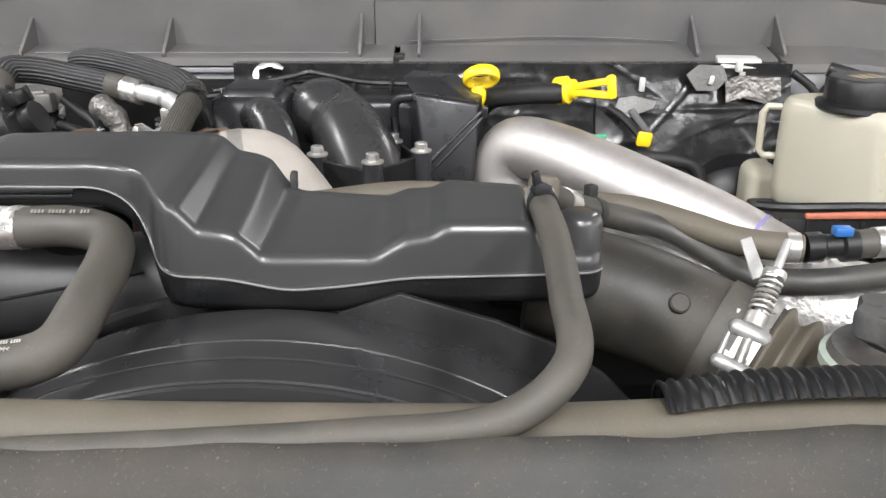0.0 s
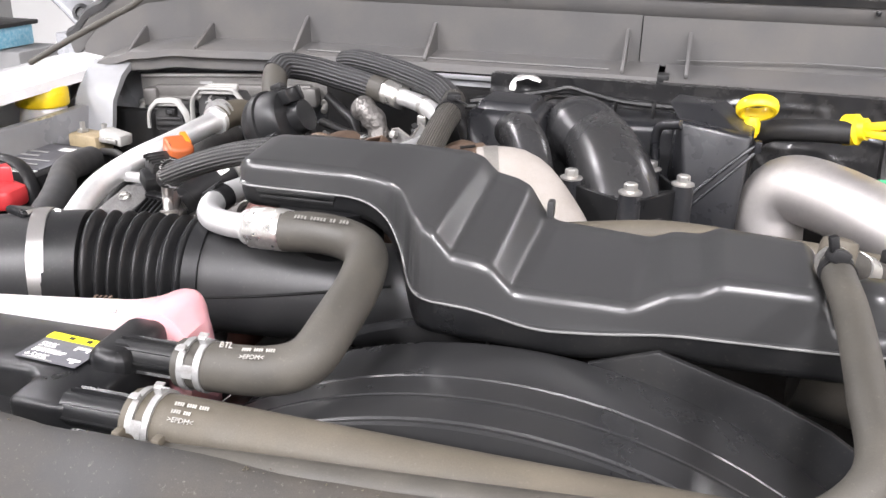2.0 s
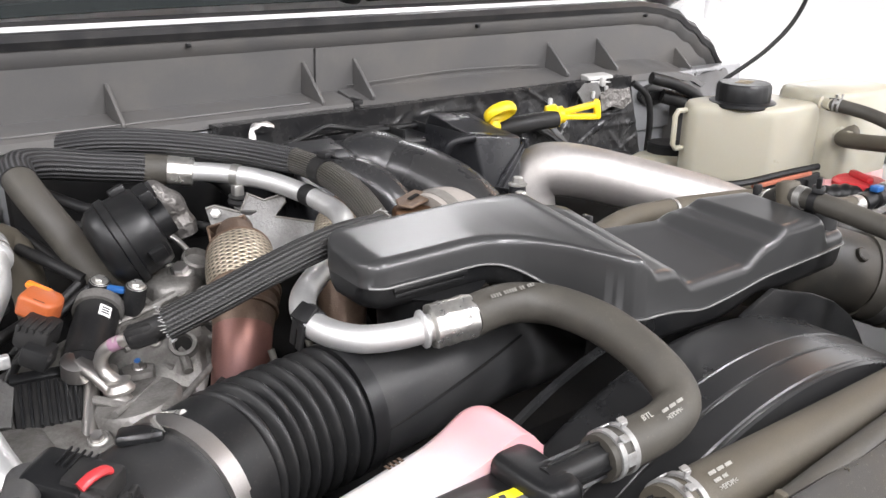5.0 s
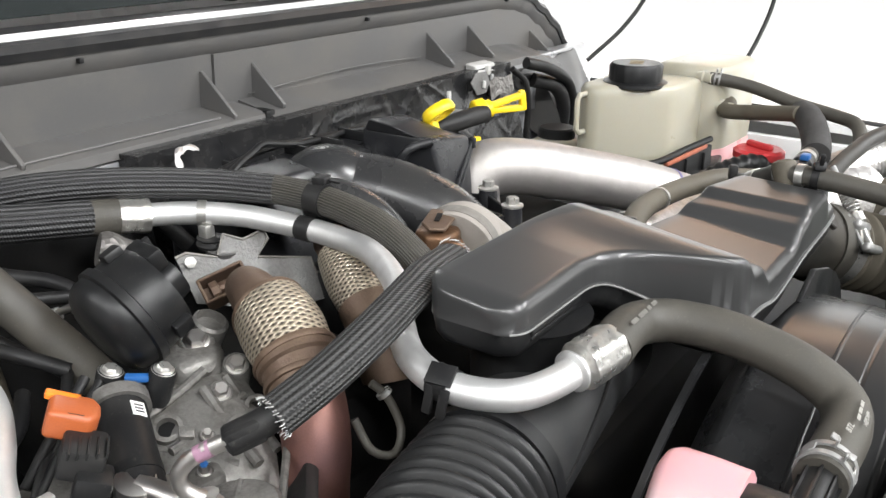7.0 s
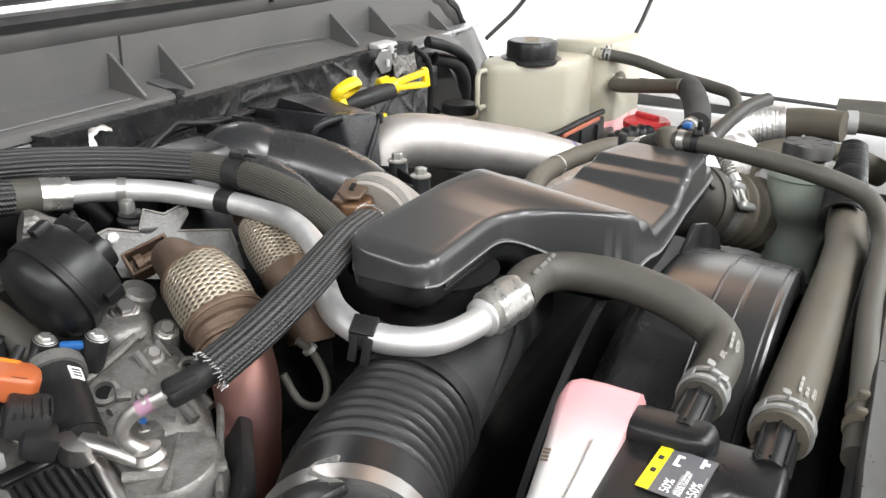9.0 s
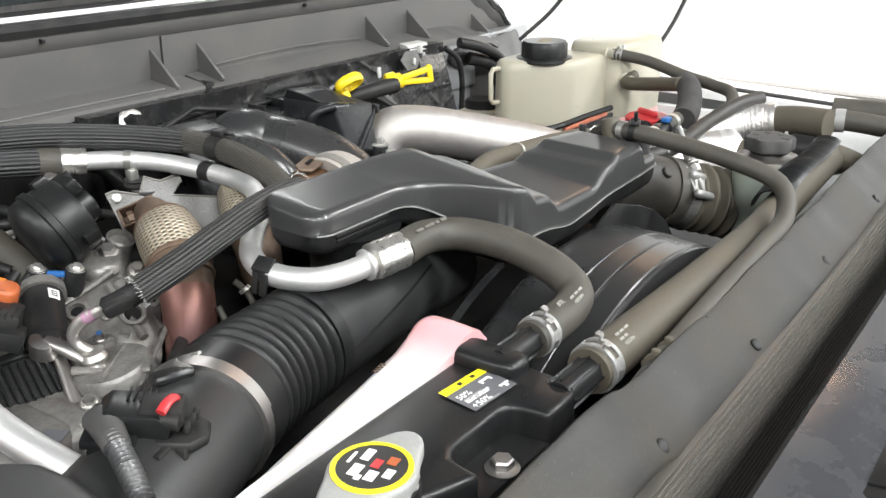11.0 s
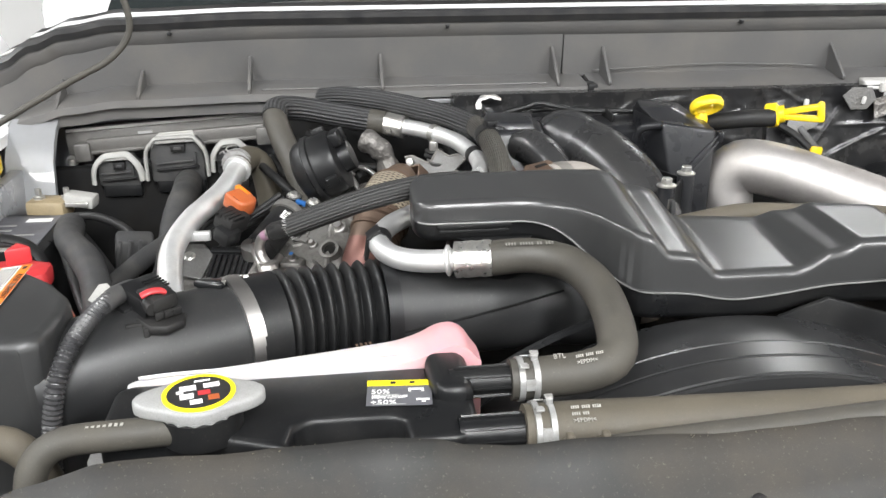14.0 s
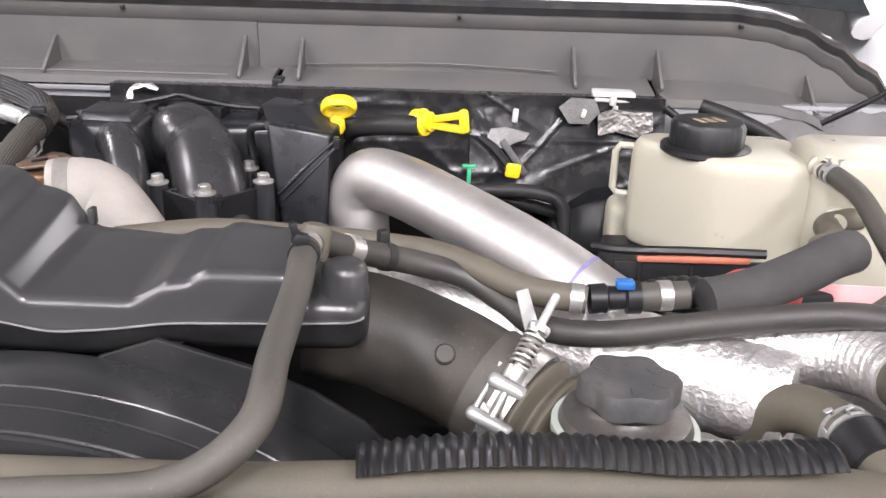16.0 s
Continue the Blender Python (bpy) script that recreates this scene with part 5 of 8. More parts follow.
hose_print(ha, (-0.330, 0.6585, 1.3276), (1, 0.02, -0.01), (0, 0.84, 0.54), [[(0.0010 + 0.0028 * i, 0.0017) for i in range(17) if i not in (4, 10, 13)]], 0.0066, mat("worn_hose_print", (0.17, 0.165, 0.15), 0.6, amount=0.4, bump=0))
hose_print(hb, (-0.318, 0.4525, 1.2742), (1, 0, 0.0), (0, 0.88, 0.48), [BARS, BARS[:7], ">EPDM<"], 0.0048)

hc = thing("vapour_hose", (0.07, 0.52, 1.3), "grey rubber hose arching over the fan shroud", "hose")
HC = [(0.078, 0.656, 1.3440), (0.076, 0.630, 1.3445), (0.0785, 0.577, 1.3385), (0.0770, 0.500, 1.3275), (0.0735, 0.4420, 1.3100), (0.0310, 0.4200, 1.2850), (-0.050, 0.4182, 1.2760), (-0.158, 0.417, 1.2692), (-0.235, 0.414, 1.2670), (-0.30, 0.411, 1.2640), (-0.36, 0.409, 1.2580)]
part("hose", tube_bm(HC, 0.0109, seg=22), RUBBER, hc)
part("tie_band", tube_bm([(0.0760, 0.634, 1.3445), (0.0760, 0.626, 1.3442)], 0.0122, seg=22, smooth_line=False), MATT, hc, "black cable tie")
part("tie_head", box_bm((0.074, 0.628, 1.3575), (0.013, 0.012, 0.010), 0.002, rot(0, 20, 20)), MATT, hc)
part("tie_tail", box_bm((0.070, 0.626, 1.366), (0.006, 0.005, 0.012), 0.001, rot(0, -15, 20)), MATT, hc)
for x0 in (-0.300, -0.326):
    part("wire_clamp", tube_bm([(x0, 0.411, 1.2640), (x0 - 0.006, 0.4107, 1.2635)], 0.0120, seg=24, smooth_line=False), TANRUB, hc, "tarnished tan wire clamp")
    part("clamp_ear", box_bm((x0 - 0.003, 0.412, 1.2765), (0.006, 0.008, 0.007), 0.002), TANRUB, hc)
hd = thing("heater_hose", (0.2, 0.68, 1.27), "grey rubber heater hose running behind the intake duct", "hose")
HD = [(0.080, 0.668, 1.3420), (0.106, 0.700, 1.3220), (0.135, 0.726, 1.3060), (0.165, 0.738, 1.2950), (0.205, 0.739, 1.2830), (0.240, 0.722, 1.2680), (0.272, 0.694, 1.2570), (0.327, 0.675, 1.2615), (0.42, 0.664, 1.280), (0.50, 0.645, 1.298), (0.55, 0.620, 1.305)]
part("hose", tube_bm(HD, 0.0116, seg=22), DARKRUB, hd)
part("tie", tube_bm([(0.130, 0.722, 1.3085), (0.136, 0.727, 1.3055)], 0.0130, seg=20, smooth_line=False), MATT, hd)
part("tie_head", box_bm((0.130, 0.732, 1.3215), (0.010, 0.010, 0.016), 0.002, rot(0, 0, 30)), MATT, hd)
part("hose_clip", tube_bm([(0.100, 0.693, 1.3265), (0.109, 0.7035, 1.3200)], 0.0126, seg=20, smooth_line=False), ZINC, hd, "bright hose clip")
tee = thing("hose_tee", (0.080, 0.662, 1.345), "dusty tan tee piece joining two rubber hoses", "hose fitting")
part("body", lathe_bm([(0.0128, -0.016), (0.0128, 0.006), (0.0115, 0.010), (0.006, 0.012), (0, 0.0122)], (0.080, 0.664, 1.346), (0.15, 0.3, 1), 24), TANRUB, tee)
part("clip", tube_bm([(0.0755, 0.642, 1.3448), (0.0760, 0.650, 1.3446)], 0.0122, seg=20, smooth_line=False), ZINC, tee, "bright hose clip")
he = thing("return_hose", (0.05, 0.75, 1.30), "dusty tan rubber hose lying behind the silencer", "hose")
HE = [(-0.118, 0.757, 1.303), (-0.037, 0.779, 1.306), (0.04, 0.790, 1.299), (0.098, 0.786, 1.297), (0.14, 0.777, 1.296), (0.18, 0.762, 1.296), (0.22, 0.736, 1.291), (0.26, 0.712, 1.284), (0.31, 0.701, 1.281)]
part("hose", tube_bm(HE, 0.0125, seg=20), TANRUB, he)
part("clip", tube_bm([(0.296, 0.7035, 1.2816), (0.307, 0.7015, 1.2812)], 0.0137, seg=20, smooth_line=False), ZINC, he, "bright hose clip")
part("wire_clip", tube_bm([(0.050, 0.7895, 1.2985), (0.054, 0.7892, 1.2983)], 0.0134, seg=20, smooth_line=False), ZINC, he, "thin wire clip")
hf = thing("insulated_hose", (0.42, 0.70, 1.28), "hose with a quick coupling and a grey foam sleeve", "hose")
part("coupling", lathe_bm([(0.0135, 0), (0.0135, 0.014), (0.011, 0.016), (0.011, 0.03), (0.0145, 0.032), (0.0145, 0.044)], (0.312, 0.702, 1.2815), (1, 0.02, 0.06), 20), BLACK, hf)
part("lock", box_bm((0.341, 0.698, 1.2985), (0.016, 0.012, 0.008), 0.002), BLUE, hf, "blue coupling lock")
for x in (0.372,):
    part("stub", tube_bm([(0.352, 0.703, 1.284), (0.398, 0.705, 1.287)], 0.0125, seg=20, smooth_line=False), RUBBER, hf)
    part("clip", tube_bm([(x, 0.704, 1.2855), (x + 0.011, 0.7045, 1.2862)], 0.0136, seg=20, smooth_line=False), ZINC, hf, "bright hose clip")
part("foam_sleeve", tube_bm([(0.414, 0.700, 1.283), (0.455, 0.709, 1.290), (0.505, 0.727, 1.303), (0.535, 0.743, 1.311), (0.560, 0.758, 1.312)], 0.0205, seg=24), FOAM, hf, "grey foam sleeve")
part("upper_hose", tube_bm([(0.53, 0.755, 1.316), (0.555, 0.79, 1.308), (0.58, 0.845, 1.298), (0.588, 0.878, 1.294), (0.60, 0.892, 1.294), (0.616, 0.892, 1.298), (0.63, 0.893, 1.30)], 0.0125, seg=20), TANRUB, hf)
hg = thing("bottle_hose", (0.6, 0.8, 1.3), "black rubber hose from the cream bottle", "hose")
part("hose", tube_bm([(0.592, 0.921, 1.345), (0.600, 0.900, 1.343), (0.606, 0.85, 1.335), (0.600, 0.78, 1.318), (0.588, 0.715, 1.308), (0.572, 0.68, 1.302), (0.54, 0.665, 1.285), (0.50, 0.66, 1.255), (0.47, 0.655, 1.22)], 0.0105, seg=20), RUBBER, hg)
spring_clamp(hg, (0.597, 0.908, 1.3445), (0.2, -0.9, -0.1), 0.0105, 0, 0.01)

loomtube = thing("convoluted_loom", (0.3, 0.45, 1.26), "black convoluted split plastic sleeve lying over the radiator hose", "cable sleeve")
path = spline([(0.136, 0.462, 1.2545), (0.19, 0.464, 1.2615), (0.26, 0.467, 1.2625), (0.33, 0.470, 1.2565), (0.39, 0.474, 1.256), (0.437, 0.478, 1.257)], 0.0013)
secs, g = [], 0.0
for i, c in enumerate(path):
    d = (path[min(i + 1, len(path) - 1)] - path[max(i - 1, 0)]).normalized()
    out = Vector((d.y, -d.x, 0)).normalized()
    up = out.cross(d) if out.cross(d).z > 0 else d.cross(out)
    g += (path[i] - path[i - 1]).length if i else 0
    r = 0.0280 + 0.0012 * math.sin(g * 2 * math.pi / 0.0078)
    arc = [radians(50 + (128 - 52 * i / len(path)) * k / 22) for k in range(23)]
    secs.append([c + (out * math.cos(a) + up * math.sin(a)) * r for a in arc] + [c + (out * math.cos(a) + up * math.sin(a)) * (r - 0.0016) for a in arc[::-1]])
part("sleeve", loft(bmesh.new(), secs), BLACK, loomtube)

# ---- braided hoses over the engine ----
b1 = thing("braided_hose", (-0.5, 1.13, 1.33), "thick hose in a black braided sleeve", "hose", "braided hoses")
part("sleeve", tube_bm([(-0.412, 1.1345, 1.3388), (-0.4485, 1.1505, 1.3430), (-0.488, 1.1665, 1.3470), (-0.5235, 1.1704, 1.3538), (-0.5510, 1.1627, 1.3590), (-0.5685, 1.1460, 1.3615), (-0.5715, 1.1270, 1.3540)], lambda g, s: 0.0176 - 0.003 * max(0, 1 - g / 0.03), seg=26), SLEEVE, b1)
part("cuff", tube_bm([(-0.414, 1.1355, 1.3390), (-0.436, 1.1455, 1.3415)], 0.0175, seg=26, smooth_line=False), RUBBER, b1, "brown rubber cuff")
part("bare_hose", tube_bm([(-0.5705, 1.138, 1.3590), (-0.5710, 1.1265, 1.3530), (-0.5615, 1.1010, 1.3310), (-0.5455, 1.0720, 1.2998), (-0.533, 1.045, 1.2738), (-0.52, 1.02, 1.245)], 0.0168, seg=24), RUBBER, b1, "dusty rubber hose end")
b2 = thing("braided_hose", (-0.38, 1.1, 1.35), "long hose in a black braided sleeve with a cable tie", "hose", "braided hoses")
P2 = [(-0.504, 1.216, 1.362), (-0.470, 1.178, 1.3705), (-0.4235, 1.1500, 1.3695), (-0.3769, 1.1270, 1.3635), (-0.3300, 1.0930, 1.3565), (-0.3000, 1.0455, 1.3525)]
part("sleeve", tube_bm(P2, 0.0150, seg=24), SLEEVE, b2)
part("dusty_sleeve", tube_bm([(-0.3060, 1.0560, 1.3533), (-0.2975, 1.0400, 1.3522), (-0.2905, 1.0000, 1.3495), (-0.2890, 0.9600, 1.3445), (-0.2880, 0.9250, 1.3355), (-0.2895, 0.8950, 1.3230), (-0.2925, 0.8700, 1.3080)], 0.0144, seg=24), SLEEVE_DUSTY, b2, "dusty brown braided sleeve")
part("tie", tube_bm([(-0.2908, 1.006, 1.3499), (-0.2900, 0.988, 1.3484)], 0.0160, seg=24, smooth_line=False), MATT, b2, "black cable tie")
part("tie_head", box_bm((-0.286, 0.997, 1.3668), (0.016, 0.014, 0.009), 0.0015, rot(0, 0, 15)), MATT, b2)
part("tie_tail", box_bm((-0.276, 0.991, 1.3640), (0.016, 0.006, 0.002), 0.0005, rot(0, 25, 10)), MATT, b2)


def frayed(parent, at, way, r, count, seed):
    """Loose strand ends round the cut edge of a braided sleeve."""
    bm, rg, m = bmesh.new(), random.Random(seed), axis_matrix(at, way)
    for k in range(count):
        a = k * 2 * math.pi / count
        o = m @ Vector((r * math.cos(a), r * math.sin(a), 0))
        tip = m @ Vector(((r + rg.uniform(-0.001, 0.0022)) * math.cos(a + 0.1), (r + rg.uniform(-0.001, 0.0022)) * math.sin(a + 0.1), rg.uniform(0.002, 0.0055)))
        sweep(bm, [o, tip], 0.00042, seg=4, step=0.01, smooth_line=False)
    tagged(part("frayed_edge", bm, CLAMPGREY, parent, "pale frayed strands", smooth=False), kind="stuff")


frayed(b2, (-0.2924, 0.8705, 1.3083), (-0.1, -0.85, -0.5), 0.0142, 36, 3)
b3 = thing("braided_hose", (-0.44, 0.8, 1.32), "flat hose in a dark braided sleeve with a frayed end", "hose", "braided hoses")
P3 = [(-0.3306, 0.8164, 1.3440), (-0.3741, 0.8088, 1.3462), (-0.4142, 0.8005, 1.3434), (-0.4571, 0.7960, 1.3350), (-0.4990, 0.8000, 1.3205), (-0.5385, 0.8120, 1.3030)]
part("sleeve", tube_bm(P3, lambda g, s: 0.0168, seg=40, flat=0.7), SLEEVE_FLAT, b3)
frayed(b3, (-0.5372, 0.8115, 1.3038), (-0.92, 0.28, -0.40), 0.0150, 36, 5)
frayed(b3, (-0.3310, 0.8163, 1.3440), (1.0, 0.15, 0.0), 0.0150, 36, 7)
part("plug", tube_bm([(-0.530, 0.810, 1.306), (-0.548, 0.822, 1.296), (-0.560, 0.831, 1.290)], 0.0105, seg=16), MATT, b3)
part("plug_collar", box_bm((-0.553, 0.825, 1.294), (0.027, 0.018, 0.018), 0.004, rot(0, -20, -38)), MATT, b3)
part("plug_latch", box_bm((-0.560, 0.822, 1.297), (0.022, 0.003, 0.004), 0.001, rot(0, -20, -38)), ZINC, b3)
part("steel_pipe", tube_bm([(-0.556, 0.828, 1.292), (-0.568, 0.844, 1.283), (-0.576, 0.855, 1.274), (-0.580, 0.861, 1.262), (-0.578, 0.858, 1.251), (-0.571, 0.849, 1.244)], 0.0058, seg=14), DULLALU, b3, "bent steel pipe")
part("paint_mark", tube_bm([(-0.566, 0.8415, 1.2845), (-0.572, 0.8495, 1.279)], 0.0060, seg=14, smooth_line=False), mat("pink_paint_mark", (0.34, 0.19, 0.27), 0.5, amount=0.4), b3, "pink paint mark")
part("pipe_foot", lathe_bm([(0.011, 0), (0.012, 0.003), (0.009, 0.008), (0.0105, 0.011), (0.008, 0.012)], (-0.570, 0.847, 1.236), (-0.1, 0.2, 1), 18), DULLALU, b3)

# ---- exhaust joints ----
flex = thing("exhaust_flex_pipe", (-0.44, 0.9, 1.25), "heat-tinted exhaust pipe with a woven steel flex joint", "exhaust pipe")
FA = [(-0.4035, 0.982, 1.3035), (-0.410, 0.966, 1.3035), (-0.4231, 0.9265, 1.294), (-0.438, 0.890, 1.274), (-0.454, 0.862, 1.250), (-0.463, 0.850, 1.225), (-0.468, 0.848, 1.19), (-0.474, 0.845, 1.14), (-0.484, 0.838, 1.06)]
FLINE = spline(FA, 0.002)


def flex_near(y):
    """The stretch of the pipe's middle line that has come down to y."""
    return min(range(len(FLINE)), key=lambda i: abs(FLINE[i].y - y))


part("upper_stub", tube_bm(FA[:3], lambda g, s: 0.0180 + 0.0105 * s, seg=28), RUST, flex, "rusty pipe stub")
part("braid", sweep(bmesh.new(), FLINE[flex_near(0.938):flex_near(0.892)], lambda g, s: 0.0315 + 0.0030 * math.sin(s * math.pi), seg=40, smooth_line=False), STEELBRAID, flex, "woven steel braid")
part("collar", sweep(bmesh.new(), FLINE[flex_near(0.896):flex_near(0.864)], lambda g, s: 0.0335 if s < 0.3 else 0.0325 - 0.005 * s, seg=32, smooth_line=False), RUST, flex, "rusty collar")
for y, r in ((0.939, 0.0318), (0.8935, 0.0345), (0.877, 0.0315)):
    k = flex_near(y)
    part("ring", lathe_bm([(r - 0.003, -0.003), (r, -0.0025), (r + 0.0008, 0), (r, 0.0025), (r - 0.003, 0.003)], FLINE[k], FLINE[k + 2] - FLINE[k - 2], 36), RUST, flex, "rusty weld ring")
part("pipe", sweep(bmesh.new(), FLINE[flex_near(0.868):], lambda g, s: 0.0275 - 0.002 * min(1, s * 3), seg=28, smooth_line=False), COPPERED, flex, "copper-coloured tinted pipe")
um = axis_matrix((-0.391, 1.022, 1.2890), (-0.55, -0.5, 0.67), 25)
for at, size in (((0, 0.011, 0), (0.042, 0.003, 0.024)), ((0, -0.011, 0), (0.042, 0.003, 0.024)), ((-0.0205, 0, 0), (0.003, 0.024, 0.024)), ((0.0205, 0, 0), (0.003, 0.024, 0.024)), ((0, 0, -0.011), (0.042, 0.024, 0.003))):
    part("channel_wall", box_bm(um @ Vector(at), size, 0.001, um.to_3x3().to_4x4(), 1), RUST, flex, "rusty channel bracket")
part("flange_bolt", lathe_bm([(0.0048, 0), (0.0048, 0.018), (0.0085, 0.019), (0.0085, 0.026), (0, 0.026)], um @ Vector((0.012, 0, 0.0)), um.to_3x3() @ Vector((-1, 0.0, 0.1)), 8), RUST, flex)
flex2 = thing("exhaust_flex_pipe", (-0.38, 0.93, 1.27), "second woven steel exhaust flex joint behind the hose", "exhaust pipe")
part("braid", tube_bm([(-0.286, 0.975, 1.296), (-0.303, 0.945, 1.282), (-0.317, 0.918, 1.266)], lambda g, s: 0.0245 + 0.003 * math.sin(s * math.pi), seg=32, step=0.002), STEELBRAID, flex2, "woven steel braid")
part("collar", tube_bm([(-0.315, 0.921, 1.268), (-0.329, 0.895, 1.249), (-0.339, 0.88, 1.214)], lambda g, s: 0.0275 - 0.004 * s, seg=28), RUST, flex2, "rusty collar")
part("stub", tube_bm([(-0.287, 0.973, 1.295), (-0.274, 0.995, 1.302), (-0.264, 1.01, 1.292)], 0.017, seg=24), RUST, flex2)
bracket = thing("heat_shield_bracket", (-0.36, 1.03, 1.29), "thin silver metal bracket with bent tabs", "bracket")
SHIELD = [(-0.041, -0.0), (-0.031, 0.003), (-0.003, -0.005), (0.006, 0.016), (0.024, 0.008), (0.046, 0.015), (0.048, 0.005), (0.036, -0.011), (0.088, -0.02), (0.091, -0.036), (0.103, -0.031), (0.119, -0.02), (0.118, -0.04), (0.098, -0.063), (0.059, -0.066), (0.026, -0.06), (-0.028, -0.046)]
SU, SN = Vector((0.8716, -0.4903, 0)), Vector((-0.45, -0.8, 0.35)).normalized()
SV = SU.cross(SN) if SU.cross(SN).z > 0 else SN.cross(SU)
sm = Matrix.Translation((-0.355, 1.07, 1.30)) @ Matrix((SU, SV, SN)).transposed().to_4x4()
part("sheet", prism_bm(SHIELD, -0.001, 0.001, sm, 0.0004, 1), EMBOSSED, bracket, "embossed grey shield sheet")
part("lip", tube_bm([sm @ Vector((x, y, 0.0012)) for x, y in SHIELD[:12]], 0.0015, seg=6, smooth_line=False), GREYCAST, bracket, "bright rolled edge")
part("cup", lathe_bm([(0.014, 0), (0.017, 0.010), (0.015, 0.010)], (-0.345, 1.078, 1.290), (0, -0.2, 1), 24), EMBOSSED, bracket)
part("bolt", lathe_bm([(0.0055, 0), (0.0055, 0.006), (0, 0.007)], (-0.384, 1.078, 1.296), tuple(SN), 6), ZINC, bracket)

# ---- vacuum actuator ----
act = thing("vacuum_actuator", (-0.51, 1.0, 1.29), "round black plastic vacuum actuator", "actuator")
AA = (-0.534, 1.001, 1.303)
AW = (0.88, -0.10, 0.40)
part("end_dome", lathe_bm([(0, -0.002), (0.026, -0.001), (0.036, 0.003), (0.0415, 0.010), (0.0425, 0.019)], AA, AW, 40), BLACK, act)
part("rim", lathe_bm([(0.0425, 0.019), (0.0452, 0.0205), (0.0452, 0.0275), (0.0425, 0.029)], AA, AW, 40), BLACK, act)
part("body", lathe_bm([(0.0422, 0.028), (0.0415, 0.052), (0.039, 0.057), (0.030, 0.059), (0.020, 0.060), (0.019, 0.074), (0, 0.075)], AA, AW, 40), BLACK, act)
am = axis_matrix(AA, AW)
for k in (1, 3):
    a = k * math.pi / 3 + 0.3
    part("clip", box_bm(am @ Vector((math.cos(a) * 0.044, math.sin(a) * 0.044, 0.045)), (0.008, 0.014, 0.016), 0.002, am.to_3x3().to_4x4() @ Matrix.Rotation(a, 4, "Z")), BLACK, act)
for at in ((-0.543, 0.979, 1.284), (-0.518, 0.950, 1.283)):
    part("post", lathe_bm([(0.010, -0.04), (0.010, 0), (0.0085, 0.002)], at, (0.15, -0.3, 1), 20), BLACK, act)
    bolt(act, at, (0.15, -0.3, 1), 0.0062, 0.004, ZINC)
part("port", box_bm(am @ Vector((0.0, 0.028, 0.064)), (0.034, 0.018, 0.014), 0.003, am.to_3x3().to_4x4()), BLACK, act)
part("port_rib", box_bm(am @ Vector((0.008, 0.028, 0.072)), (0.004, 0.018, 0.006), 0.001, am.to_3x3().to_4x4()), BLACK, act)
part("worn_patch", lathe_bm([(0.007, 0), (0.006, 0.0012), (0, 0.0014)], am @ Vector((-0.030, -0.022, 0.0085)), am.to_3x3() @ Vector((-0.75, -0.45, -0.45)), 12), BEIGE, act, "worn pale patch")
part("rod", tube_bm([(-0.56, 0.985, 1.285), (-0.60, 0.97, 1.262), (-0.63, 0.96, 1.24)], 0.004, seg=10), MATT, act)
part("rod", tube_bm([(-0.555, 0.975, 1.283), (-0.60, 0.955, 1.262), (-0.63, 0.945, 1.238)], 0.003, seg=10), MATT, act)

# ---- cast engine front ----
cast = thing("engine_casting", (-0.5, 0.9, 1.15), "rough cast aluminium engine housing with bosses and bolts", "engine")
part("body", prism_bm([(-0.66, 0.80), (-0.60, 0.775), (-0.54, 0.80), (-0.50, 0.86), (-0.45, 0.955), (-0.45, 1.02), (-0.56, 1.04), (-0.66, 0.98), (-0.70, 0.90)], 1.05, 1.215, None, 0.014, 3), CASTALU, cast)
part("sloping_face", loft(bmesh.new(), [[Vector((x, y, z)) for x, y, z in row] for row in (
    ((-0.600, 0.930, 1.200), (-0.575, 0.925, 1.222), (-0.560, 0.955, 1.235), (-0.555, 1.00, 1.240), (-0.600, 1.00, 1.200)),
    ((-0.580, 0.885, 1.190), (-0.548, 0.885, 1.226), (-0.525, 0.920, 1.250), (-0.515, 0.985, 1.256), (-0.560, 1.00, 1.200)),
    ((-0.545, 0.862, 1.185), (-0.520, 0.870, 1.222), (-0.490, 0.905, 1.252), (-0.472, 0.970, 1.266), (-0.500, 1.00, 1.200)),
    ((-0.510, 0.850, 1.180), (-0.495, 0.858, 1.205), (-0.465, 0.895, 1.236), (-0.445, 0.960, 1.255), (-0.470, 1.00, 1.200)))]), CASTALU, cast)
part("upper_boss", prism_bm([(-0.500, 0.955), (-0.470, 0.945), (-0.448, 0.962), (-0.445, 0.995), (-0.475, 1.012), (-0.502, 0.990)], 1.20, 1.276, None, 0.010, 3), CASTALU, cast)
part("cylinder_boss", lathe_bm([(0.015, -0.05), (0.015, 0.0), (0.0125, 0.002), (0.0115, -0.006), (0, -0.006)], (-0.447, 0.978, 1.288), (0.1, -0.45, 0.9), 26), CASTALU, cast)
part("flange_disc", lathe_bm([(0.036, -0.04), (0.036, 0), (0.033, 0.004), (0.012, 0.006), (0, 0.006)], (-0.560, 0.838, 1.228), (-0.15, 0.1, 1), 36), CASTALU, cast)
part("flange_ear", prism_bm([(-0.560, 0.872), (-0.535, 0.868), (-0.528, 0.885), (-0.540, 0.897), (-0.558, 0.893)], 1.20, 1.236, None, 0.004, 2), CASTALU, cast)
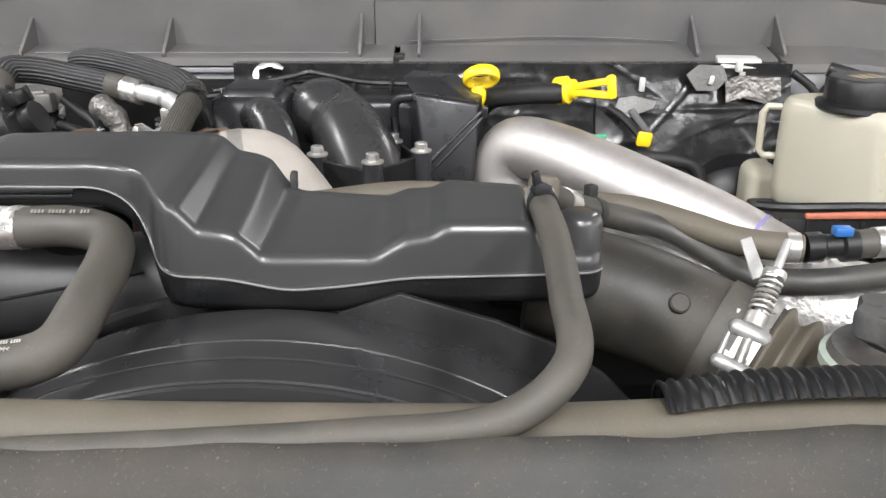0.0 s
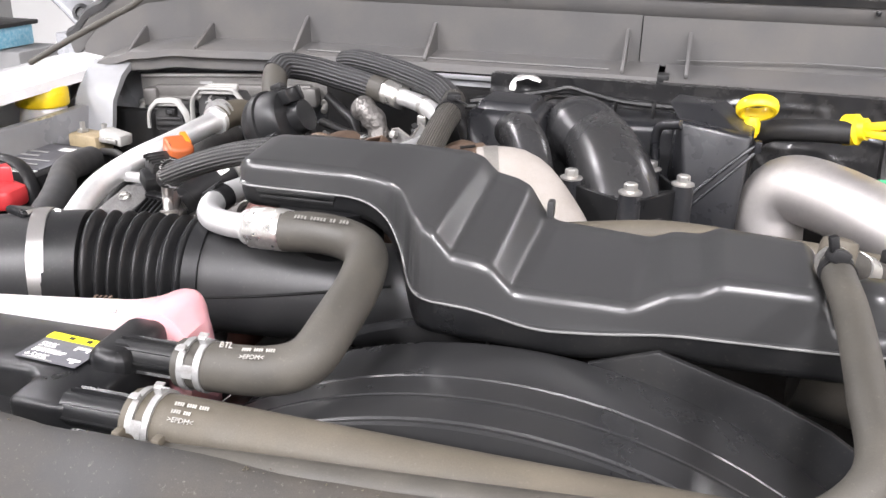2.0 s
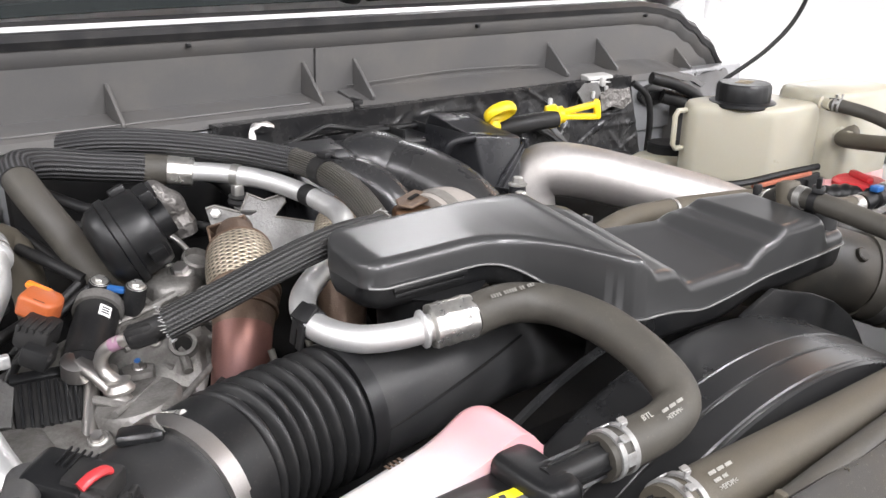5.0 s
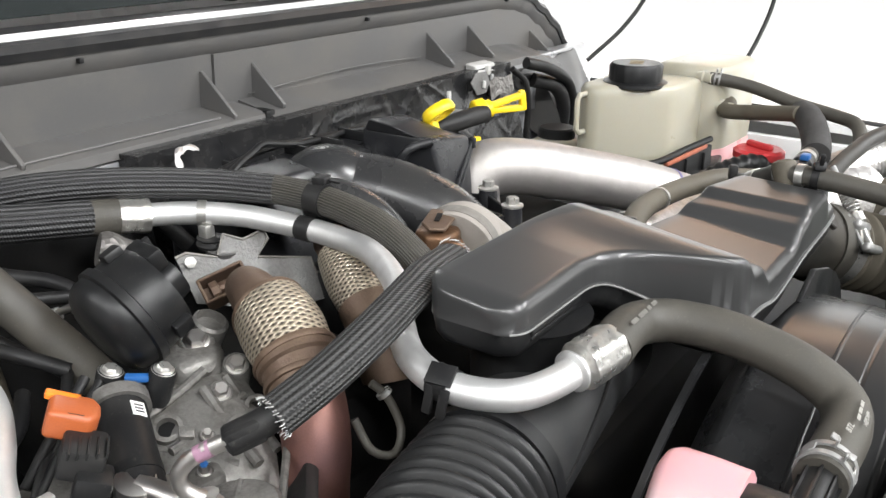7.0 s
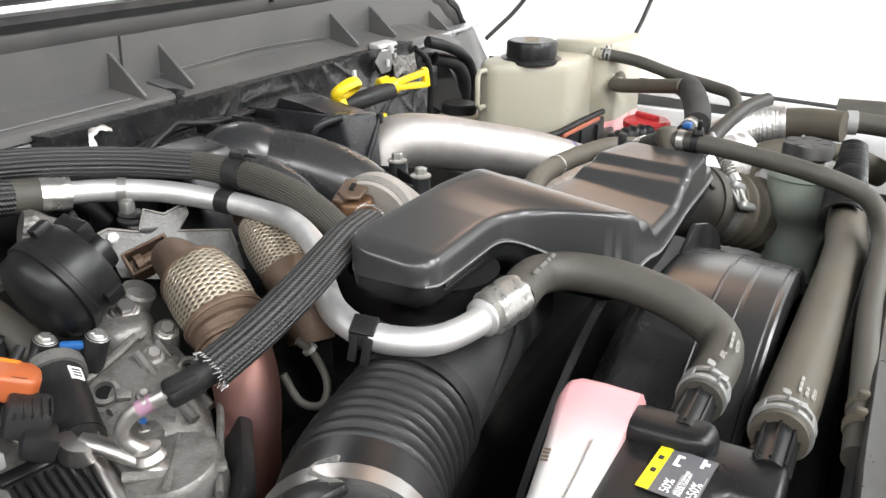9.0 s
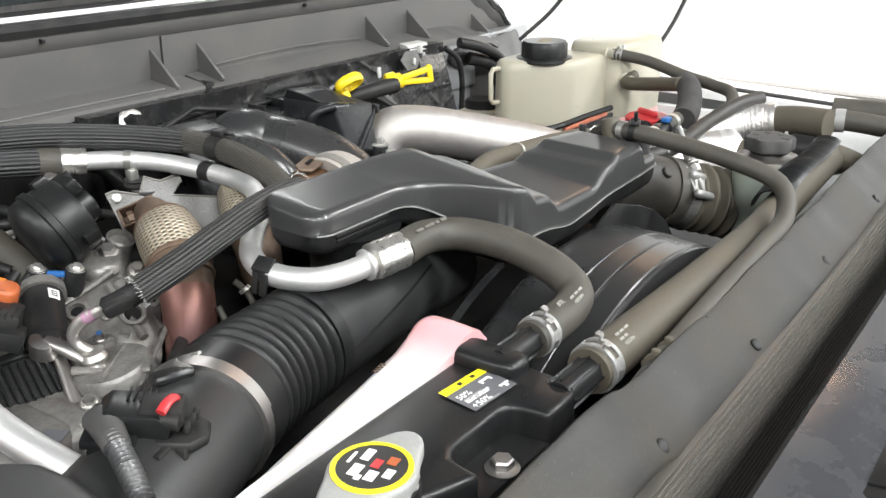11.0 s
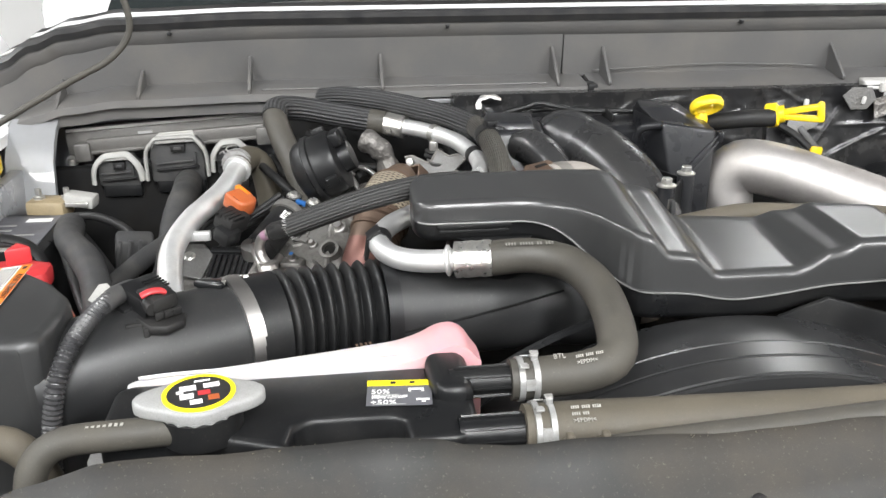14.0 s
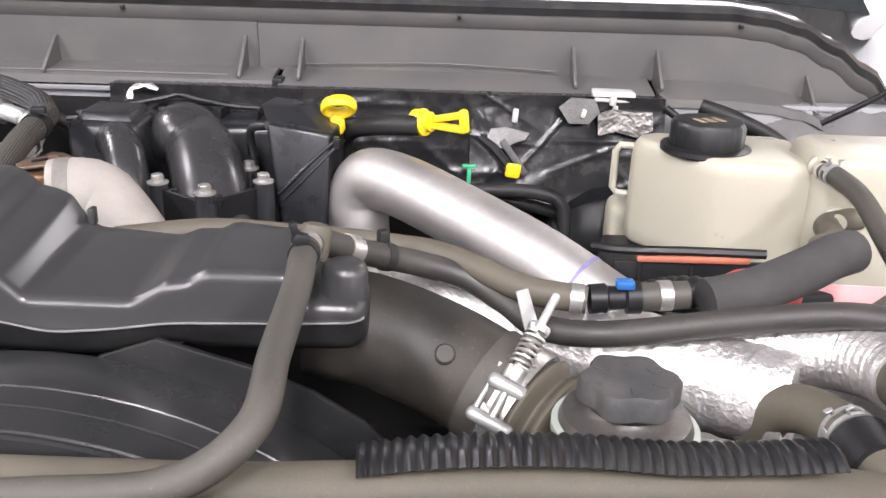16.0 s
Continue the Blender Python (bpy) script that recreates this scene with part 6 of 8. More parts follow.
for at, w, r in (((-0.465, 0.976, 1.278), (-0.3, -0.4, 0.85), 0.0135), ((-0.455, 0.942, 1.262), (-0.3, -0.5, 0.8), 0.011), ((-0.488, 0.925, 1.258), (-0.2, -0.5, 0.8), 0.010), ((-0.544, 0.881, 1.236), (-0.2, -0.3, 0.9), 0.0065), ((-0.600, 0.815, 1.218), (-0.25, -0.35, 0.9), 0.009), ((-0.52, 0.905, 1.244), (-0.3, -0.5, 0.8), 0.006)):
    part("boss", lathe_bm([(r * 1.2, -0.05), (r * 1.05, 0), (r * 0.9, 0.002)], at, w, 20), CASTALU, cast)
    bolt(cast, at, w, r * 0.62, 0.007, DULLALU)
part("blue_dot", lathe_bm([(0.0028, 0), (0.0028, 0.0008), (0, 0.0008)], (-0.5453, 0.879, 1.2440), (-0.2, -0.3, 0.9), 14), BLUE, cast)
for a, b in (((-0.560, 0.950, 1.240), (-0.515, 0.878, 1.228)), ((-0.515, 0.985, 1.262), (-0.475, 0.905, 1.240))):
    part("rib", tube_bm([a, (Vector(a) + Vector(b)) / 2, b], lambda g, s: 0.006 - 0.003 * s, seg=8), CASTALU, cast)
part("cast_tab", box_bm((-0.530, 0.915, 1.248), (0.012, 0.010, 0.006), 0.002, rot(25, 10, -40)), CASTALU, cast)
part("side_plate", box_bm((-0.515, 0.822, 1.205), (0.12, 0.012, 0.05), 0.004, rot(28, 0, 42)), MATT, cast)
part("side_edge", tube_bm([(-0.565, 0.79, 1.225), (-0.475, 0.868, 1.232)], 0.003, seg=8, smooth_line=False), CASTALU, cast)
for at, w, r, dp in (((-0.500, 0.890, 1.243), (-0.3, -0.6, 0.75), 0.009, 0.012), ((-0.478, 0.955, 1.268), (-0.2, -0.5, 0.8), 0.006, 0.008), ((-0.535, 0.930, 1.248), (-0.3, -0.4, 0.85), 0.008, 0.010), ((-0.470, 0.905, 1.243), (-0.2, -0.6, 0.75), 0.007, 0.010)):
    part("port", lathe_bm([(r + 0.004, -0.012), (r + 0.0035, 0.003), (r, 0.0035), (r * 0.9, -dp * 0.2), (0, -dp * 0.2)], at, w, 22), CASTALU, cast)
    # Dark disc in each shallow port stands for the hole's shade.
    part("port_hole", lathe_bm([(r * 0.86, 0), (0, 0.0004)], Vector(at) + Vector(w) * -0.0012, w, 22), DEEP, cast, "dark disc for the shaded hole")
for a, b, r in (((-0.495, 0.935, 1.262), (-0.505, 0.868, 1.226), 0.0045), ((-0.468, 0.940, 1.258), (-0.480, 0.874, 1.222), 0.004), ((-0.548, 0.955, 1.248), (-0.482, 0.948, 1.268), 0.004), ((-0.545, 0.915, 1.240), (-0.470, 0.918, 1.250), 0.0035), ((-0.590, 0.855, 1.232), (-0.545, 0.800, 1.232), 0.004), ((-0.535, 0.855, 1.234), (-0.585, 0.818, 1.234), 0.003)):
    part("web", tube_bm([a, (Vector(a) + Vector(b)) / 2 + Vector((0, 0, -0.002)), b], r, seg=8), CASTALU, cast)
for at in ((-0.552, 0.806, 1.231), (-0.535, 0.822, 1.2305)):
    part("cast_mark", box_bm(at, (0.004, 0.016, 0.002), 0.0006, rot(0, 0, 30 if at[0] < -0.54 else -25)), CASTALU, cast)
block = thing("engine_block", (-0.1, 1.02, 0.8), "dark cast engine block deep in the bay", "engine")
# Block and heads are near-black, with the bay's shade in their colour.
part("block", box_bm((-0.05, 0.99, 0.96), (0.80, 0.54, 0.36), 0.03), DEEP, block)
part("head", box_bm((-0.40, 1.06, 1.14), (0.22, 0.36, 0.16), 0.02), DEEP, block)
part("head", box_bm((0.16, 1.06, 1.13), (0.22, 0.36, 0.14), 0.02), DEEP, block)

# orange plug, small sensors and hard lines near the actuator
plug = thing("orange_connector", (-0.603, 0.93, 1.27), "orange plastic connector with a black plug", "connector")
om = rot(0, 22, -38)
ob_ = prism_bm([(-0.020, -0.018), (0.014, -0.018), (0.020, -0.008), (0.020, 0.008), (0.014, 0.018), (-0.020, 0.018)], -0.012, 0.012, Matrix.Translation((-0.604, 0.930, 1.294)) @ om, 0.005, 3)
part("cover", ob_, ORANGE, plug)
part("cap", prism_bm([(-0.016, -0.005), (0.010, -0.005), (0.012, 0.004), (-0.016, 0.005)], 0, 0.006, Matrix.Translation((-0.600, 0.944, 1.303)) @ om, 0.002, 2), LABELORANGE, plug, "bright orange locking tab")
part("notch", box_bm((-0.610, 0.918, 1.297), (0.014, 0.004, 0.016), 0.001, om), MATT, plug)
part("body", box_bm((-0.616, 0.903, 1.277), (0.034, 0.040, 0.026), 0.004, om), MATT, plug)
part("body_low", box_bm((-0.622, 0.885, 1.262), (0.028, 0.030, 0.022), 0.004, om), BLACK, plug)
for k in range(5):
    part("fin", box_bm((-0.628 + 0.006 * k, 0.899 - 0.003 * k, 1.291 - 0.002 * k), (0.002, 0.026, 0.006), 0.0006, om), BLACK, plug)
plug.scale = (0.82, 0.82, 0.86)
plug.location = Vector(plug.location) + Vector((-0.001, 0.001, 0.003))
sens = thing("pump_sensor", (-0.585, 0.91, 1.25), "black cylindrical sensor with a small white label", "sensor")
part("body", tube_bm([(-0.548, 0.968, 1.266), (-0.572, 0.925, 1.250), (-0.588, 0.895, 1.236)], 0.0195, seg=26), MATT, sens)
part("ring_groove", tube_bm([(-0.580, 0.911, 1.244), (-0.583, 0.905, 1.241)], 0.0203, seg=26, smooth_line=False), BLACK, sens)
part("ring", tube_bm([(-0.549, 0.966, 1.2655), (-0.554, 0.957, 1.262)], 0.0228, seg=26, smooth_line=False), CASTALU, sens)
sd = Vector((-0.040, -0.073, -0.030)).normalized()
sn = Vector((0.25, -0.72, 0.62))
sn = (sn - sd * sn.dot(sd)).normalized()
part("label", box_bm(Vector((-0.560, 0.9465, 1.2575)) + sn * 0.0198, (0.013, 0.011, 0.001), 0, Matrix((sd, sn.cross(sd), sn)).transposed().to_4x4()), LABELWHITE, sens)
for k in range(3):
    part("print_bar", box_bm(Vector((-0.560, 0.9465, 1.2575)) + sd * (0.003 * (k - 1)) + sn * 0.0205, (0.0012, 0.007, 0.0006), 0, Matrix((sd, sn.cross(sd), sn)).transposed().to_4x4()), LABELBLACK, sens)
part("arm", tube_bm([(-0.590, 0.892, 1.250), (-0.580, 0.868, 1.243), (-0.568, 0.835, 1.228), (-0.560, 0.810, 1.215)], 0.0078, seg=14, flat=0.8), DULLALU, sens, "pale metal arm")
part("arm_head", lathe_bm([(0.014, -0.012), (0.014, 0.004), (0.008, 0.006)], (-0.591, 0.893, 1.249), (0, -0.3, 1), 18), DULLALU, sens)
fus = thing("control_module", (-0.618, 0.90, 1.19), "black finned control module with an orange dot", "control module")
fm = rot(28, 0, -12)
fo = Matrix.Translation((-0.617, 0.893, 1.212)) @ fm
part("case", box_bm(fo @ Vector((0, 0, 0)), (0.056, 0.058, 0.034), 0.005, fm), MATT, fus)
part("rim", box_bm(fo @ Vector((0, 0.026, 0.018)), (0.058, 0.010, 0.006), 0.002, fm), BLACK, fus)
for k in range(7):
    part("fin", box_bm(fo @ Vector((-0.021 + 0.007 * k, -0.004, 0.019)), (0.0024, 0.044, 0.006), 0.0006, fm), BLACK, fus)
part("side_tab", box_bm(fo @ Vector((0.032, 0.004, 0.004)), (0.010, 0.03, 0.012), 0.002, fm), PLUGGREY, fus)
part("dot", lathe_bm([(0.0055, 0), (0.0055, 0.001), (0, 0.001)], fo @ Vector((0.031, 0.010, 0.0105)), fm.to_3x3() @ Vector((0, 0, 1)), 18), ORANGE, fus, "orange dot")
part("tag", lathe_bm([(0.0028, 0), (0.0028, 0.001), (0, 0.001)], fo @ Vector((0.002, -0.0295, 0.004)), fm.to_3x3() @ Vector((0, -1, 0)), 12), GREEN, fus, "small green dot")
plate = thing("module_bracket", (-0.66, 0.90, 1.2), "worn silver bracket plate beside the control module", "bracket")
part("plate", prism_bm([(-0.022, -0.024), (0.018, -0.028), (0.022, 0.012), (0.006, 0.030), (-0.018, 0.024)], -0.0015, 0.0015, Matrix.Translation((-0.664, 0.90, 1.232)) @ rot(24, 6, -10), 0.0006, 1), EMBOSSED, plate)
bolt(plate, (-0.668, 0.905, 1.236), (0, -0.4, 0.9), 0.005, 0.004, ZINC)
for dx, z in ((0.0, 1.236), (0.016, 1.230)):
    part("rail", tube_bm([(-0.578 + dx, 0.905, z), (-0.590 + dx, 0.868, z - 0.012), (-0.606 + dx, 0.825, z - 0.03)], 0.0065, seg=10), DULLALU, plate, "dull steel rail")
bl = thing("blue_clip", (-0.535, 0.945, 1.29), "small blue plastic clip between two posts", "clip")
part("clip", box_bm((-0.533, 0.962, 1.280), (0.018, 0.007, 0.006), 0.002, rot(0, 5, -45)), BLUE, bl)

# left aluminium tube with rubber elbow
lt = thing("charge_air_tube", (-0.65, 0.9, 1.25), "bright bent aluminium tube with a banded rubber elbow", "pipe")
part("tube", tube_bm([(-0.6180, 1.0560, 1.3040), (-0.6290, 0.9933, 1.2950), (-0.6450, 0.958, 1.286), (-0.6655, 0.9250, 1.2744), (-0.6811, 0.8736, 1.2557), (-0.6750, 0.8100, 1.2300), (-0.6553, 0.7350, 1.2050)], 0.0138, seg=26), ALU, lt)
part("bead", tube_bm([(-0.6190, 1.050, 1.3035), (-0.6200, 1.044, 1.3025)], 0.0185, seg=26, smooth_line=False), ALU, lt)
part("elbow", tube_bm([(-0.6190, 1.047, 1.3032), (-0.614, 1.077, 1.306), (-0.604, 1.097, 1.303), (-0.592, 1.10, 1.29), (-0.585, 1.095, 1.26), (-0.58, 1.09, 1.2)], 0.0178, seg=24), TANRUB, lt, "dusty rubber elbow")
spring_clamp(lt, (-0.6205, 1.058, 1.3085), (-0.1, -1, -0.05), 0.0178, 40)
part("tab", box_bm((-0.655, 0.905, 1.262), (0.03, 0.008, 0.012), 0.002), ALU, lt)
for pts, r in (([(-0.62, 1.03, 1.26), (-0.66, 1.0, 1.255), (-0.70, 0.96, 1.24), (-0.705, 0.92, 1.21), (-0.68, 0.88, 1.18)], 0.008), ([(-0.57, 1.06, 1.25), (-0.60, 1.02, 1.245), (-0.66, 0.99, 1.23), (-0.72, 0.93, 1.2)], 0.006), ([(-0.54, 1.04, 1.27), (-0.58, 0.99, 1.255), (-0.62, 0.955, 1.245), (-0.66, 0.93, 1.2)], 0.0045)):
    c = thing("wiring_cable", pts[0], "dull black wiring cable behind the engine", "cable", "wiring cables")
    part("sheath", tube_bm(pts, r, seg=12), MATT, c)

# ---- engine computer at the firewall ----
ecu = thing("engine_computer", (-0.735, 1.27, 1.26), "silver metal engine computer with three plugs", "control unit")
et = rot(0, -3.8, 0)
part("case", box_bm((-0.742, 1.282, 1.300), (0.345, 0.05, 0.044), 0.006, et), ECUGREY, ecu)
part("lid", box_bm((-0.740, 1.253, 1.298), (0.282, 0.014, 0.022), 0.004, et), ECUGREY, ecu)
part("lid_ridge", box_bm((-0.740, 1.250, 1.288), (0.27, 0.016, 0.006), 0.002, et), ECUGREY, ecu)
part("sticker", box_bm((-0.789, 1.2560, 1.3060), (0.022, 0.003, 0.008), 0.0005, et), GREYPLASTIC, ecu)
part("top_strip", box_bm((-0.742, 1.2590, 1.3235), (0.340, 0.006, 0.005), 0.0015, et), LABELPALE, ecu, "pale edge strip")
for x in (-0.886, -0.600):
    part("mount_block", box_bm((x, 1.248, 1.290 + (x + 0.742) * 0.066), (0.026, 0.022, 0.03), 0.004, et), ECUGREY, ecu)
for x, z in ((-0.905, 1.268), (-0.574, 1.292)):
    part("stud", lathe_bm([(0.009, 0), (0.009, 0.006), (0.005, 0.007), (0.005, 0.02), (0, 0.021)], (x, 1.252, z), (0, -0.75, -0.5), 14), ZINC, ecu)
for x, w, z0, z1, drop in ((-0.824, 0.074, 1.236, 1.287, 0.004), (-0.733, 0.094, 1.240, 1.3125, 0.003), (-0.649, 0.060, 1.250, 1.3035, 0.002)):
    zc, hw = (z0 + z1) / 2, w / 2
    p = part("plug", prism_bm([(-hw + 0.006, z0), (hw - 0.006, z0), (hw - 0.006, z1 - 0.022), (hw - 0.018, z1 - 0.006), (-hw + 0.018, z1 - 0.006), (-hw + 0.006, z1 - 0.022)], 0, 0.034, Matrix(((1, 0, 0, x), (0, 0, 1, 1.200), (0, 1, 0, 0), (0, 0, 0, 1))), 0.003, 2), PLUGGREY, ecu)
    lever = [(x - hw, 1.192, z0 + 0.006), (x - hw + 0.001, 1.191, z1 - 0.030), (x - hw + 0.005, 1.190, z1 - 0.016), (x - hw + 0.016, 1.190, z1 - drop), (x - hw + 0.024, 1.190, z1), (x + hw - 0.024, 1.190, z1 + drop * 0.5), (x + hw - 0.016, 1.190, z1 - 0.002), (x + hw - 0.005, 1.190, z1 - 0.016), (x + hw - 0.001, 1.191, z1 - 0.030), (x + hw, 1.192, z0 + 0.010)]
    part("lever", tube_bm(lever, 0.0031, seg=10, flat=1.8, step=0.003), PALEGREY, p, "pale grey locking lever")
    for k in range(4 if w > 0.08 else 2):
        part("hood_ridge", box_bm((x, 1.192 + 0.006 * k, z1 - 0.0035 + 0.0016 * k), (w - 0.028 - 0.004 * k, 0.0075, 0.0095), 0.0030, rot(-8, -3, 0)), PALEGREY, p, "pale grey hood")
    part("latch", box_bm((x + 0.003, 1.196, z1 - 0.017), (w * 0.24, 0.010, 0.012), 0.002), MATT, p)
    part("latch_slot", box_bm((x + 0.003, 1.191, z1 - 0.017), (w * 0.12, 0.003, 0.005), 0.0008), PLUGGREY, p)
    part("ridge", box_bm((x - 0.004, 1.198, zc - 0.004), (w * 0.62, 0.006, 0.003), 0.001, rot(0, -4, 0)), PLUGGREY, p)
    part("ridge", box_bm((x, 1.198, zc - 0.014), (w * 0.70, 0.008, 0.003), 0.001, rot(0, -4, 0)), MATT, p)
    part("side_clip", box_bm((x + w * 0.30, 1.197, zc + 0.002), (0.003, 0.006, 0.018), 0.001), PLUGGREY, p)
    part("skirt", box_bm((x + 0.002, 1.216, z0 - 0.008), (w * 0.80, 0.030, 0.022), 0.004), BLACK, p)
ecu.location = Vector(ecu.location) + Vector((-0.003, 0.065, -0.0147))
for pts, r in (([(-0.722, 1.262, 1.224), (-0.716, 1.20, 1.228), (-0.716, 1.15, 1.225), (-0.72, 1.10, 1.20), (-0.715, 1.0, 1.17), (-0.71, 0.9, 1.14)], 0.021), ([(-0.645, 1.262, 1.232), (-0.635, 1.195, 1.235), (-0.648, 1.16, 1.23), (-0.69, 1.10, 1.21), (-0.75, 1.02, 1.19), (-0.80, 0.92, 1.17)], 0.013), ([(-0.86, 1.10, 1.215), (-0.84, 1.02, 1.222), (-0.80, 0.95, 1.215), (-0.77, 0.87, 1.20), (-0.75, 0.78, 1.17)], 0.0185)):
    c = thing("wiring_loom", pts[0], "thick black taped wiring loom", "cable", "wiring looms")
    part("tape", tube_bm(pts, lambda g, s, r=r: r * (1 + 0.015 * math.sin(g * 240) + 0.03 * math.sin(g * 51)), seg=18), TAPE, c)
scrap = thing("paper_scrap", (-0.70, 0.80, 1.21), "crumpled pale paper scrap beside the loom", "paper")
part("sheet", prism_bm([(-0.012, -0.02), (0.012, -0.022), (0.014, 0.018), (0.002, 0.024), (-0.011, 0.016)], 0, 0.0015, Matrix.Translation((-0.752, 0.815, 1.232)) @ rot(35, 15, -20) @ Matrix.Scale(0.6, 4), 0.0004, 1), PALEGREY, scrap)
term = thing("battery_terminal", (-0.92, 1.2, 1.2), "beige plastic terminal block with brass studs", "battery terminal")
part("block", box_bm((-0.915, 1.15, 1.214), (0.065, 0.045, 0.03), 0.006, rot(0, 0, -8)), BEIGE, term)
part("pale_clip", box_bm((-0.862, 1.148, 1.226), (0.05, 0.03, 0.02), 0.004, rot(0, 8, -8)), PALEGREY, term)
part("bar", box_bm((-0.875, 1.145, 1.222), (0.06, 0.03, 0.008), 0.002, rot(0, 0, -8)), ZINC, term)
for x in (-0.93, -0.885):
    part("stud", lathe_bm([(0.010, 0), (0.010, 0.007), (0.005, 0.008), (0.005, 0.02), (0, 0.02)], (x, 1.15, 1.226), (0, 0, 1), 6), ZINC, term)
term.location = Vector(term.location) + Vector((0.012, 0.006, 0.011))
term.scale = (0.86, 0.9, 0.9)
batt = thing("battery", (-1.0, 1.05, 0.98), "black truck battery with a printed label and red terminal cover", "battery")
part("case", box_bm((-1.0, 1.05, 1.10), (0.27, 0.21, 0.236), 0.008), BLACK, batt)
part("label", box_bm((-0.945, 1.075, 1.2188), (0.13, 0.12, 0.0012)), LABELGREY, batt, "dark printed label")
for k, (x, w, h) in enumerate(((-0.905, 0.034, 0.013), (-0.955, 0.050, 0.005), (-0.950, 0.040, 0.005), (-0.945, 0.10, 0.0025), (-0.94, 0.08, 0.0025))):
    part("print_bar", box_bm((x, 1.115 - 0.020 * k, 1.2199), (w, h, 0.0008)), LABELWHITE if k == 0 else INKGREY, batt)
part("white_strip", box_bm((-0.945, 1.004, 1.2188), (0.13, 0.012, 0.0012)), LABELWHITE, batt)
part("strap", tube_bm([(-1.13, 0.975, 1.222), (-1.03, 0.985, 1.236), (-0.95, 0.99, 1.241), (-0.89, 0.985, 1.236), (-0.862, 0.975, 1.21), (-0.855, 0.965, 1.15)], 0.010, seg=10, flat=0.5), MATT, batt)
part("red_cover", prism_bm([(-1.04, 0.935), (-0.95, 0.950), (-0.872, 0.957), (-0.838, 0.942), (-0.836, 0.905), (-0.87, 0.878), (-1.04, 0.870)], 1.198, 1.224, None, 0.006, 2), RED, batt, "red terminal cover")
part("red_tip", prism_bm([(-0.884, 0.962), (-0.862, 0.945), (-0.890, 0.932)], 1.216, 1.244, None, 0.003, 2), RED, batt, "red terminal cover")
wb = thing("washer_bottle", (-1.018, 1.203, 1.165), "milky washer bottle with a yellow cap", "washer bottle")
part("neck", lathe_bm([(0.044, 0), (0.040, 0.06), (0.034, 0.10)], (-1.018, 1.203, 1.165), (0, 0, 1), 28), MILKY, wb)
part("cap", lathe_bm([(0.038, 0), (0.0405, 0.004), (0.0405, 0.024), (0.037, 0.030), (0.02, 0.032), (0, 0.032)], (-1.018, 1.203, 1.263), (0, 0, 1), 28, lobes=14, depth=0.012), YELLOW, wb, "yellow screw cap")
cable = thing("hood_strut_cable", (-0.8, 1.2, 1.45), "thin grey cable looping up to the hood", "cable")
part("cable", tube_bm([(-0.96, 1.12, 1.345), (-0.90, 1.13, 1.378), (-0.835, 1.14, 1.412), (-0.79, 1.145, 1.435), (-0.762, 1.15, 1.465), (-0.758, 1.15, 1.50), (-0.775, 1.15, 1.56), (-0.80, 1.15, 1.65)], 0.0045, seg=12), RUBBER, cable)
crate = thing("storage_rack", (-3.15, 3.6, 0.0), "grey storage cabinet with a blue mesh crate on top", "rack")
part("rack", box_bm((-3.36, 3.65, 0.46), (0.6, 0.3, 0.9), 0.02), WALLGREY, crate)
part("frame", box_bm((-3.36, 3.6, 1.022), (0.46, 0.29, 0.02), 0.004), MATT, crate)
part("mesh", box_bm((-3.36, 3.6, 0.965), (0.42, 0.25, 0.10), 0.01), mat("blue_mesh", (0.12, 0.35, 0.48), 0.5, amount=0.6, dirt=(0.5, 0.6, 0.65), scale=60, bump=0.2), crate, "blue mesh front")

relay = thing("relay_box", (-0.77, 1.05, 1.12), "dark grey relay plug hanging on wires", "connector")
part("body", box_bm((-0.77, 1.06, 1.185), (0.05, 0.035, 0.055), 0.006, rot(10, 8, 12)), PLUGGREY, relay)
for k in range(3):
    part("rib", box_bm((-0.785 + 0.014 * k, 1.039, 1.19), (0.005, 0.006, 0.045), 0.001, rot(10, 8, 12)), PLUGGREY, relay)
for pts, r in (([(-0.87, 1.14, 1.215), (-0.83, 1.12, 1.22), (-0.79, 1.09, 1.215), (-0.77, 1.07, 1.205)], 0.006), ([(-0.86, 1.12, 1.20), (-0.82, 1.05, 1.195), (-0.78, 0.98, 1.18), (-0.74, 0.90, 1.16)], 0.008), ([(-0.88, 1.10, 1.20), (-0.84, 1.0, 1.205), (-0.80, 0.90, 1.19), (-0.76, 0.82, 1.16)], 0.007), ([(-0.60, 1.10, 1.30), (-0.57, 1.06, 1.285), (-0.545, 1.03, 1.27)], 0.006), ([(-0.58, 1.12, 1.30), (-0.55, 1.08, 1.27), (-0.53, 1.05, 1.25)], 0.005)):
    c = thing("wiring_cable", pts[0], "dull black wiring cable behind the engine", "cable", "wiring cables")
    part("sheath", tube_bm(pts, r, seg=12), MATT, c)
redh = thing("red_cable", (-0.80, 0.79, 1.2), "brownish red battery cable behind the air box", "cable")
part("sheath", tube_bm([(-0.86, 0.80, 1.235), (-0.82, 0.79, 1.25), (-0.785, 0.775, 1.24), (-0.77, 0.77, 1.2)], 0.009, seg=14), RUSTRED, redh)
boltb = thing("engine_bracket", (-0.66, 0.9, 1.2), "cast grey engine bracket with a stamped code plate", "bracket")
part("plate", prism_bm([(-0.70, 0.80), (-0.655, 0.77), (-0.625, 0.80), (-0.63, 0.87), (-0.69, 0.89)], 1.16, 1.218, None, 0.008, 2), CASTALU, boltb)
part("code_plate", box_bm((-0.652, 0.79, 1.2195), (0.026, 0.022, 0.001), 0, rot(0, 0, 30)), LABELGREY, boltb)
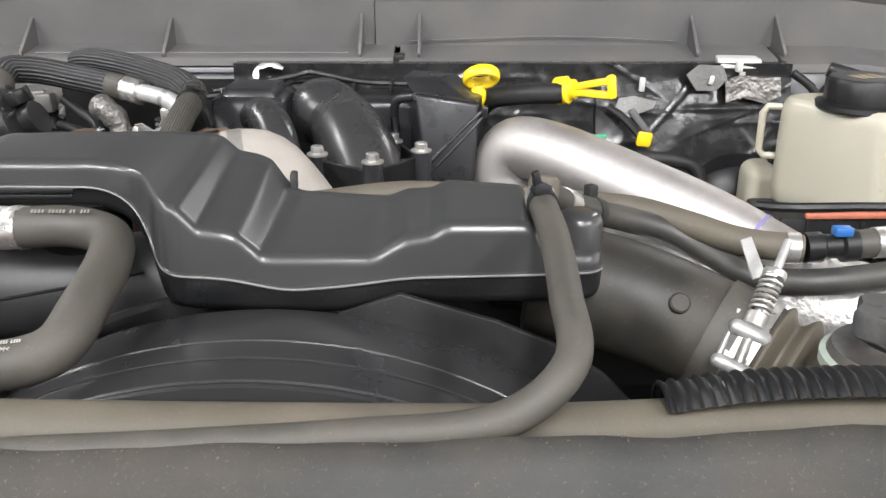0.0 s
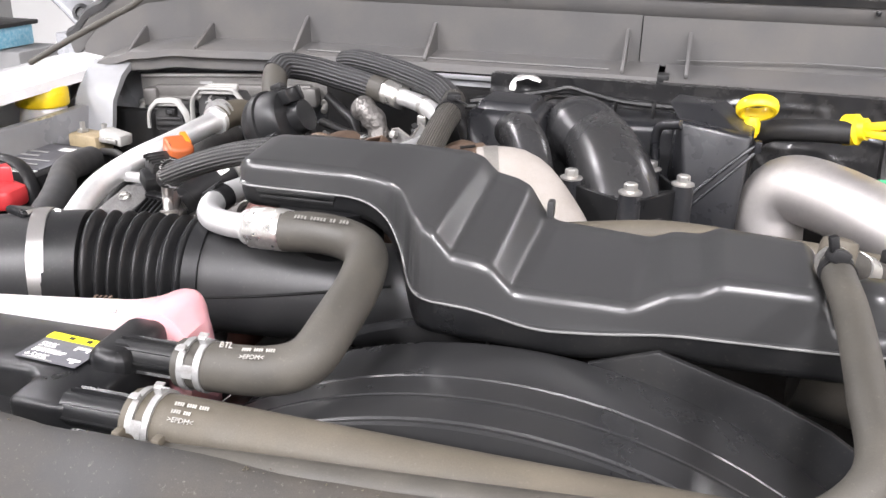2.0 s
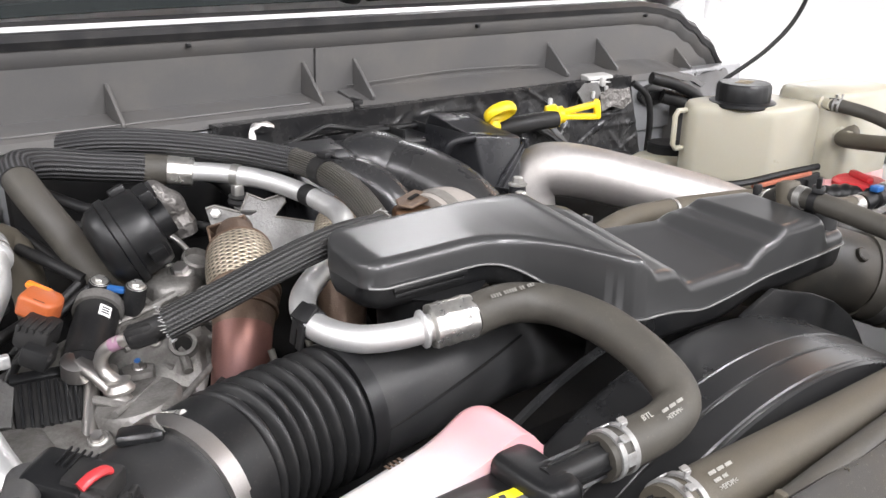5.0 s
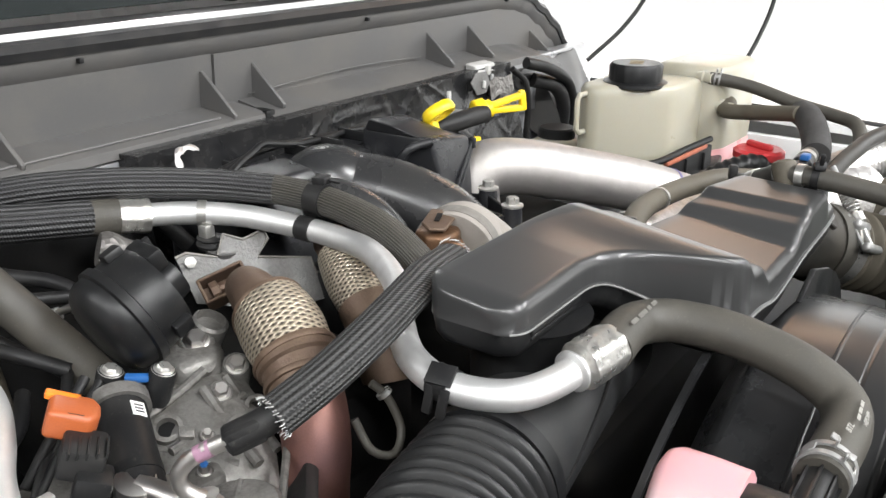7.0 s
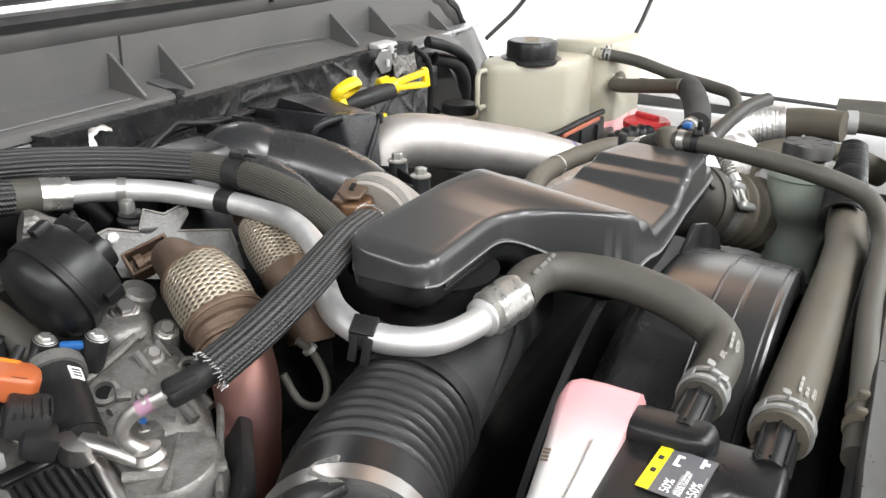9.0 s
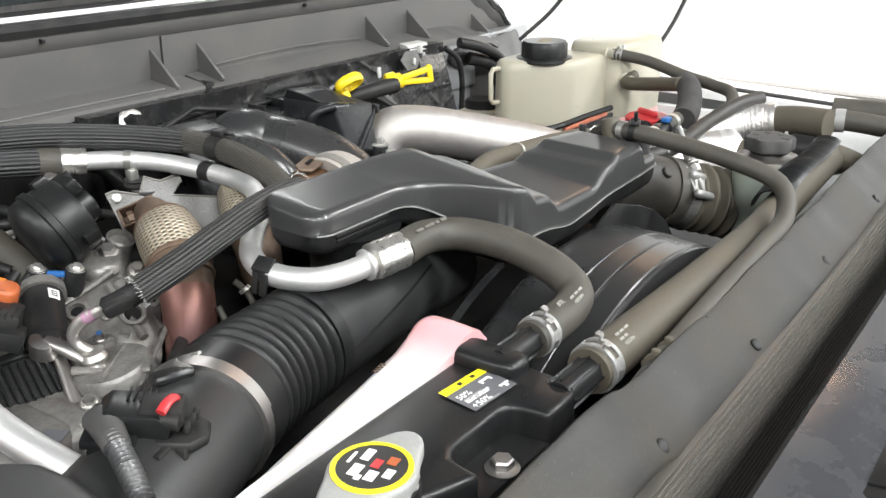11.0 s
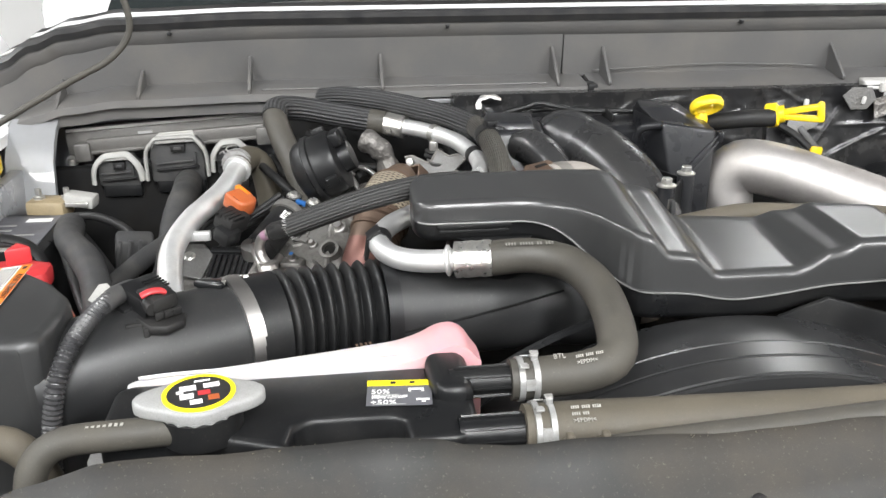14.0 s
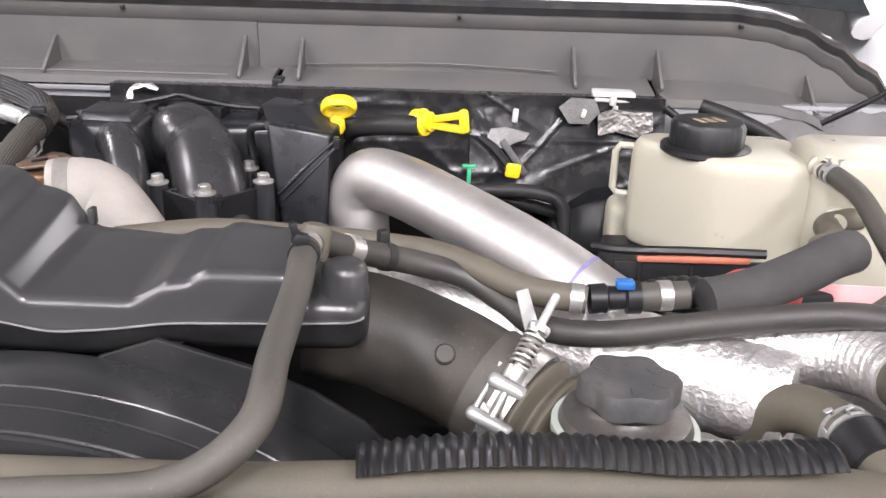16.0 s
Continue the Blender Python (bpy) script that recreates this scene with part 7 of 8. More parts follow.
bolt(boltb, (-0.672, 0.815, 1.218), (0, 0, 1), 0.008, 0.006, ZINC)
small = thing("drain_hose", (-0.47, 0.77, 1.22), "thin grey looped drain hose", "hose")
part("hose", tube_bm([(-0.415, 0.835, 1.262), (-0.408, 0.825, 1.25), (-0.41, 0.81, 1.228), (-0.425, 0.805, 1.215), (-0.44, 0.815, 1.222), (-0.442, 0.83, 1.245)], 0.0034, seg=10), RUBBER, small)
part("clip", tube_bm([(-0.4095, 0.828, 1.2545), (-0.4085, 0.826, 1.2515)], 0.0065, seg=12, smooth_line=False), ZINC, small)

foilline = thing("foil_wrapped_line", (-0.43, 1.11, 1.28), "crumpled dull foil wrapped line behind the actuator", "pipe")
part("foil", tube_bm([(-0.448, 1.122, 1.320), (-0.434, 1.114, 1.314), (-0.420, 1.108, 1.300), (-0.412, 1.104, 1.27)], lambda g, s: 0.0155 + 0.0014 * math.sin(g * 250) + 0.001 * math.sin(g * 113), seg=18, step=0.003), DULLFOIL, foilline)
for pts, r in (([(-0.53, 1.21, 1.31), (-0.50, 1.19, 1.295), (-0.47, 1.16, 1.285), (-0.45, 1.12, 1.262)], 0.007), ([(-0.40, 1.22, 1.325), (-0.37, 1.20, 1.318), (-0.33, 1.19, 1.300), (-0.31, 1.17, 1.27)], 0.009), ([(-0.52, 1.16, 1.285), (-0.46, 1.14, 1.275), (-0.40, 1.13, 1.272), (-0.34, 1.12, 1.25)], 0.006)):
    c = thing("wiring_cable", pts[0], "dull black wiring cable behind the engine", "cable", "wiring cables")
    part("sheath", tube_bm(pts, r, seg=12), MATT, c)
fuelrail = thing("injector_lines", (-0.5, 1.1, 1.26), "thin bright steel injector lines with nuts", "pipe")
for k, pts in enumerate(([(-0.50, 1.13, 1.27), (-0.49, 1.10, 1.285), (-0.47, 1.07, 1.282), (-0.455, 1.04, 1.26)], [(-0.47, 1.14, 1.265), (-0.455, 1.11, 1.282), (-0.435, 1.08, 1.278), (-0.42, 1.05, 1.255)])):
    part("line", tube_bm(pts, 0.0035, seg=10), DULLALU, fuelrail)
    part("nut", lathe_bm([(0.0068, 0), (0.0068, 0.012), (0.004, 0.014)], pts[0], Vector(pts[1]) - Vector(pts[0]), 6), ZINC, fuelrail)

# ---- intake manifold, centre back ----
MOULDED = mat("bluish_black_moulding", (0.014, 0.0145, 0.0165), 0.33, dirt=(0.030, 0.030, 0.030), amount=0.4, scale=16, grain=1500, bump=0.06, specks=0.4, spec=0.45)
man = thing("intake_manifold", (-0.08, 1.06, 1.2), "black plastic intake manifold with a curved runner", "intake manifold")
def tapered_box(top, bottom, bevel=0.008):
    """A moulded box between two four-cornered outlines."""
    bm = bmesh.new()
    loft(bm, [[Vector(p) for p in bottom], [Vector(p) for p in top]])
    bmesh.ops.bevel(bm, geom=bm.edges[:], offset=bevel, segments=3, profile=0.5, affect="EDGES")
    return bm


part("left_box", tapered_box(((-0.290, 1.070, 1.338), (-0.197, 1.064, 1.338), (-0.190, 1.135, 1.344), (-0.282, 1.145, 1.344)), ((-0.272, 1.020, 1.20), (-0.200, 1.015, 1.20), (-0.185, 1.120, 1.20), (-0.275, 1.130, 1.20))), MOULDED, man)
part("left_lid", tapered_box(((-0.276, 1.085, 1.348), (-0.212, 1.080, 1.348), (-0.206, 1.125, 1.352), (-0.268, 1.133, 1.352)), ((-0.282, 1.078, 1.336), (-0.206, 1.072, 1.336), (-0.200, 1.130, 1.340), (-0.274, 1.140, 1.340)), 0.003), MOULDED, man)
part("right_box", tapered_box(((-0.036, 1.050, 1.349), (0.044, 1.044, 1.337), (0.052, 1.118, 1.341), (-0.044, 1.150, 1.352)), ((-0.010, 1.016, 1.19), (0.034, 1.024, 1.19), (0.048, 1.100, 1.19), (-0.045, 1.150, 1.19)), 0.005), MOULDED, man)
part("right_lid", tapered_box(((-0.052, 1.098, 1.3605), (-0.006, 1.096, 1.3610), (0.018, 1.128, 1.360), (-0.040, 1.142, 1.363)), ((-0.036, 1.056, 1.346), (0.038, 1.050, 1.336), (0.046, 1.116, 1.338), (-0.046, 1.146, 1.348)), 0.004), MOULDED, man)
for off in (0.0, 0.0075):
    part("face_flange", tube_bm([(-0.020 + off * 0.7, 1.0290, 1.264 - off), (0.006 + off * 0.7, 1.0345, 1.290 - off), (0.030 + off * 0.5, 1.0400, 1.313 - off), (0.050, 1.0450, 1.330 - off)], 0.0024, seg=8), MOULDED, man)
part("flange_tab", box_bm((0.0505, 1.046, 1.327), (0.008, 0.012, 0.014), 0.002), MOULDED, man)
part("side_flange", tube_bm([(0.051, 1.048, 1.322), (0.050, 1.075, 1.318), (0.052, 1.105, 1.315)], 0.0030, seg=8), MOULDED, man)
part("corner_fold", tube_bm([(-0.033, 1.049, 1.345), (-0.058, 1.068, 1.335), (-0.060, 1.080, 1.300), (-0.052, 1.075, 1.250)], 0.0055, seg=10), MOULDED, man)
part("back_box", prism_bm([(-0.30, 1.11), (0.03, 1.14), (0.03, 1.22), (-0.30, 1.22)], 1.18, 1.325, None, 0.012, 3), MOULDED, man)
part("runner", tube_bm([(-0.168, 1.160, 1.235), (-0.168, 1.146, 1.272), (-0.156, 1.116, 1.3115), (-0.132, 1.092, 1.3030), (-0.113, 1.049, 1.2960), (-0.0935, 1.000, 1.2760), (-0.076, 0.956, 1.2360), (-0.07, 0.94, 1.20)], 0.0440, seg=40), RUNNERPL, man, "smooth dusty black curved runner")
part("runner", tube_bm([(-0.245, 1.10, 1.29), (-0.225, 1.062, 1.318), (-0.205, 1.028, 1.312), (-0.190, 0.998, 1.285), (-0.18, 0.985, 1.24)], 0.024, seg=28), RUNNERPL, man, "smooth dusty black curved runner")
for pts in ([(-0.30, 1.13, 1.336), (-0.24, 1.165, 1.342), (-0.20, 1.18, 1.348), (-0.18, 1.185, 1.352), (-0.15, 1.185, 1.346), (-0.10, 1.195, 1.336), (0.0, 1.20, 1.332), (0.06, 1.19, 1.328)], [(-0.30, 1.17, 1.332), (-0.18, 1.20, 1.338), (-0.08, 1.21, 1.334), (0.07, 1.205, 1.322)], [(-0.30, 1.10, 1.335), (-0.22, 1.13, 1.338), (-0.20, 1.15, 1.345)]):
    part("edge_rib", tube_bm(pts, 0.0042, seg=8), BLACK, man)
for x in (-0.26, -0.22, -0.12, -0.07, -0.02):
    part("cross_rib", box_bm((x, 1.185, 1.330), (0.004, 0.05, 0.016), 0.001), BLACK, man)
for (x0, y0), (x1, y1), z0, z1 in (((-0.142, 0.955), (-0.075, 0.906), 1.215, 1.292), ((-0.075, 0.906), (-0.026, 0.975), 1.215, 1.292), ((-0.142, 0.955), (-0.10, 0.985), 1.23, 1.288), ((-0.026, 0.975), (-0.05, 1.03), 1.23, 1.29), ((-0.075, 0.92), (-0.06, 1.0), 1.25, 1.288), ((-0.10, 0.94), (-0.03, 0.99), 1.25, 1.286)):
    mid, d = Vector(((x0 + x1) / 2, (y0 + y1) / 2, (z0 + z1) / 2)), Vector((x1 - x0, y1 - y0, 0))
    part("web", box_bm(mid, (d.length, 0.004, z1 - z0), 0.001, Matrix.Rotation(math.atan2(d.y, d.x), 4, "Z"), 1), BLACK, man)
for at in ((-0.142, 0.956, 1.296), (-0.076, 0.909, 1.300), (-0.025, 0.972, 1.296), (-0.062, 1.065, 1.284)):
    part("boss", lathe_bm([(0.0125, -0.10), (0.0112, -0.006), (0.0105, 0.0), (0.008, 0.0015)], at, (0, 0, 1), 22), MOULDED, man)
    head = part("bolt", lathe_bm([(0.0122, 0), (0.0122, 0.0018), (0.0085, 0.0032), (0.006, 0.0034)], (at[0], at[1], at[2] + 0.001), (0, 0, 1), 20), ZINC, man)
    part("hex_head", lathe_bm([(0.0072, 0), (0.0072, 0.0066), (0.0062, 0.0077), (0, 0.0077)], (at[0], at[1], at[2] + 0.0040), (0, 0, 1), 6), ZINC, head)
part("side_box", prism_bm([(-0.285, 0.99), (-0.20, 0.955), (-0.165, 0.965), (-0.16, 1.02), (-0.28, 1.03)], 1.19, 1.275, None, 0.012, 3), BLACK, man)
hous = thing("turbo_inlet_housing", (-0.17, 0.86, 1.2), "sand-coloured cast turbo inlet elbow", "turbo housing")
part("elbow", tube_bm([(-0.226, 0.886, 1.2975), (-0.209, 0.890, 1.2990), (-0.190, 0.8975, 1.2935), (-0.165, 0.887, 1.2700), (-0.1435, 0.876, 1.2400), (-0.1325, 0.867, 1.1995), (-0.13, 0.86, 1.15)], 0.0425, seg=36), GREYHOUSING, hous)
part("clamp_band", tube_bm([(-0.222, 0.887, 1.2980), (-0.208, 0.8905, 1.2990)], 0.0433, seg=40, smooth_line=False), GREYCAST, hous, "grey cast band")
fit_m = Matrix.Translation((-0.243, 0.893, 1.318)) @ rot(0, 0, 22)
body = part("brown_fitting", prism_bm([(-0.022, -0.014), (-0.006, -0.022), (0.016, -0.020), (0.022, -0.004), (0.020, 0.018), (-0.010, 0.020), (-0.024, 0.006)], -0.030, 0.010, fit_m, 0.005, 3), BRASS, hous, "rusty brown cast fitting")
part("top_tab", prism_bm([(-0.018, -0.010), (0.012, -0.014), (0.024, -0.006), (0.020, 0.012), (-0.012, 0.014), (-0.022, 0.004)], 0.016, 0.0195, fit_m @ rot(6, -6, 0), 0.001, 1), RUST, body)
part("tab_slot", box_bm(fit_m @ Vector((0.0, -0.001, 0.0206)), (0.016, 0.005, 0.0012), 0.0003, rot(6, -6, 22)), DEEP, body, "dark slot")
part("nut", lathe_bm([(0.0098, -0.004), (0.0098, 0.004), (0.0075, 0.005), (0.0075, 0.009), (0, 0.010)], fit_m @ Vector((-0.012, -0.020, -0.008)), (-0.62, -0.72, 0.3), 6), BRASS, body)
part("ear", lathe_bm([(0.0105, -0.010), (0.0105, 0.006), (0.008, 0.008), (0, 0.008)], fit_m @ Vector((0.016, -0.018, -0.006)), (-0.3, -0.85, 0.4), 18), BRASS, body)
foiltab = thing("foil_strip", (-0.24, 1.25, 1.345), "crumpled strip of silver foil", "foil strip")
part("strip", tube_bm([(-0.264, 1.23, 1.335), (-0.263, 1.235, 1.347), (-0.256, 1.24, 1.351), (-0.243, 1.242, 1.353), (-0.232, 1.242, 1.350), (-0.227, 1.242, 1.347)], lambda g, s: 0.0040 + 0.0012 * math.sin(g * 330), seg=10, flat=0.3, step=0.004), FOIL, foiltab)

# ---- firewall insulation, dipsticks ----
ins = thing("firewall_insulation", (0.15, 1.27, 1.25), "crinkled black and silver foil insulation on the firewall", "insulation")
rng = random.Random(5)
xs, zs = np.linspace(-0.30, 0.50, 401), np.linspace(1.352, 1.190, 64)
gx, gz = np.meshgrid(xs, zs, indexing="ij")
depth = 1.256 - np.where(gx > 0.22, 0.045, 0.02) * np.clip((1.335 - gz) / 0.145, 0, 1) + 0.003 * np.sin(gx * 21 + gz * 9)
for k in range(74):
    cx, cz, a = rng.uniform(-0.3, 0.5), rng.uniform(1.20, 1.345), math.radians(rng.choice((rng.uniform(-8, 12), rng.uniform(15, 60), rng.uniform(-70, -30))))
    u, v = (gx - cx) * math.cos(a) + (gz - cz) * math.sin(a), (gz - cz) * math.cos(a) - (gx - cx) * math.sin(a)
    depth -= rng.uniform(0.0006, 0.0024) * np.exp(-(v / rng.uniform(0.0028, 0.008)) ** 2 - (u / rng.uniform(0.02, 0.075)) ** 4)
secs = [[Vector((x, float(y), float(z))) for y, z in zip(row, zs)] + [Vector((x, 1.298, 1.19)), Vector((x, 1.298, 1.350))] for x, row in zip(xs, depth)]
part("sheet", loft(bmesh.new(), secs), BLACKFOIL, ins, sharp=70)
pad = part("white_pad", tapered_box(((0.392, 1.262, 1.358), (0.460, 1.262, 1.357), (0.456, 1.285, 1.360), (0.396, 1.285, 1.361)), ((0.398, 1.256, 1.344), (0.456, 1.256, 1.343), (0.456, 1.285, 1.343), (0.398, 1.285, 1.344)), 0.004), LABELPALE, ins, "white folded pad")
part("notch", box_bm((0.424, 1.255, 1.348), (0.010, 0.010, 0.016), 0.003), LABELPALE, pad)
part("stalk", box_bm((0.426, 1.246, 1.322), (0.008, 0.004, 0.040), 0.0015, rot(-6, 4, 0)), GREYPLASTIC, ins)
peg = part("peg", box_bm((0.2835, 1.240, 1.3250), (0.0085, 0.005, 0.020), 0.002, rot(-6, 4, 0)), LABELPALE, ins, "white peg")
part("tape_patch", prism_bm([(-0.030, 0.002), (-0.014, 0.018), (0.020, 0.020), (0.030, 0.002), (0.016, -0.016), (-0.012, -0.019)], -0.001, 0.001, Matrix.Translation((0.374, 1.238, 1.334)) @ rot(82, 6, 0), 0.0004, 1), EMBOSSED, ins, "grey tape patch")
part("peg", box_bm((0.380, 1.234, 1.332), (0.007, 0.005, 0.013), 0.002, rot(-6, 14, 0)), LABELPALE, ins, "white peg")
part("flap", prism_bm([(-0.028, -0.014), (-0.020, 0.008), (0.0, 0.012), (0.036, 0.006), (0.030, -0.004), (0.012, -0.012), (0.004, -0.018), (-0.016, -0.020)], -0.0012, 0.0012, Matrix.Translation((0.268, 1.222, 1.300)) @ rot(70, 4, 4), 0.0004, 1), EMBOSSED, ins, "dull silver flap")
part("silver_patch", prism_bm([(-0.040, 0.012), (-0.018, 0.020), (0.014, 0.017), (0.038, 0.020), (0.042, -0.006), (0.020, -0.018), (-0.012, -0.012), (-0.036, -0.020)], -0.001, 0.001, Matrix.Translation((0.440, 1.236, 1.318)) @ rot(80, 3, 0), 0.0004, 1), DULLFOIL, ins, "crinkled silver film patch")
part("strap", box_bm((0.282, 1.206, 1.272), (0.010, 0.004, 0.060), 0.0015, rot(-20, -38, 0)), PLUGGREY, ins, "dark grey strap")
plate = thing("firewall_grommet", (0.6, 1.29, 1.3), "oval black grommet in a pale grey firewall plate", "grommet")
part("plate", box_bm((0.62, 1.294, 1.285), (0.22, 0.012, 0.10), 0.004), PAINT, plate)
part("oval", prism_bm([(0.6 + 0.043 * math.cos(a), 1.305 + 0.021 * math.sin(a)) for a in [2 * math.pi * i / 28 for i in range(28)]], 1.276, 1.290, m_xz, 0.003, 2), SEAL, plate)
part("oval_core", prism_bm([(0.6 + 0.026 * math.cos(a), 1.305 + 0.011 * math.sin(a)) for a in [2 * math.pi * i / 20 for i in range(20)]], 1.270, 1.280, m_xz, 0.002, 2), MATT, plate)

for pts, r in (([(0.55, 1.25, 1.345), (0.60, 1.23, 1.33), (0.66, 1.22, 1.30), (0.70, 1.225, 1.25), (0.71, 1.23, 1.19)], 0.011), ([(0.60, 1.262, 1.305), (0.64, 1.235, 1.29), (0.67, 1.23, 1.25), (0.675, 1.235, 1.19)], 0.014), ([(0.50, 1.25, 1.34), (0.53, 1.24, 1.315), (0.545, 1.24, 1.27), (0.55, 1.245, 1.2)], 0.006)):
    c = thing("wiring_cable", pts[0], "black cable beside the firewall grommet", "cable", "wiring cables")
    part("sheath", tube_bm(pts, r, seg=12), MATT, c)

d1 = thing("oil_dipstick", (0.05, 1.1, 1.33), "yellow ring-handled oil dipstick", "dipstick")
rv = Vector((0.2, -0.72, 0.66)).normalized()
ring = [Vector((0.048, 1.096, 1.361)) + Vector((0.0185 * math.cos(a), 0, 0)) + rv * (0.0165 * math.sin(a)) for a in [2 * math.pi * i / 28 for i in range(29)]]
part("ring", tube_bm(ring, 0.0048, seg=10, flat=1.7), YELLOW, d1)
part("stem", lathe_bm([(0.009, 0), (0.011, 0.006), (0.010, 0.016), (0.006, 0.024)], (0.044, 1.106, 1.326), (0.05, -0.15, 1), 18), YELLOW, d1)
part("tube", tube_bm([(0.044, 1.106, 1.328), (0.043, 1.118, 1.30), (0.04, 1.14, 1.22)], 0.008, seg=14), MATT, d1)
d2 = thing("transmission_dipstick", (0.18, 1.09, 1.33), "yellow handled transmission dipstick in a black tube", "dipstick")
part("collar", lathe_bm([(0.0155, -0.012), (0.0175, -0.010), (0.0175, 0.004), (0.0125, 0.007), (0.0125, 0.014)], (0.154, 1.096, 1.344), (0.8, -0.5, 0.2), 22), YELLOW, d2)
for dz, pitch in ((0.0055, -15), (-0.0065, -1)):
    part("handle_bar", box_bm((0.184, 1.0765, 1.350 + dz), (0.056, 0.013, 0.0088), 0.003, Matrix.Rotation(math.radians(-35), 4, "Z") @ rot(0, pitch, 0)), YELLOW, d2)
part("handle_end", box_bm((0.206, 1.061, 1.3545), (0.010, 0.013, 0.030), 0.004, Matrix.Rotation(math.radians(-35), 4, "Z") @ rot(0, -8, 0)), YELLOW, d2)
part("tube", tube_bm([(0.150, 1.088, 1.342), (0.10, 1.10, 1.338), (0.06, 1.125, 1.325), (0.045, 1.15, 1.29), (0.04, 1.17, 1.2)], 0.013, seg=18), MATT, d2)
y2 = thing("yellow_tab", (0.28, 1.186, 1.259), "small yellow tab on a black cable", "tab")
part("tab", box_bm((0.280, 1.184, 1.259), (0.021, 0.007, 0.021), 0.004, rot(0, 8, 0)), YELLOW, y2)
part("stalk", tube_bm([(0.276, 1.190, 1.262), (0.255, 1.210, 1.283), (0.235, 1.225, 1.296)], 0.006, seg=8), MATT, y2)
gt = thing("green_tab", (0.219, 1.194, 1.251), "small green plastic tab among the black cables", "tab")
part("stem", box_bm((0.219, 1.194, 1.247), (0.006, 0.005, 0.026), 0.001), GREEN, gt)
part("head", box_bm((0.219, 1.194, 1.261), (0.020, 0.006, 0.005), 0.0015), GREEN, gt)
for pts, r in (([(0.17, 1.15, 1.232), (0.24, 1.15, 1.240), (0.31, 1.145, 1.240), (0.345, 1.14, 1.225), (0.352, 1.13, 1.17)], 0.010), ([(0.09, 1.12, 1.26), (0.16, 1.16, 1.238), (0.26, 1.17, 1.222), (0.36, 1.17, 1.20)], 0.009)):
    c = thing("wiring_cable", pts[0], "black cable below the firewall insulation", "cable", "wiring cables")
    part("sheath", tube_bm(pts, r, seg=12), MATT, c)
boost = thing("brake_booster", (0.42, 1.2, 1.2), "round black brake booster below the cream bottle", "brake booster")
part("drum", lathe_bm([(0.06, 0), (0.10, 0.01), (0.118, 0.03), (0.12, 0.06), (0.122, 0.065), (0.122, 0.075), (0.11, 0.085)], (0.43, 1.17, 1.10), (0.0, 1, 0.1), 48), BLACK, boost)
part("rear_drum", lathe_bm([(0.11, 0), (0.115, 0.06), (0.08, 0.09)], (0.43, 1.235, 1.11), (0.0, 1, 0.1), 48), BLACK, boost)
mast = thing("brake_fluid_reservoir", (0.46, 1.1, 1.2), "low cream brake fluid reservoir with a ridged black cap", "reservoir")
part("tank", prism_bm([(0.405, 1.105), (0.52, 1.09), (0.55, 1.15), (0.52, 1.185), (0.41, 1.175)], 1.16, 1.238, None, 0.018, 4), CREAM, mast)
part("cap", lathe_bm([(0.032, 0), (0.032, 0.016), (0.029, 0.019), (0, 0.019)], (0.472, 1.14, 1.236), (0, 0, 1), 36, lobes=18, depth=0.02), BLACK, mast, "ridged black screw cap")

# ---- charge pipe ----
charge = thing("charge_pipe", (0.2, 0.95, 1.2), "large satin aluminium charge pipe", "pipe")
CP = [(0.0790, 1.056, 1.17), (0.0765, 1.058, 1.2202), (0.0765, 1.0605, 1.255), (0.0920, 1.0525, 1.2800), (0.1334, 1.0252, 1.2795), (0.1995, 0.9820, 1.2615), (0.2916, 0.9158, 1.2324), (0.3679, 0.8578, 1.1995)]
part("pipe", tube_bm(CP, lambda g, s: 0.0385 - 0.001 * max(0, s - 0.8) * 5, seg=44), CHARGEALU, charge)
part("purple_line", tube_bm([(0.333, 0.8845, 1.2154), (0.336, 0.8822, 1.2140)], 0.0386, seg=44, smooth_line=False), mat("purple_marker", (0.17, 0.15, 0.30), 0.5, amount=0.3), charge, "purple marker line")
boot = thing("foil_wrapped_duct", (0.33, 0.72, 1.2), "duct wrapped in bright crinkled foil", "duct")
part("sleeve", tube_bm([(0.06, 0.825, 1.225), (0.14, 0.800, 1.226), (0.20, 0.775, 1.226), (0.27, 0.75, 1.222), (0.34, 0.72, 1.218), (0.42, 0.68, 1.218), (0.48, 0.64, 1.220)], lambda g, s: 0.046 + 0.0006 * math.sin(g * 310), seg=36, step=0.004), FOIL, boot)
duct2 = thing("foil_elbow", (0.47, 0.62, 1.25), "silver foil wrapped elbow with a rubber hose end", "duct")
part("sleeve", tube_bm([(0.42, 0.70, 1.24), (0.47, 0.675, 1.252), (0.514, 0.645, 1.262), (0.532, 0.61, 1.270), (0.535, 0.585, 1.274)], lambda g, s: 0.0285 + 0.0006 * math.sin(g * 700), seg=28, step=0.003), FOIL, duct2, "bright foil wrap")
part("hose_end", tube_bm([(0.535, 0.59, 1.273), (0.530, 0.55, 1.279), (0.52, 0.50, 1.282)], 0.024, seg=28), TANRUB, duct2, "dusty rubber hose end")
bt = thing("bottle_tray", (0.48, 0.95, 1.22), "black tray with an orange-red rail under the cream bottle", "tray")
part("tray", prism_bm([(0.37, 0.985), (0.395, 0.915), (0.56, 0.880), (0.66, 0.90), (0.66, 1.06), (0.39, 1.07)], 1.175, 1.2115, None, 0.006, 2), BLACK, bt)
part("front_wall", box_bm((0.462, 0.9055, 1.215), (0.17, 0.008, 0.05), 0.002, rot(0, -4, -10)), BLACK, bt)
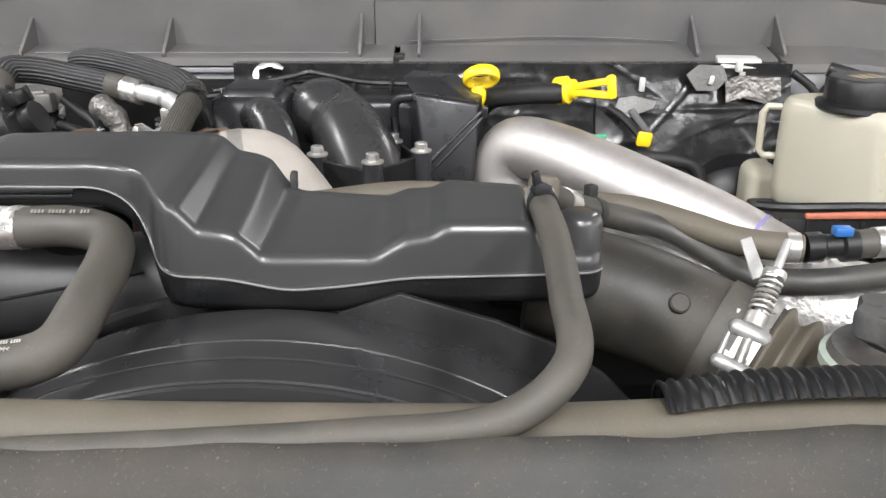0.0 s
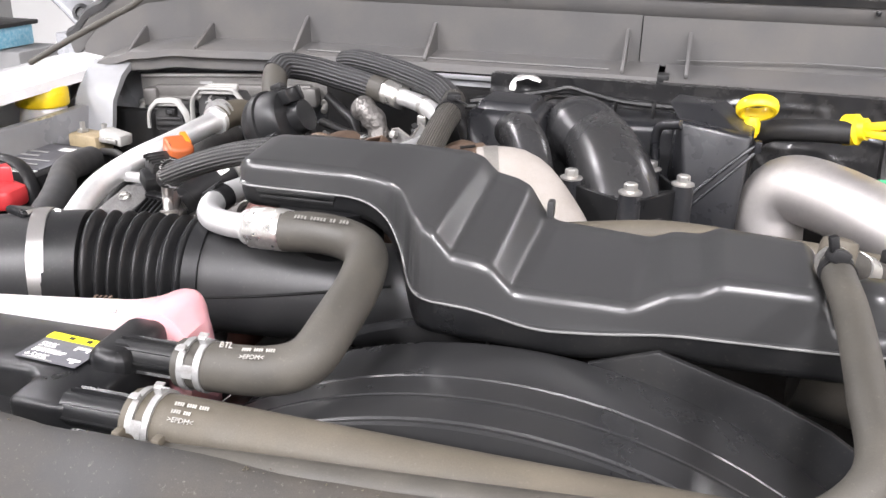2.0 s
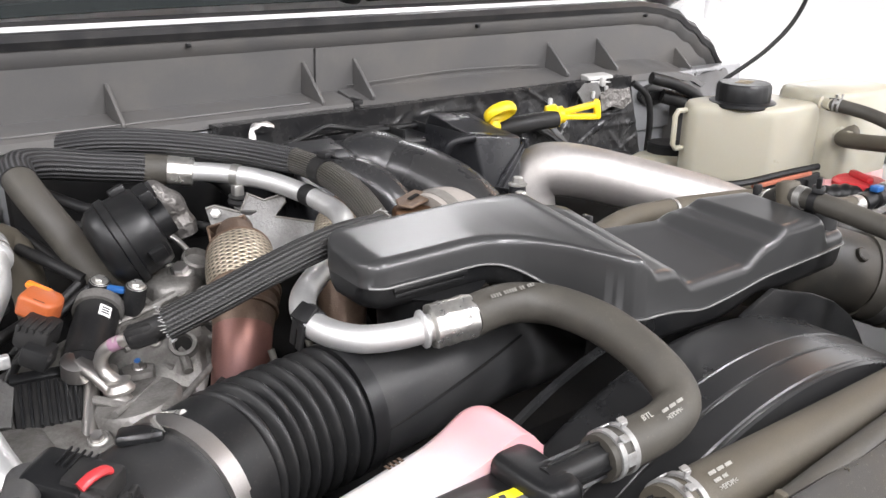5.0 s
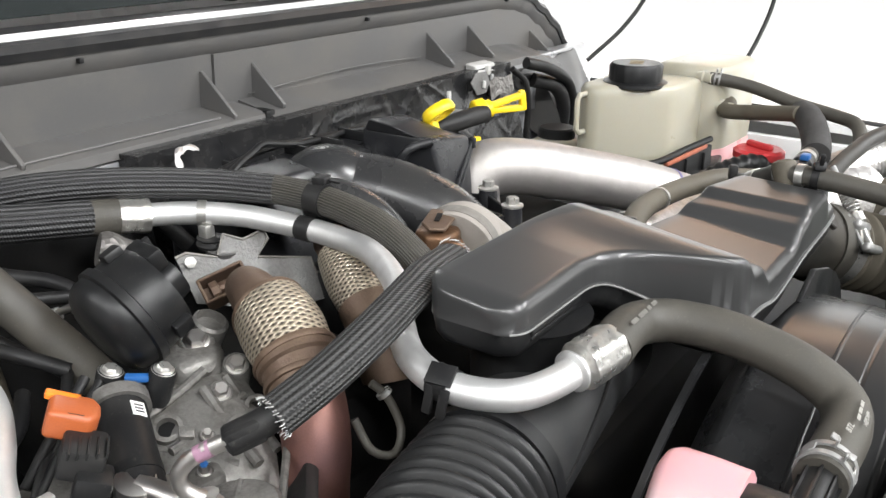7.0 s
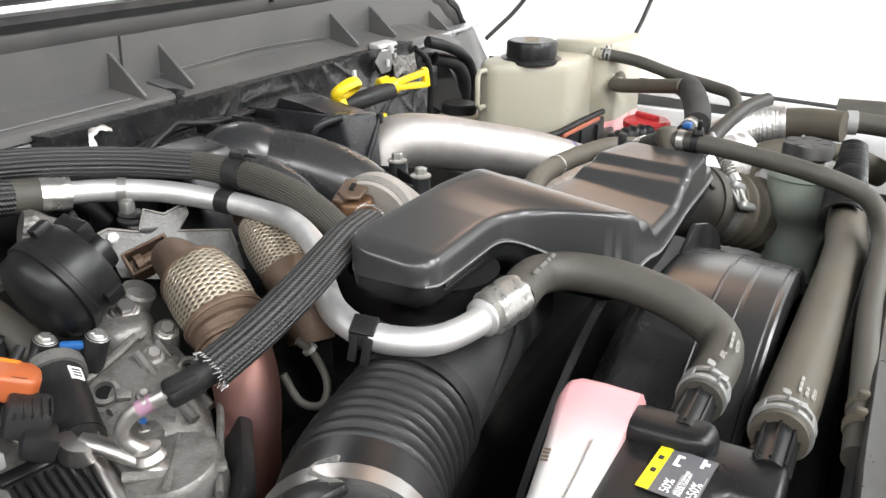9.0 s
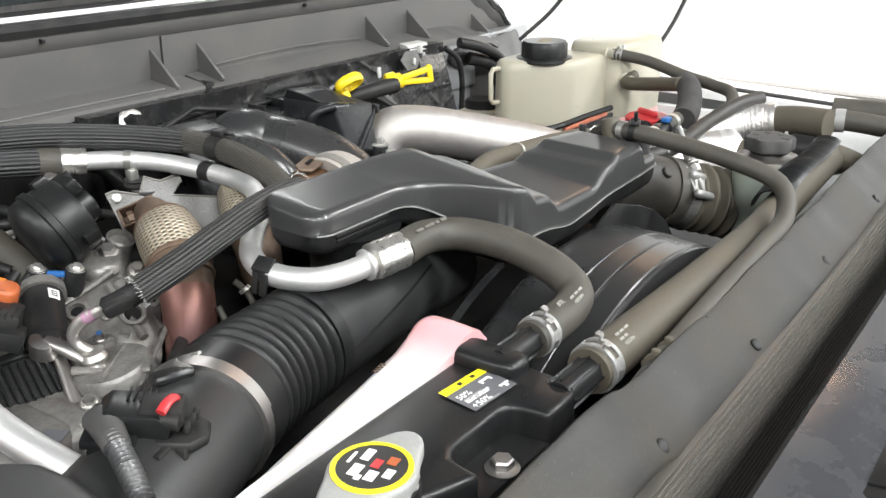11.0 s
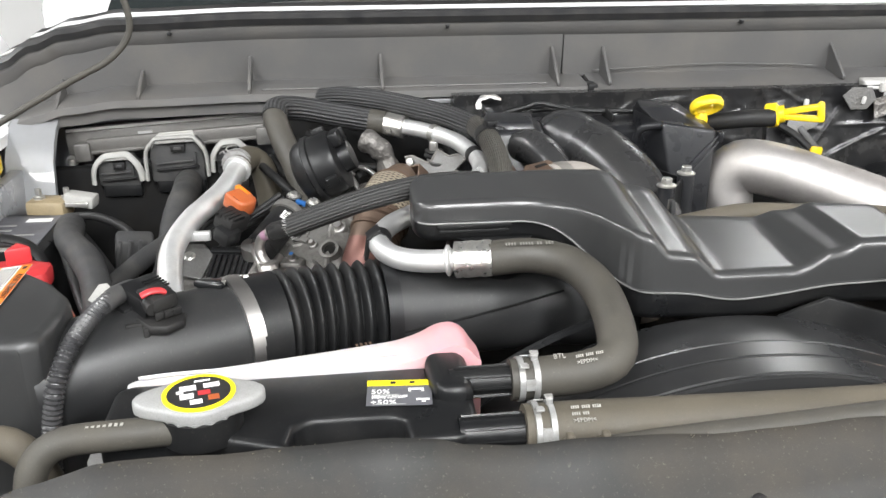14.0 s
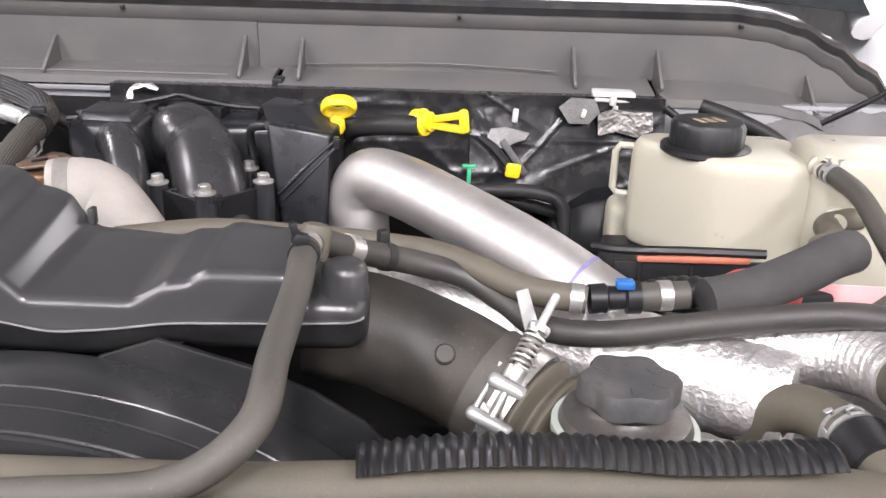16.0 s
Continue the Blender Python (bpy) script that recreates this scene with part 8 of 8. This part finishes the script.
for k in range(3):
    part("rib", box_bm((0.405 + 0.055 * k, 0.9105 - 0.0097 * k, 1.213), (0.004, 0.006, 0.048), 0.001, rot(0, 0, -10)), BLACK, bt)
part("rail", box_bm((0.460, 0.9015, 1.2440), (0.122, 0.010, 0.008), 0.003, rot(0, -4, -10)), mat("rust_red_rail", (0.42, 0.13, 0.075), 0.5, dirt=(0.22, 0.08, 0.05), amount=0.6, scale=60, bump=0.1), bt, "rust-red rail")
part("rail_black", tube_bm([(0.355, 0.935, 1.244), (0.385, 0.915, 1.248), (0.46, 0.903, 1.2525), (0.535, 0.889, 1.2565)], 0.0055, seg=8), BLACK, bt)

# ---- cream degas bottle on the right ----
cream = thing("cream_bottle", (0.52, 1.0, 1.21), "translucent cream coolant bottle with a black screw cap", "coolant bottle")
secs = []
base = [(0.413, 1.050), (0.418, 1.036), (0.480, 0.948), (0.492, 0.940), (0.585, 0.928), (0.60, 0.936), (0.612, 1.06), (0.60, 1.078), (0.435, 1.082), (0.42, 1.070)]
cx, cy = 0.52, 1.01
for z, k in ((1.212, 0.94), (1.218, 0.985), (1.235, 1.0), (1.29, 1.0), (1.325, 0.995), (1.337, 0.975), (1.343, 0.93), (1.345, 0.86)):
    secs.append([Vector((cx + (x - cx) * k, cy + (y - cy) * k, z)) for x, y in base])
part("main_body", loft(bmesh.new(), secs), CREAM, cream, sharp=60)
base = [(0.585, 0.93), (0.595, 0.905), (0.62, 0.892), (0.74, 0.885), (0.76, 0.90), (0.765, 0.99), (0.745, 1.01), (0.60, 1.015), (0.585, 1.0)]
cx, cy = 0.675, 0.95
secs = [[Vector((cx + (x - cx) * k, cy + (y - cy) * k, z)) for x, y in base] for z, k in ((1.20, 0.92), (1.21, 0.98), (1.24, 1.0), (1.338, 1.0), (1.353, 0.985), (1.361, 0.95), (1.364, 0.88))]
part("rear_lobe", loft(bmesh.new(), secs), CREAM, cream, sharp=60)
part("pink_level", loft(bmesh.new(), [[Vector((cx + (x - cx) * k, cy + (y - cy) * k, z)) for x, y in base] for z, k in ((1.19, 0.95), (1.195, 1.0), (1.215, 1.004), (1.222, 1.003))]), PINK, cream, "pink tinted lower edge")
part("handle", tube_bm([(0.418, 1.062, 1.330), (0.402, 1.066, 1.330), (0.397, 1.067, 1.322), (0.397, 1.067, 1.275), (0.403, 1.066, 1.268), (0.418, 1.062, 1.268)], 0.0045, seg=8, smooth_line=False), CREAM, cream)
part("neck", lathe_bm([(0.036, 0), (0.036, 0.012)], (0.490, 1.010, 1.333), (0, 0, 1), 36), CREAM, cream)
part("cap_flange", lathe_bm([(0.051, 0), (0.053, 0.002), (0.052, 0.007), (0.045, 0.009)], (0.490, 1.010, 1.339), (0, 0, 1), 44), BLACK, cream, "black screw cap")
part("cap", lathe_bm([(0.0425, 0.006), (0.0425, 0.032), (0.039, 0.037), (0.0, 0.037)], (0.490, 1.010, 1.339), (0, 0, 1), 48, lobes=16, depth=0.022), BLACK, cream, "black screw cap")
for k in range(3):
    part("print_bar", box_bm((0.478 + 0.012 * k, 1.010 + 0.004 * (k - 1), 1.3764), (0.007, 0.022, 0.0005), 0, rot(0, 0, 20)), BEIGE, cream)
for at in ((0.590, 0.926, 1.345), (0.602, 0.893, 1.297)):
    part("spout", lathe_bm([(0.013, 0), (0.013, 0.01), (0.009, 0.012), (0.009, 0.025)], (at[0] + 0.005, at[1] + 0.012, at[2]), (-0.2, -0.95, 0), 16), CREAM, cream)

# ---- right intake duct with clamp ----
rd = thing("charge_inlet_duct", (0.17, 0.66, 1.2), "black rubber duct with a bright spring bolt clamp", "duct")
RD = [(0.075, 0.695, 1.258), (0.13, 0.688, 1.250), (0.19, 0.667, 1.235), (0.235, 0.642, 1.219), (0.262, 0.624, 1.209)]
part("duct", tube_bm(RD, lambda g, s: 0.050 - 0.002 * s, seg=40), DUCTRUB, rd)
part("boss", lathe_bm([(0.0085, -0.01), (0.0085, 0.003), (0.007, 0.0042), (0, 0.0042)], (0.187, 0.627, 1.263), (0.0, -0.72, 0.62), 20), DUCTRUB, rd)
part("clamp_band", tube_bm([(0.240, 0.639, 1.2175), (0.254, 0.630, 1.212)], 0.0515, seg=44, smooth_line=False), ZINC, rd, "bright wide clamp band")
part("bellows", tube_bm([(0.256, 0.628, 1.211), (0.29, 0.603, 1.199), (0.325, 0.575, 1.185), (0.36, 0.545, 1.165)], lambda g, s: 0.047 + 0.0055 * math.sin(g * 2 * math.pi / 0.021), seg=40, step=0.002), TANRUB, rd, "dusty ribbed rubber bellows")
T0, T1 = Vector((0.262, 0.633, 1.287)), Vector((0.222, 0.583, 1.229))
tw = (T1 - T0).normalized()
tn = tw.cross(Vector((1, 0, 0))).normalized()
tb = tw.cross(tn)
part("clamp_bolt", tube_bm([T0, T1], 0.0042, seg=12, smooth_line=False), ZINC, rd)
part("spring", tube_bm([T0 + tw * (0.006 + 0.032 * k / 84) + (tn * math.cos(k * 0.524) + tb * math.sin(k * 0.524)) * 0.0078 for k in range(85)], 0.0016, seg=6, step=0.002), ZINC, rd, "bright coil spring")
part("spring_cap", lathe_bm([(0.009, 0), (0.0095, 0.003), (0.009, 0.006), (0.004, 0.007)], T0 - tw * 0.001, tw, 20), ZINC, rd)
part("sleeve", lathe_bm([(0.005, 0), (0.0088, 0.001), (0.0088, 0.012), (0.005, 0.013)], T0 + tw * 0.038, tw, 20), ZINC, rd)
turn_t = Matrix((tb, tn, tw)).transposed().to_4x4()
part("trunnion", box_bm(T0 + tw * 0.0555, (0.034, 0.013, 0.012), 0.005, turn_t, 3), CLAMPGREY, rd)
part("strap", box_bm(T0 + tw * 0.056 - tn * 0.0065, (0.024, 0.003, 0.050), 0.001, turn_t), CLAMPGREY, rd, "bright strap plate")
part("strap_edge", tube_bm([T0 + tw * 0.040 + tb * 0.014 - tn * 0.004, T1 + tb * 0.015 - tn * 0.003], 0.0022, seg=8, smooth_line=False), CLAMPGREY, rd)
part("strap_edge", tube_bm([T0 + tw * 0.040 - tb * 0.014 - tn * 0.004, T1 - tb * 0.015 - tn * 0.003], 0.0022, seg=8, smooth_line=False), CLAMPGREY, rd)
part("t_bar", box_bm(T1, (0.040, 0.012, 0.011), 0.0048, turn_t, 3), CLAMPGREY, rd)
part("bolt_end", tube_bm([T0 - tw * 0.030, T0], 0.0036, seg=12, smooth_line=False), CLAMPGREY, rd)
part("cuff", tube_bm([(0.221, 0.6505, 1.2243), (0.2405, 0.6387, 1.2173)], 0.0512, seg=44, smooth_line=False), RUBBER, rd, "brown rubber cuff")
part("clip_tail", prism_bm([(-0.006, 0), (0.007, 0.002), (0.002, 0.036), (-0.009, 0.034)], 0, 0.002, Matrix.Translation((0.258, 0.655, 1.272)) @ rot(55, 0, 15), 0.0006, 1), GREYPLASTIC, rd, "pale plastic strap tail")

# ---- fluid reservoir with six-lobed cap ----
cup = thing("steering_fluid_reservoir", (0.31, 0.525, 1.15), "frosted greenish steering fluid cup with a lobed black cap", "reservoir")
part("cup", lathe_bm([(0.036, -0.16), (0.044, -0.04), (0.047, -0.012), (0.051, -0.009), (0.051, -0.002), (0.046, 0.0)], (0.312, 0.528, 1.268), (0, 0, 1), 40), GREENISH, cup)
part("lid", lathe_bm([(0.047, -0.001), (0.044, 0.006), (0.03, 0.008), (0.026, 0.012)], (0.312, 0.528, 1.268), (0, 0, 1), 40), DARKSTEEL, cup)
part("neck", lathe_bm([(0.026, 0), (0.026, 0.018)], (0.312, 0.528, 1.272), (0, 0, 1), 30), MATT, cup)
part("cap", lathe_bm([(0.031, 0.012), (0.033, 0.014), (0.033, 0.028), (0.031, 0.031), (0, 0.031)], (0.312, 0.528, 1.272), (0, 0, 1), 60, lobes=6, depth=0.085), TAPE, cup, "six-lobed dusty black cap")
for k in range(6):
    a = k * math.pi / 3 + 0.5
    part("print_bar", box_bm((0.312 + 0.021 * math.cos(a), 0.528 + 0.021 * math.sin(a), 1.3033), (0.010, 0.006, 0.0008), 0.0002, Matrix.Rotation(a, 4, "Z"), 1), TAPE, cup)

# ---- red cap, pipes and cables at the far right ----
rc = thing("fluid_filler", (0.47, 0.79, 1.25), "black fluid filler with a flat red cap", "filler")
part("cap", lathe_bm([(0.036, 0), (0.039, 0.004), (0.039, 0.013), (0.034, 0.017), (0, 0.017)], (0.50, 0.80, 1.245), (0, 0, 1), 32), RED, rc)
part("grip", box_bm((0.50, 0.80, 1.266), (0.05, 0.012, 0.010), 0.004, rot(0, 0, 60)), RED, rc)
part("neck", lathe_bm([(0.026, -0.06), (0.026, 0)], (0.50, 0.80, 1.245), (0, 0, 1), 24), MATT, rc)
bh = thing("elbow_hose", (0.45, 0.82, 1.23), "black corrugated elbow hose beside the red cap", "hose")
part("hose", tube_bm([(0.40, 0.86, 1.215), (0.425, 0.83, 1.235), (0.455, 0.80, 1.245), (0.478, 0.785, 1.238), (0.485, 0.78, 1.21)], lambda g, s: 0.0165 + 0.001 * math.sin(g * 500), seg=20, step=0.002), BLACK, bh)
lp = thing("coolant_elbow", (0.47, 0.55, 1.22), "dusty rubber elbow with a bright clamp and steel pipe", "pipe")
part("elbow", tube_bm([(0.448, 0.635, 1.190), (0.455, 0.622, 1.222), (0.468, 0.600, 1.238), (0.480, 0.570, 1.244), (0.486, 0.54, 1.244)], 0.0195, seg=26), TANRUB, lp)
spring_clamp(lp, (0.484, 0.556, 1.2445), (0.15, -1, 0.0), 0.0195, 30)
part("collar", tube_bm([(0.486, 0.545, 1.2445), (0.489, 0.512, 1.243)], 0.0235, seg=26, smooth_line=False), MATT, lp)
part("tan_hose", tube_bm([(0.489, 0.517, 1.243), (0.498, 0.475, 1.236), (0.52, 0.435, 1.216)], 0.0205, seg=26), TANRUB, lp)
part("lower_pipe", tube_bm([(0.35, 0.60, 1.17), (0.40, 0.58, 1.185), (0.44, 0.56, 1.17)], 0.03, seg=26), DULLALU, lp)
part("blue_band", tube_bm([(0.372, 0.592, 1.178), (0.377, 0.590, 1.180)], 0.0308, seg=26, smooth_line=False), BLUE, lp, "blue paint band")
up = thing("cooler_hose", (0.52, 0.5, 1.28), "dusty rubber hose with grey collars at the wing", "hose")
part("hose", tube_bm([(0.545, 0.55, 1.28), (0.56, 0.48, 1.282), (0.57, 0.40, 1.275)], 0.0165, seg=22), RUBBER, up)
part("collar", tube_bm([(0.555, 0.50, 1.2815), (0.558, 0.485, 1.2818)], 0.019, seg=22, smooth_line=False), GREYPLASTIC, up)
part("sleeve", tube_bm([(0.62, 0.52, 1.283), (0.63, 0.44, 1.283), (0.635, 0.36, 1.278)], 0.022, seg=22), RUBBER, up)
side = thing("inner_wing_cover", (0.75, 1.2, 1.3), "dark crumpled plastic cover at the corner of the bay", "cover")
secs = [[Vector((x, 1.30 - 0.02 * k + 0.006 * math.sin(x * 60 + k), 1.335 - 0.03 * k ** 1.15 + 0.004 * math.sin(x * 90 + 2 * k))) for k in range(6)] + [Vector((x, 1.31, 1.2)), Vector((x, 1.31, 1.33))] for x in [0.66 + 0.01 * i for i in range(20)]]
part("cover", loft(bmesh.new(), secs), COWL, side)
for x0, z0 in ((0.705, 1.335), (0.86, 1.315)):
    c = thing("hood_cable", (x0, 1.15, z0), "thin black cable rising to the hood", "cable", "hood cables")
    part("cable", tube_bm([(x0, 1.20 if x0 < 0.8 else 0.95, z0), (x0 + 0.07, 1.16 if x0 < 0.8 else 0.94, z0 + 0.06), (x0 + 0.11, 1.13 if x0 < 0.8 else 0.93, z0 + 0.13), (x0 + 0.12, 1.10 if x0 < 0.8 else 0.92, z0 + 0.25)], 0.0042, seg=10), MATT, c)
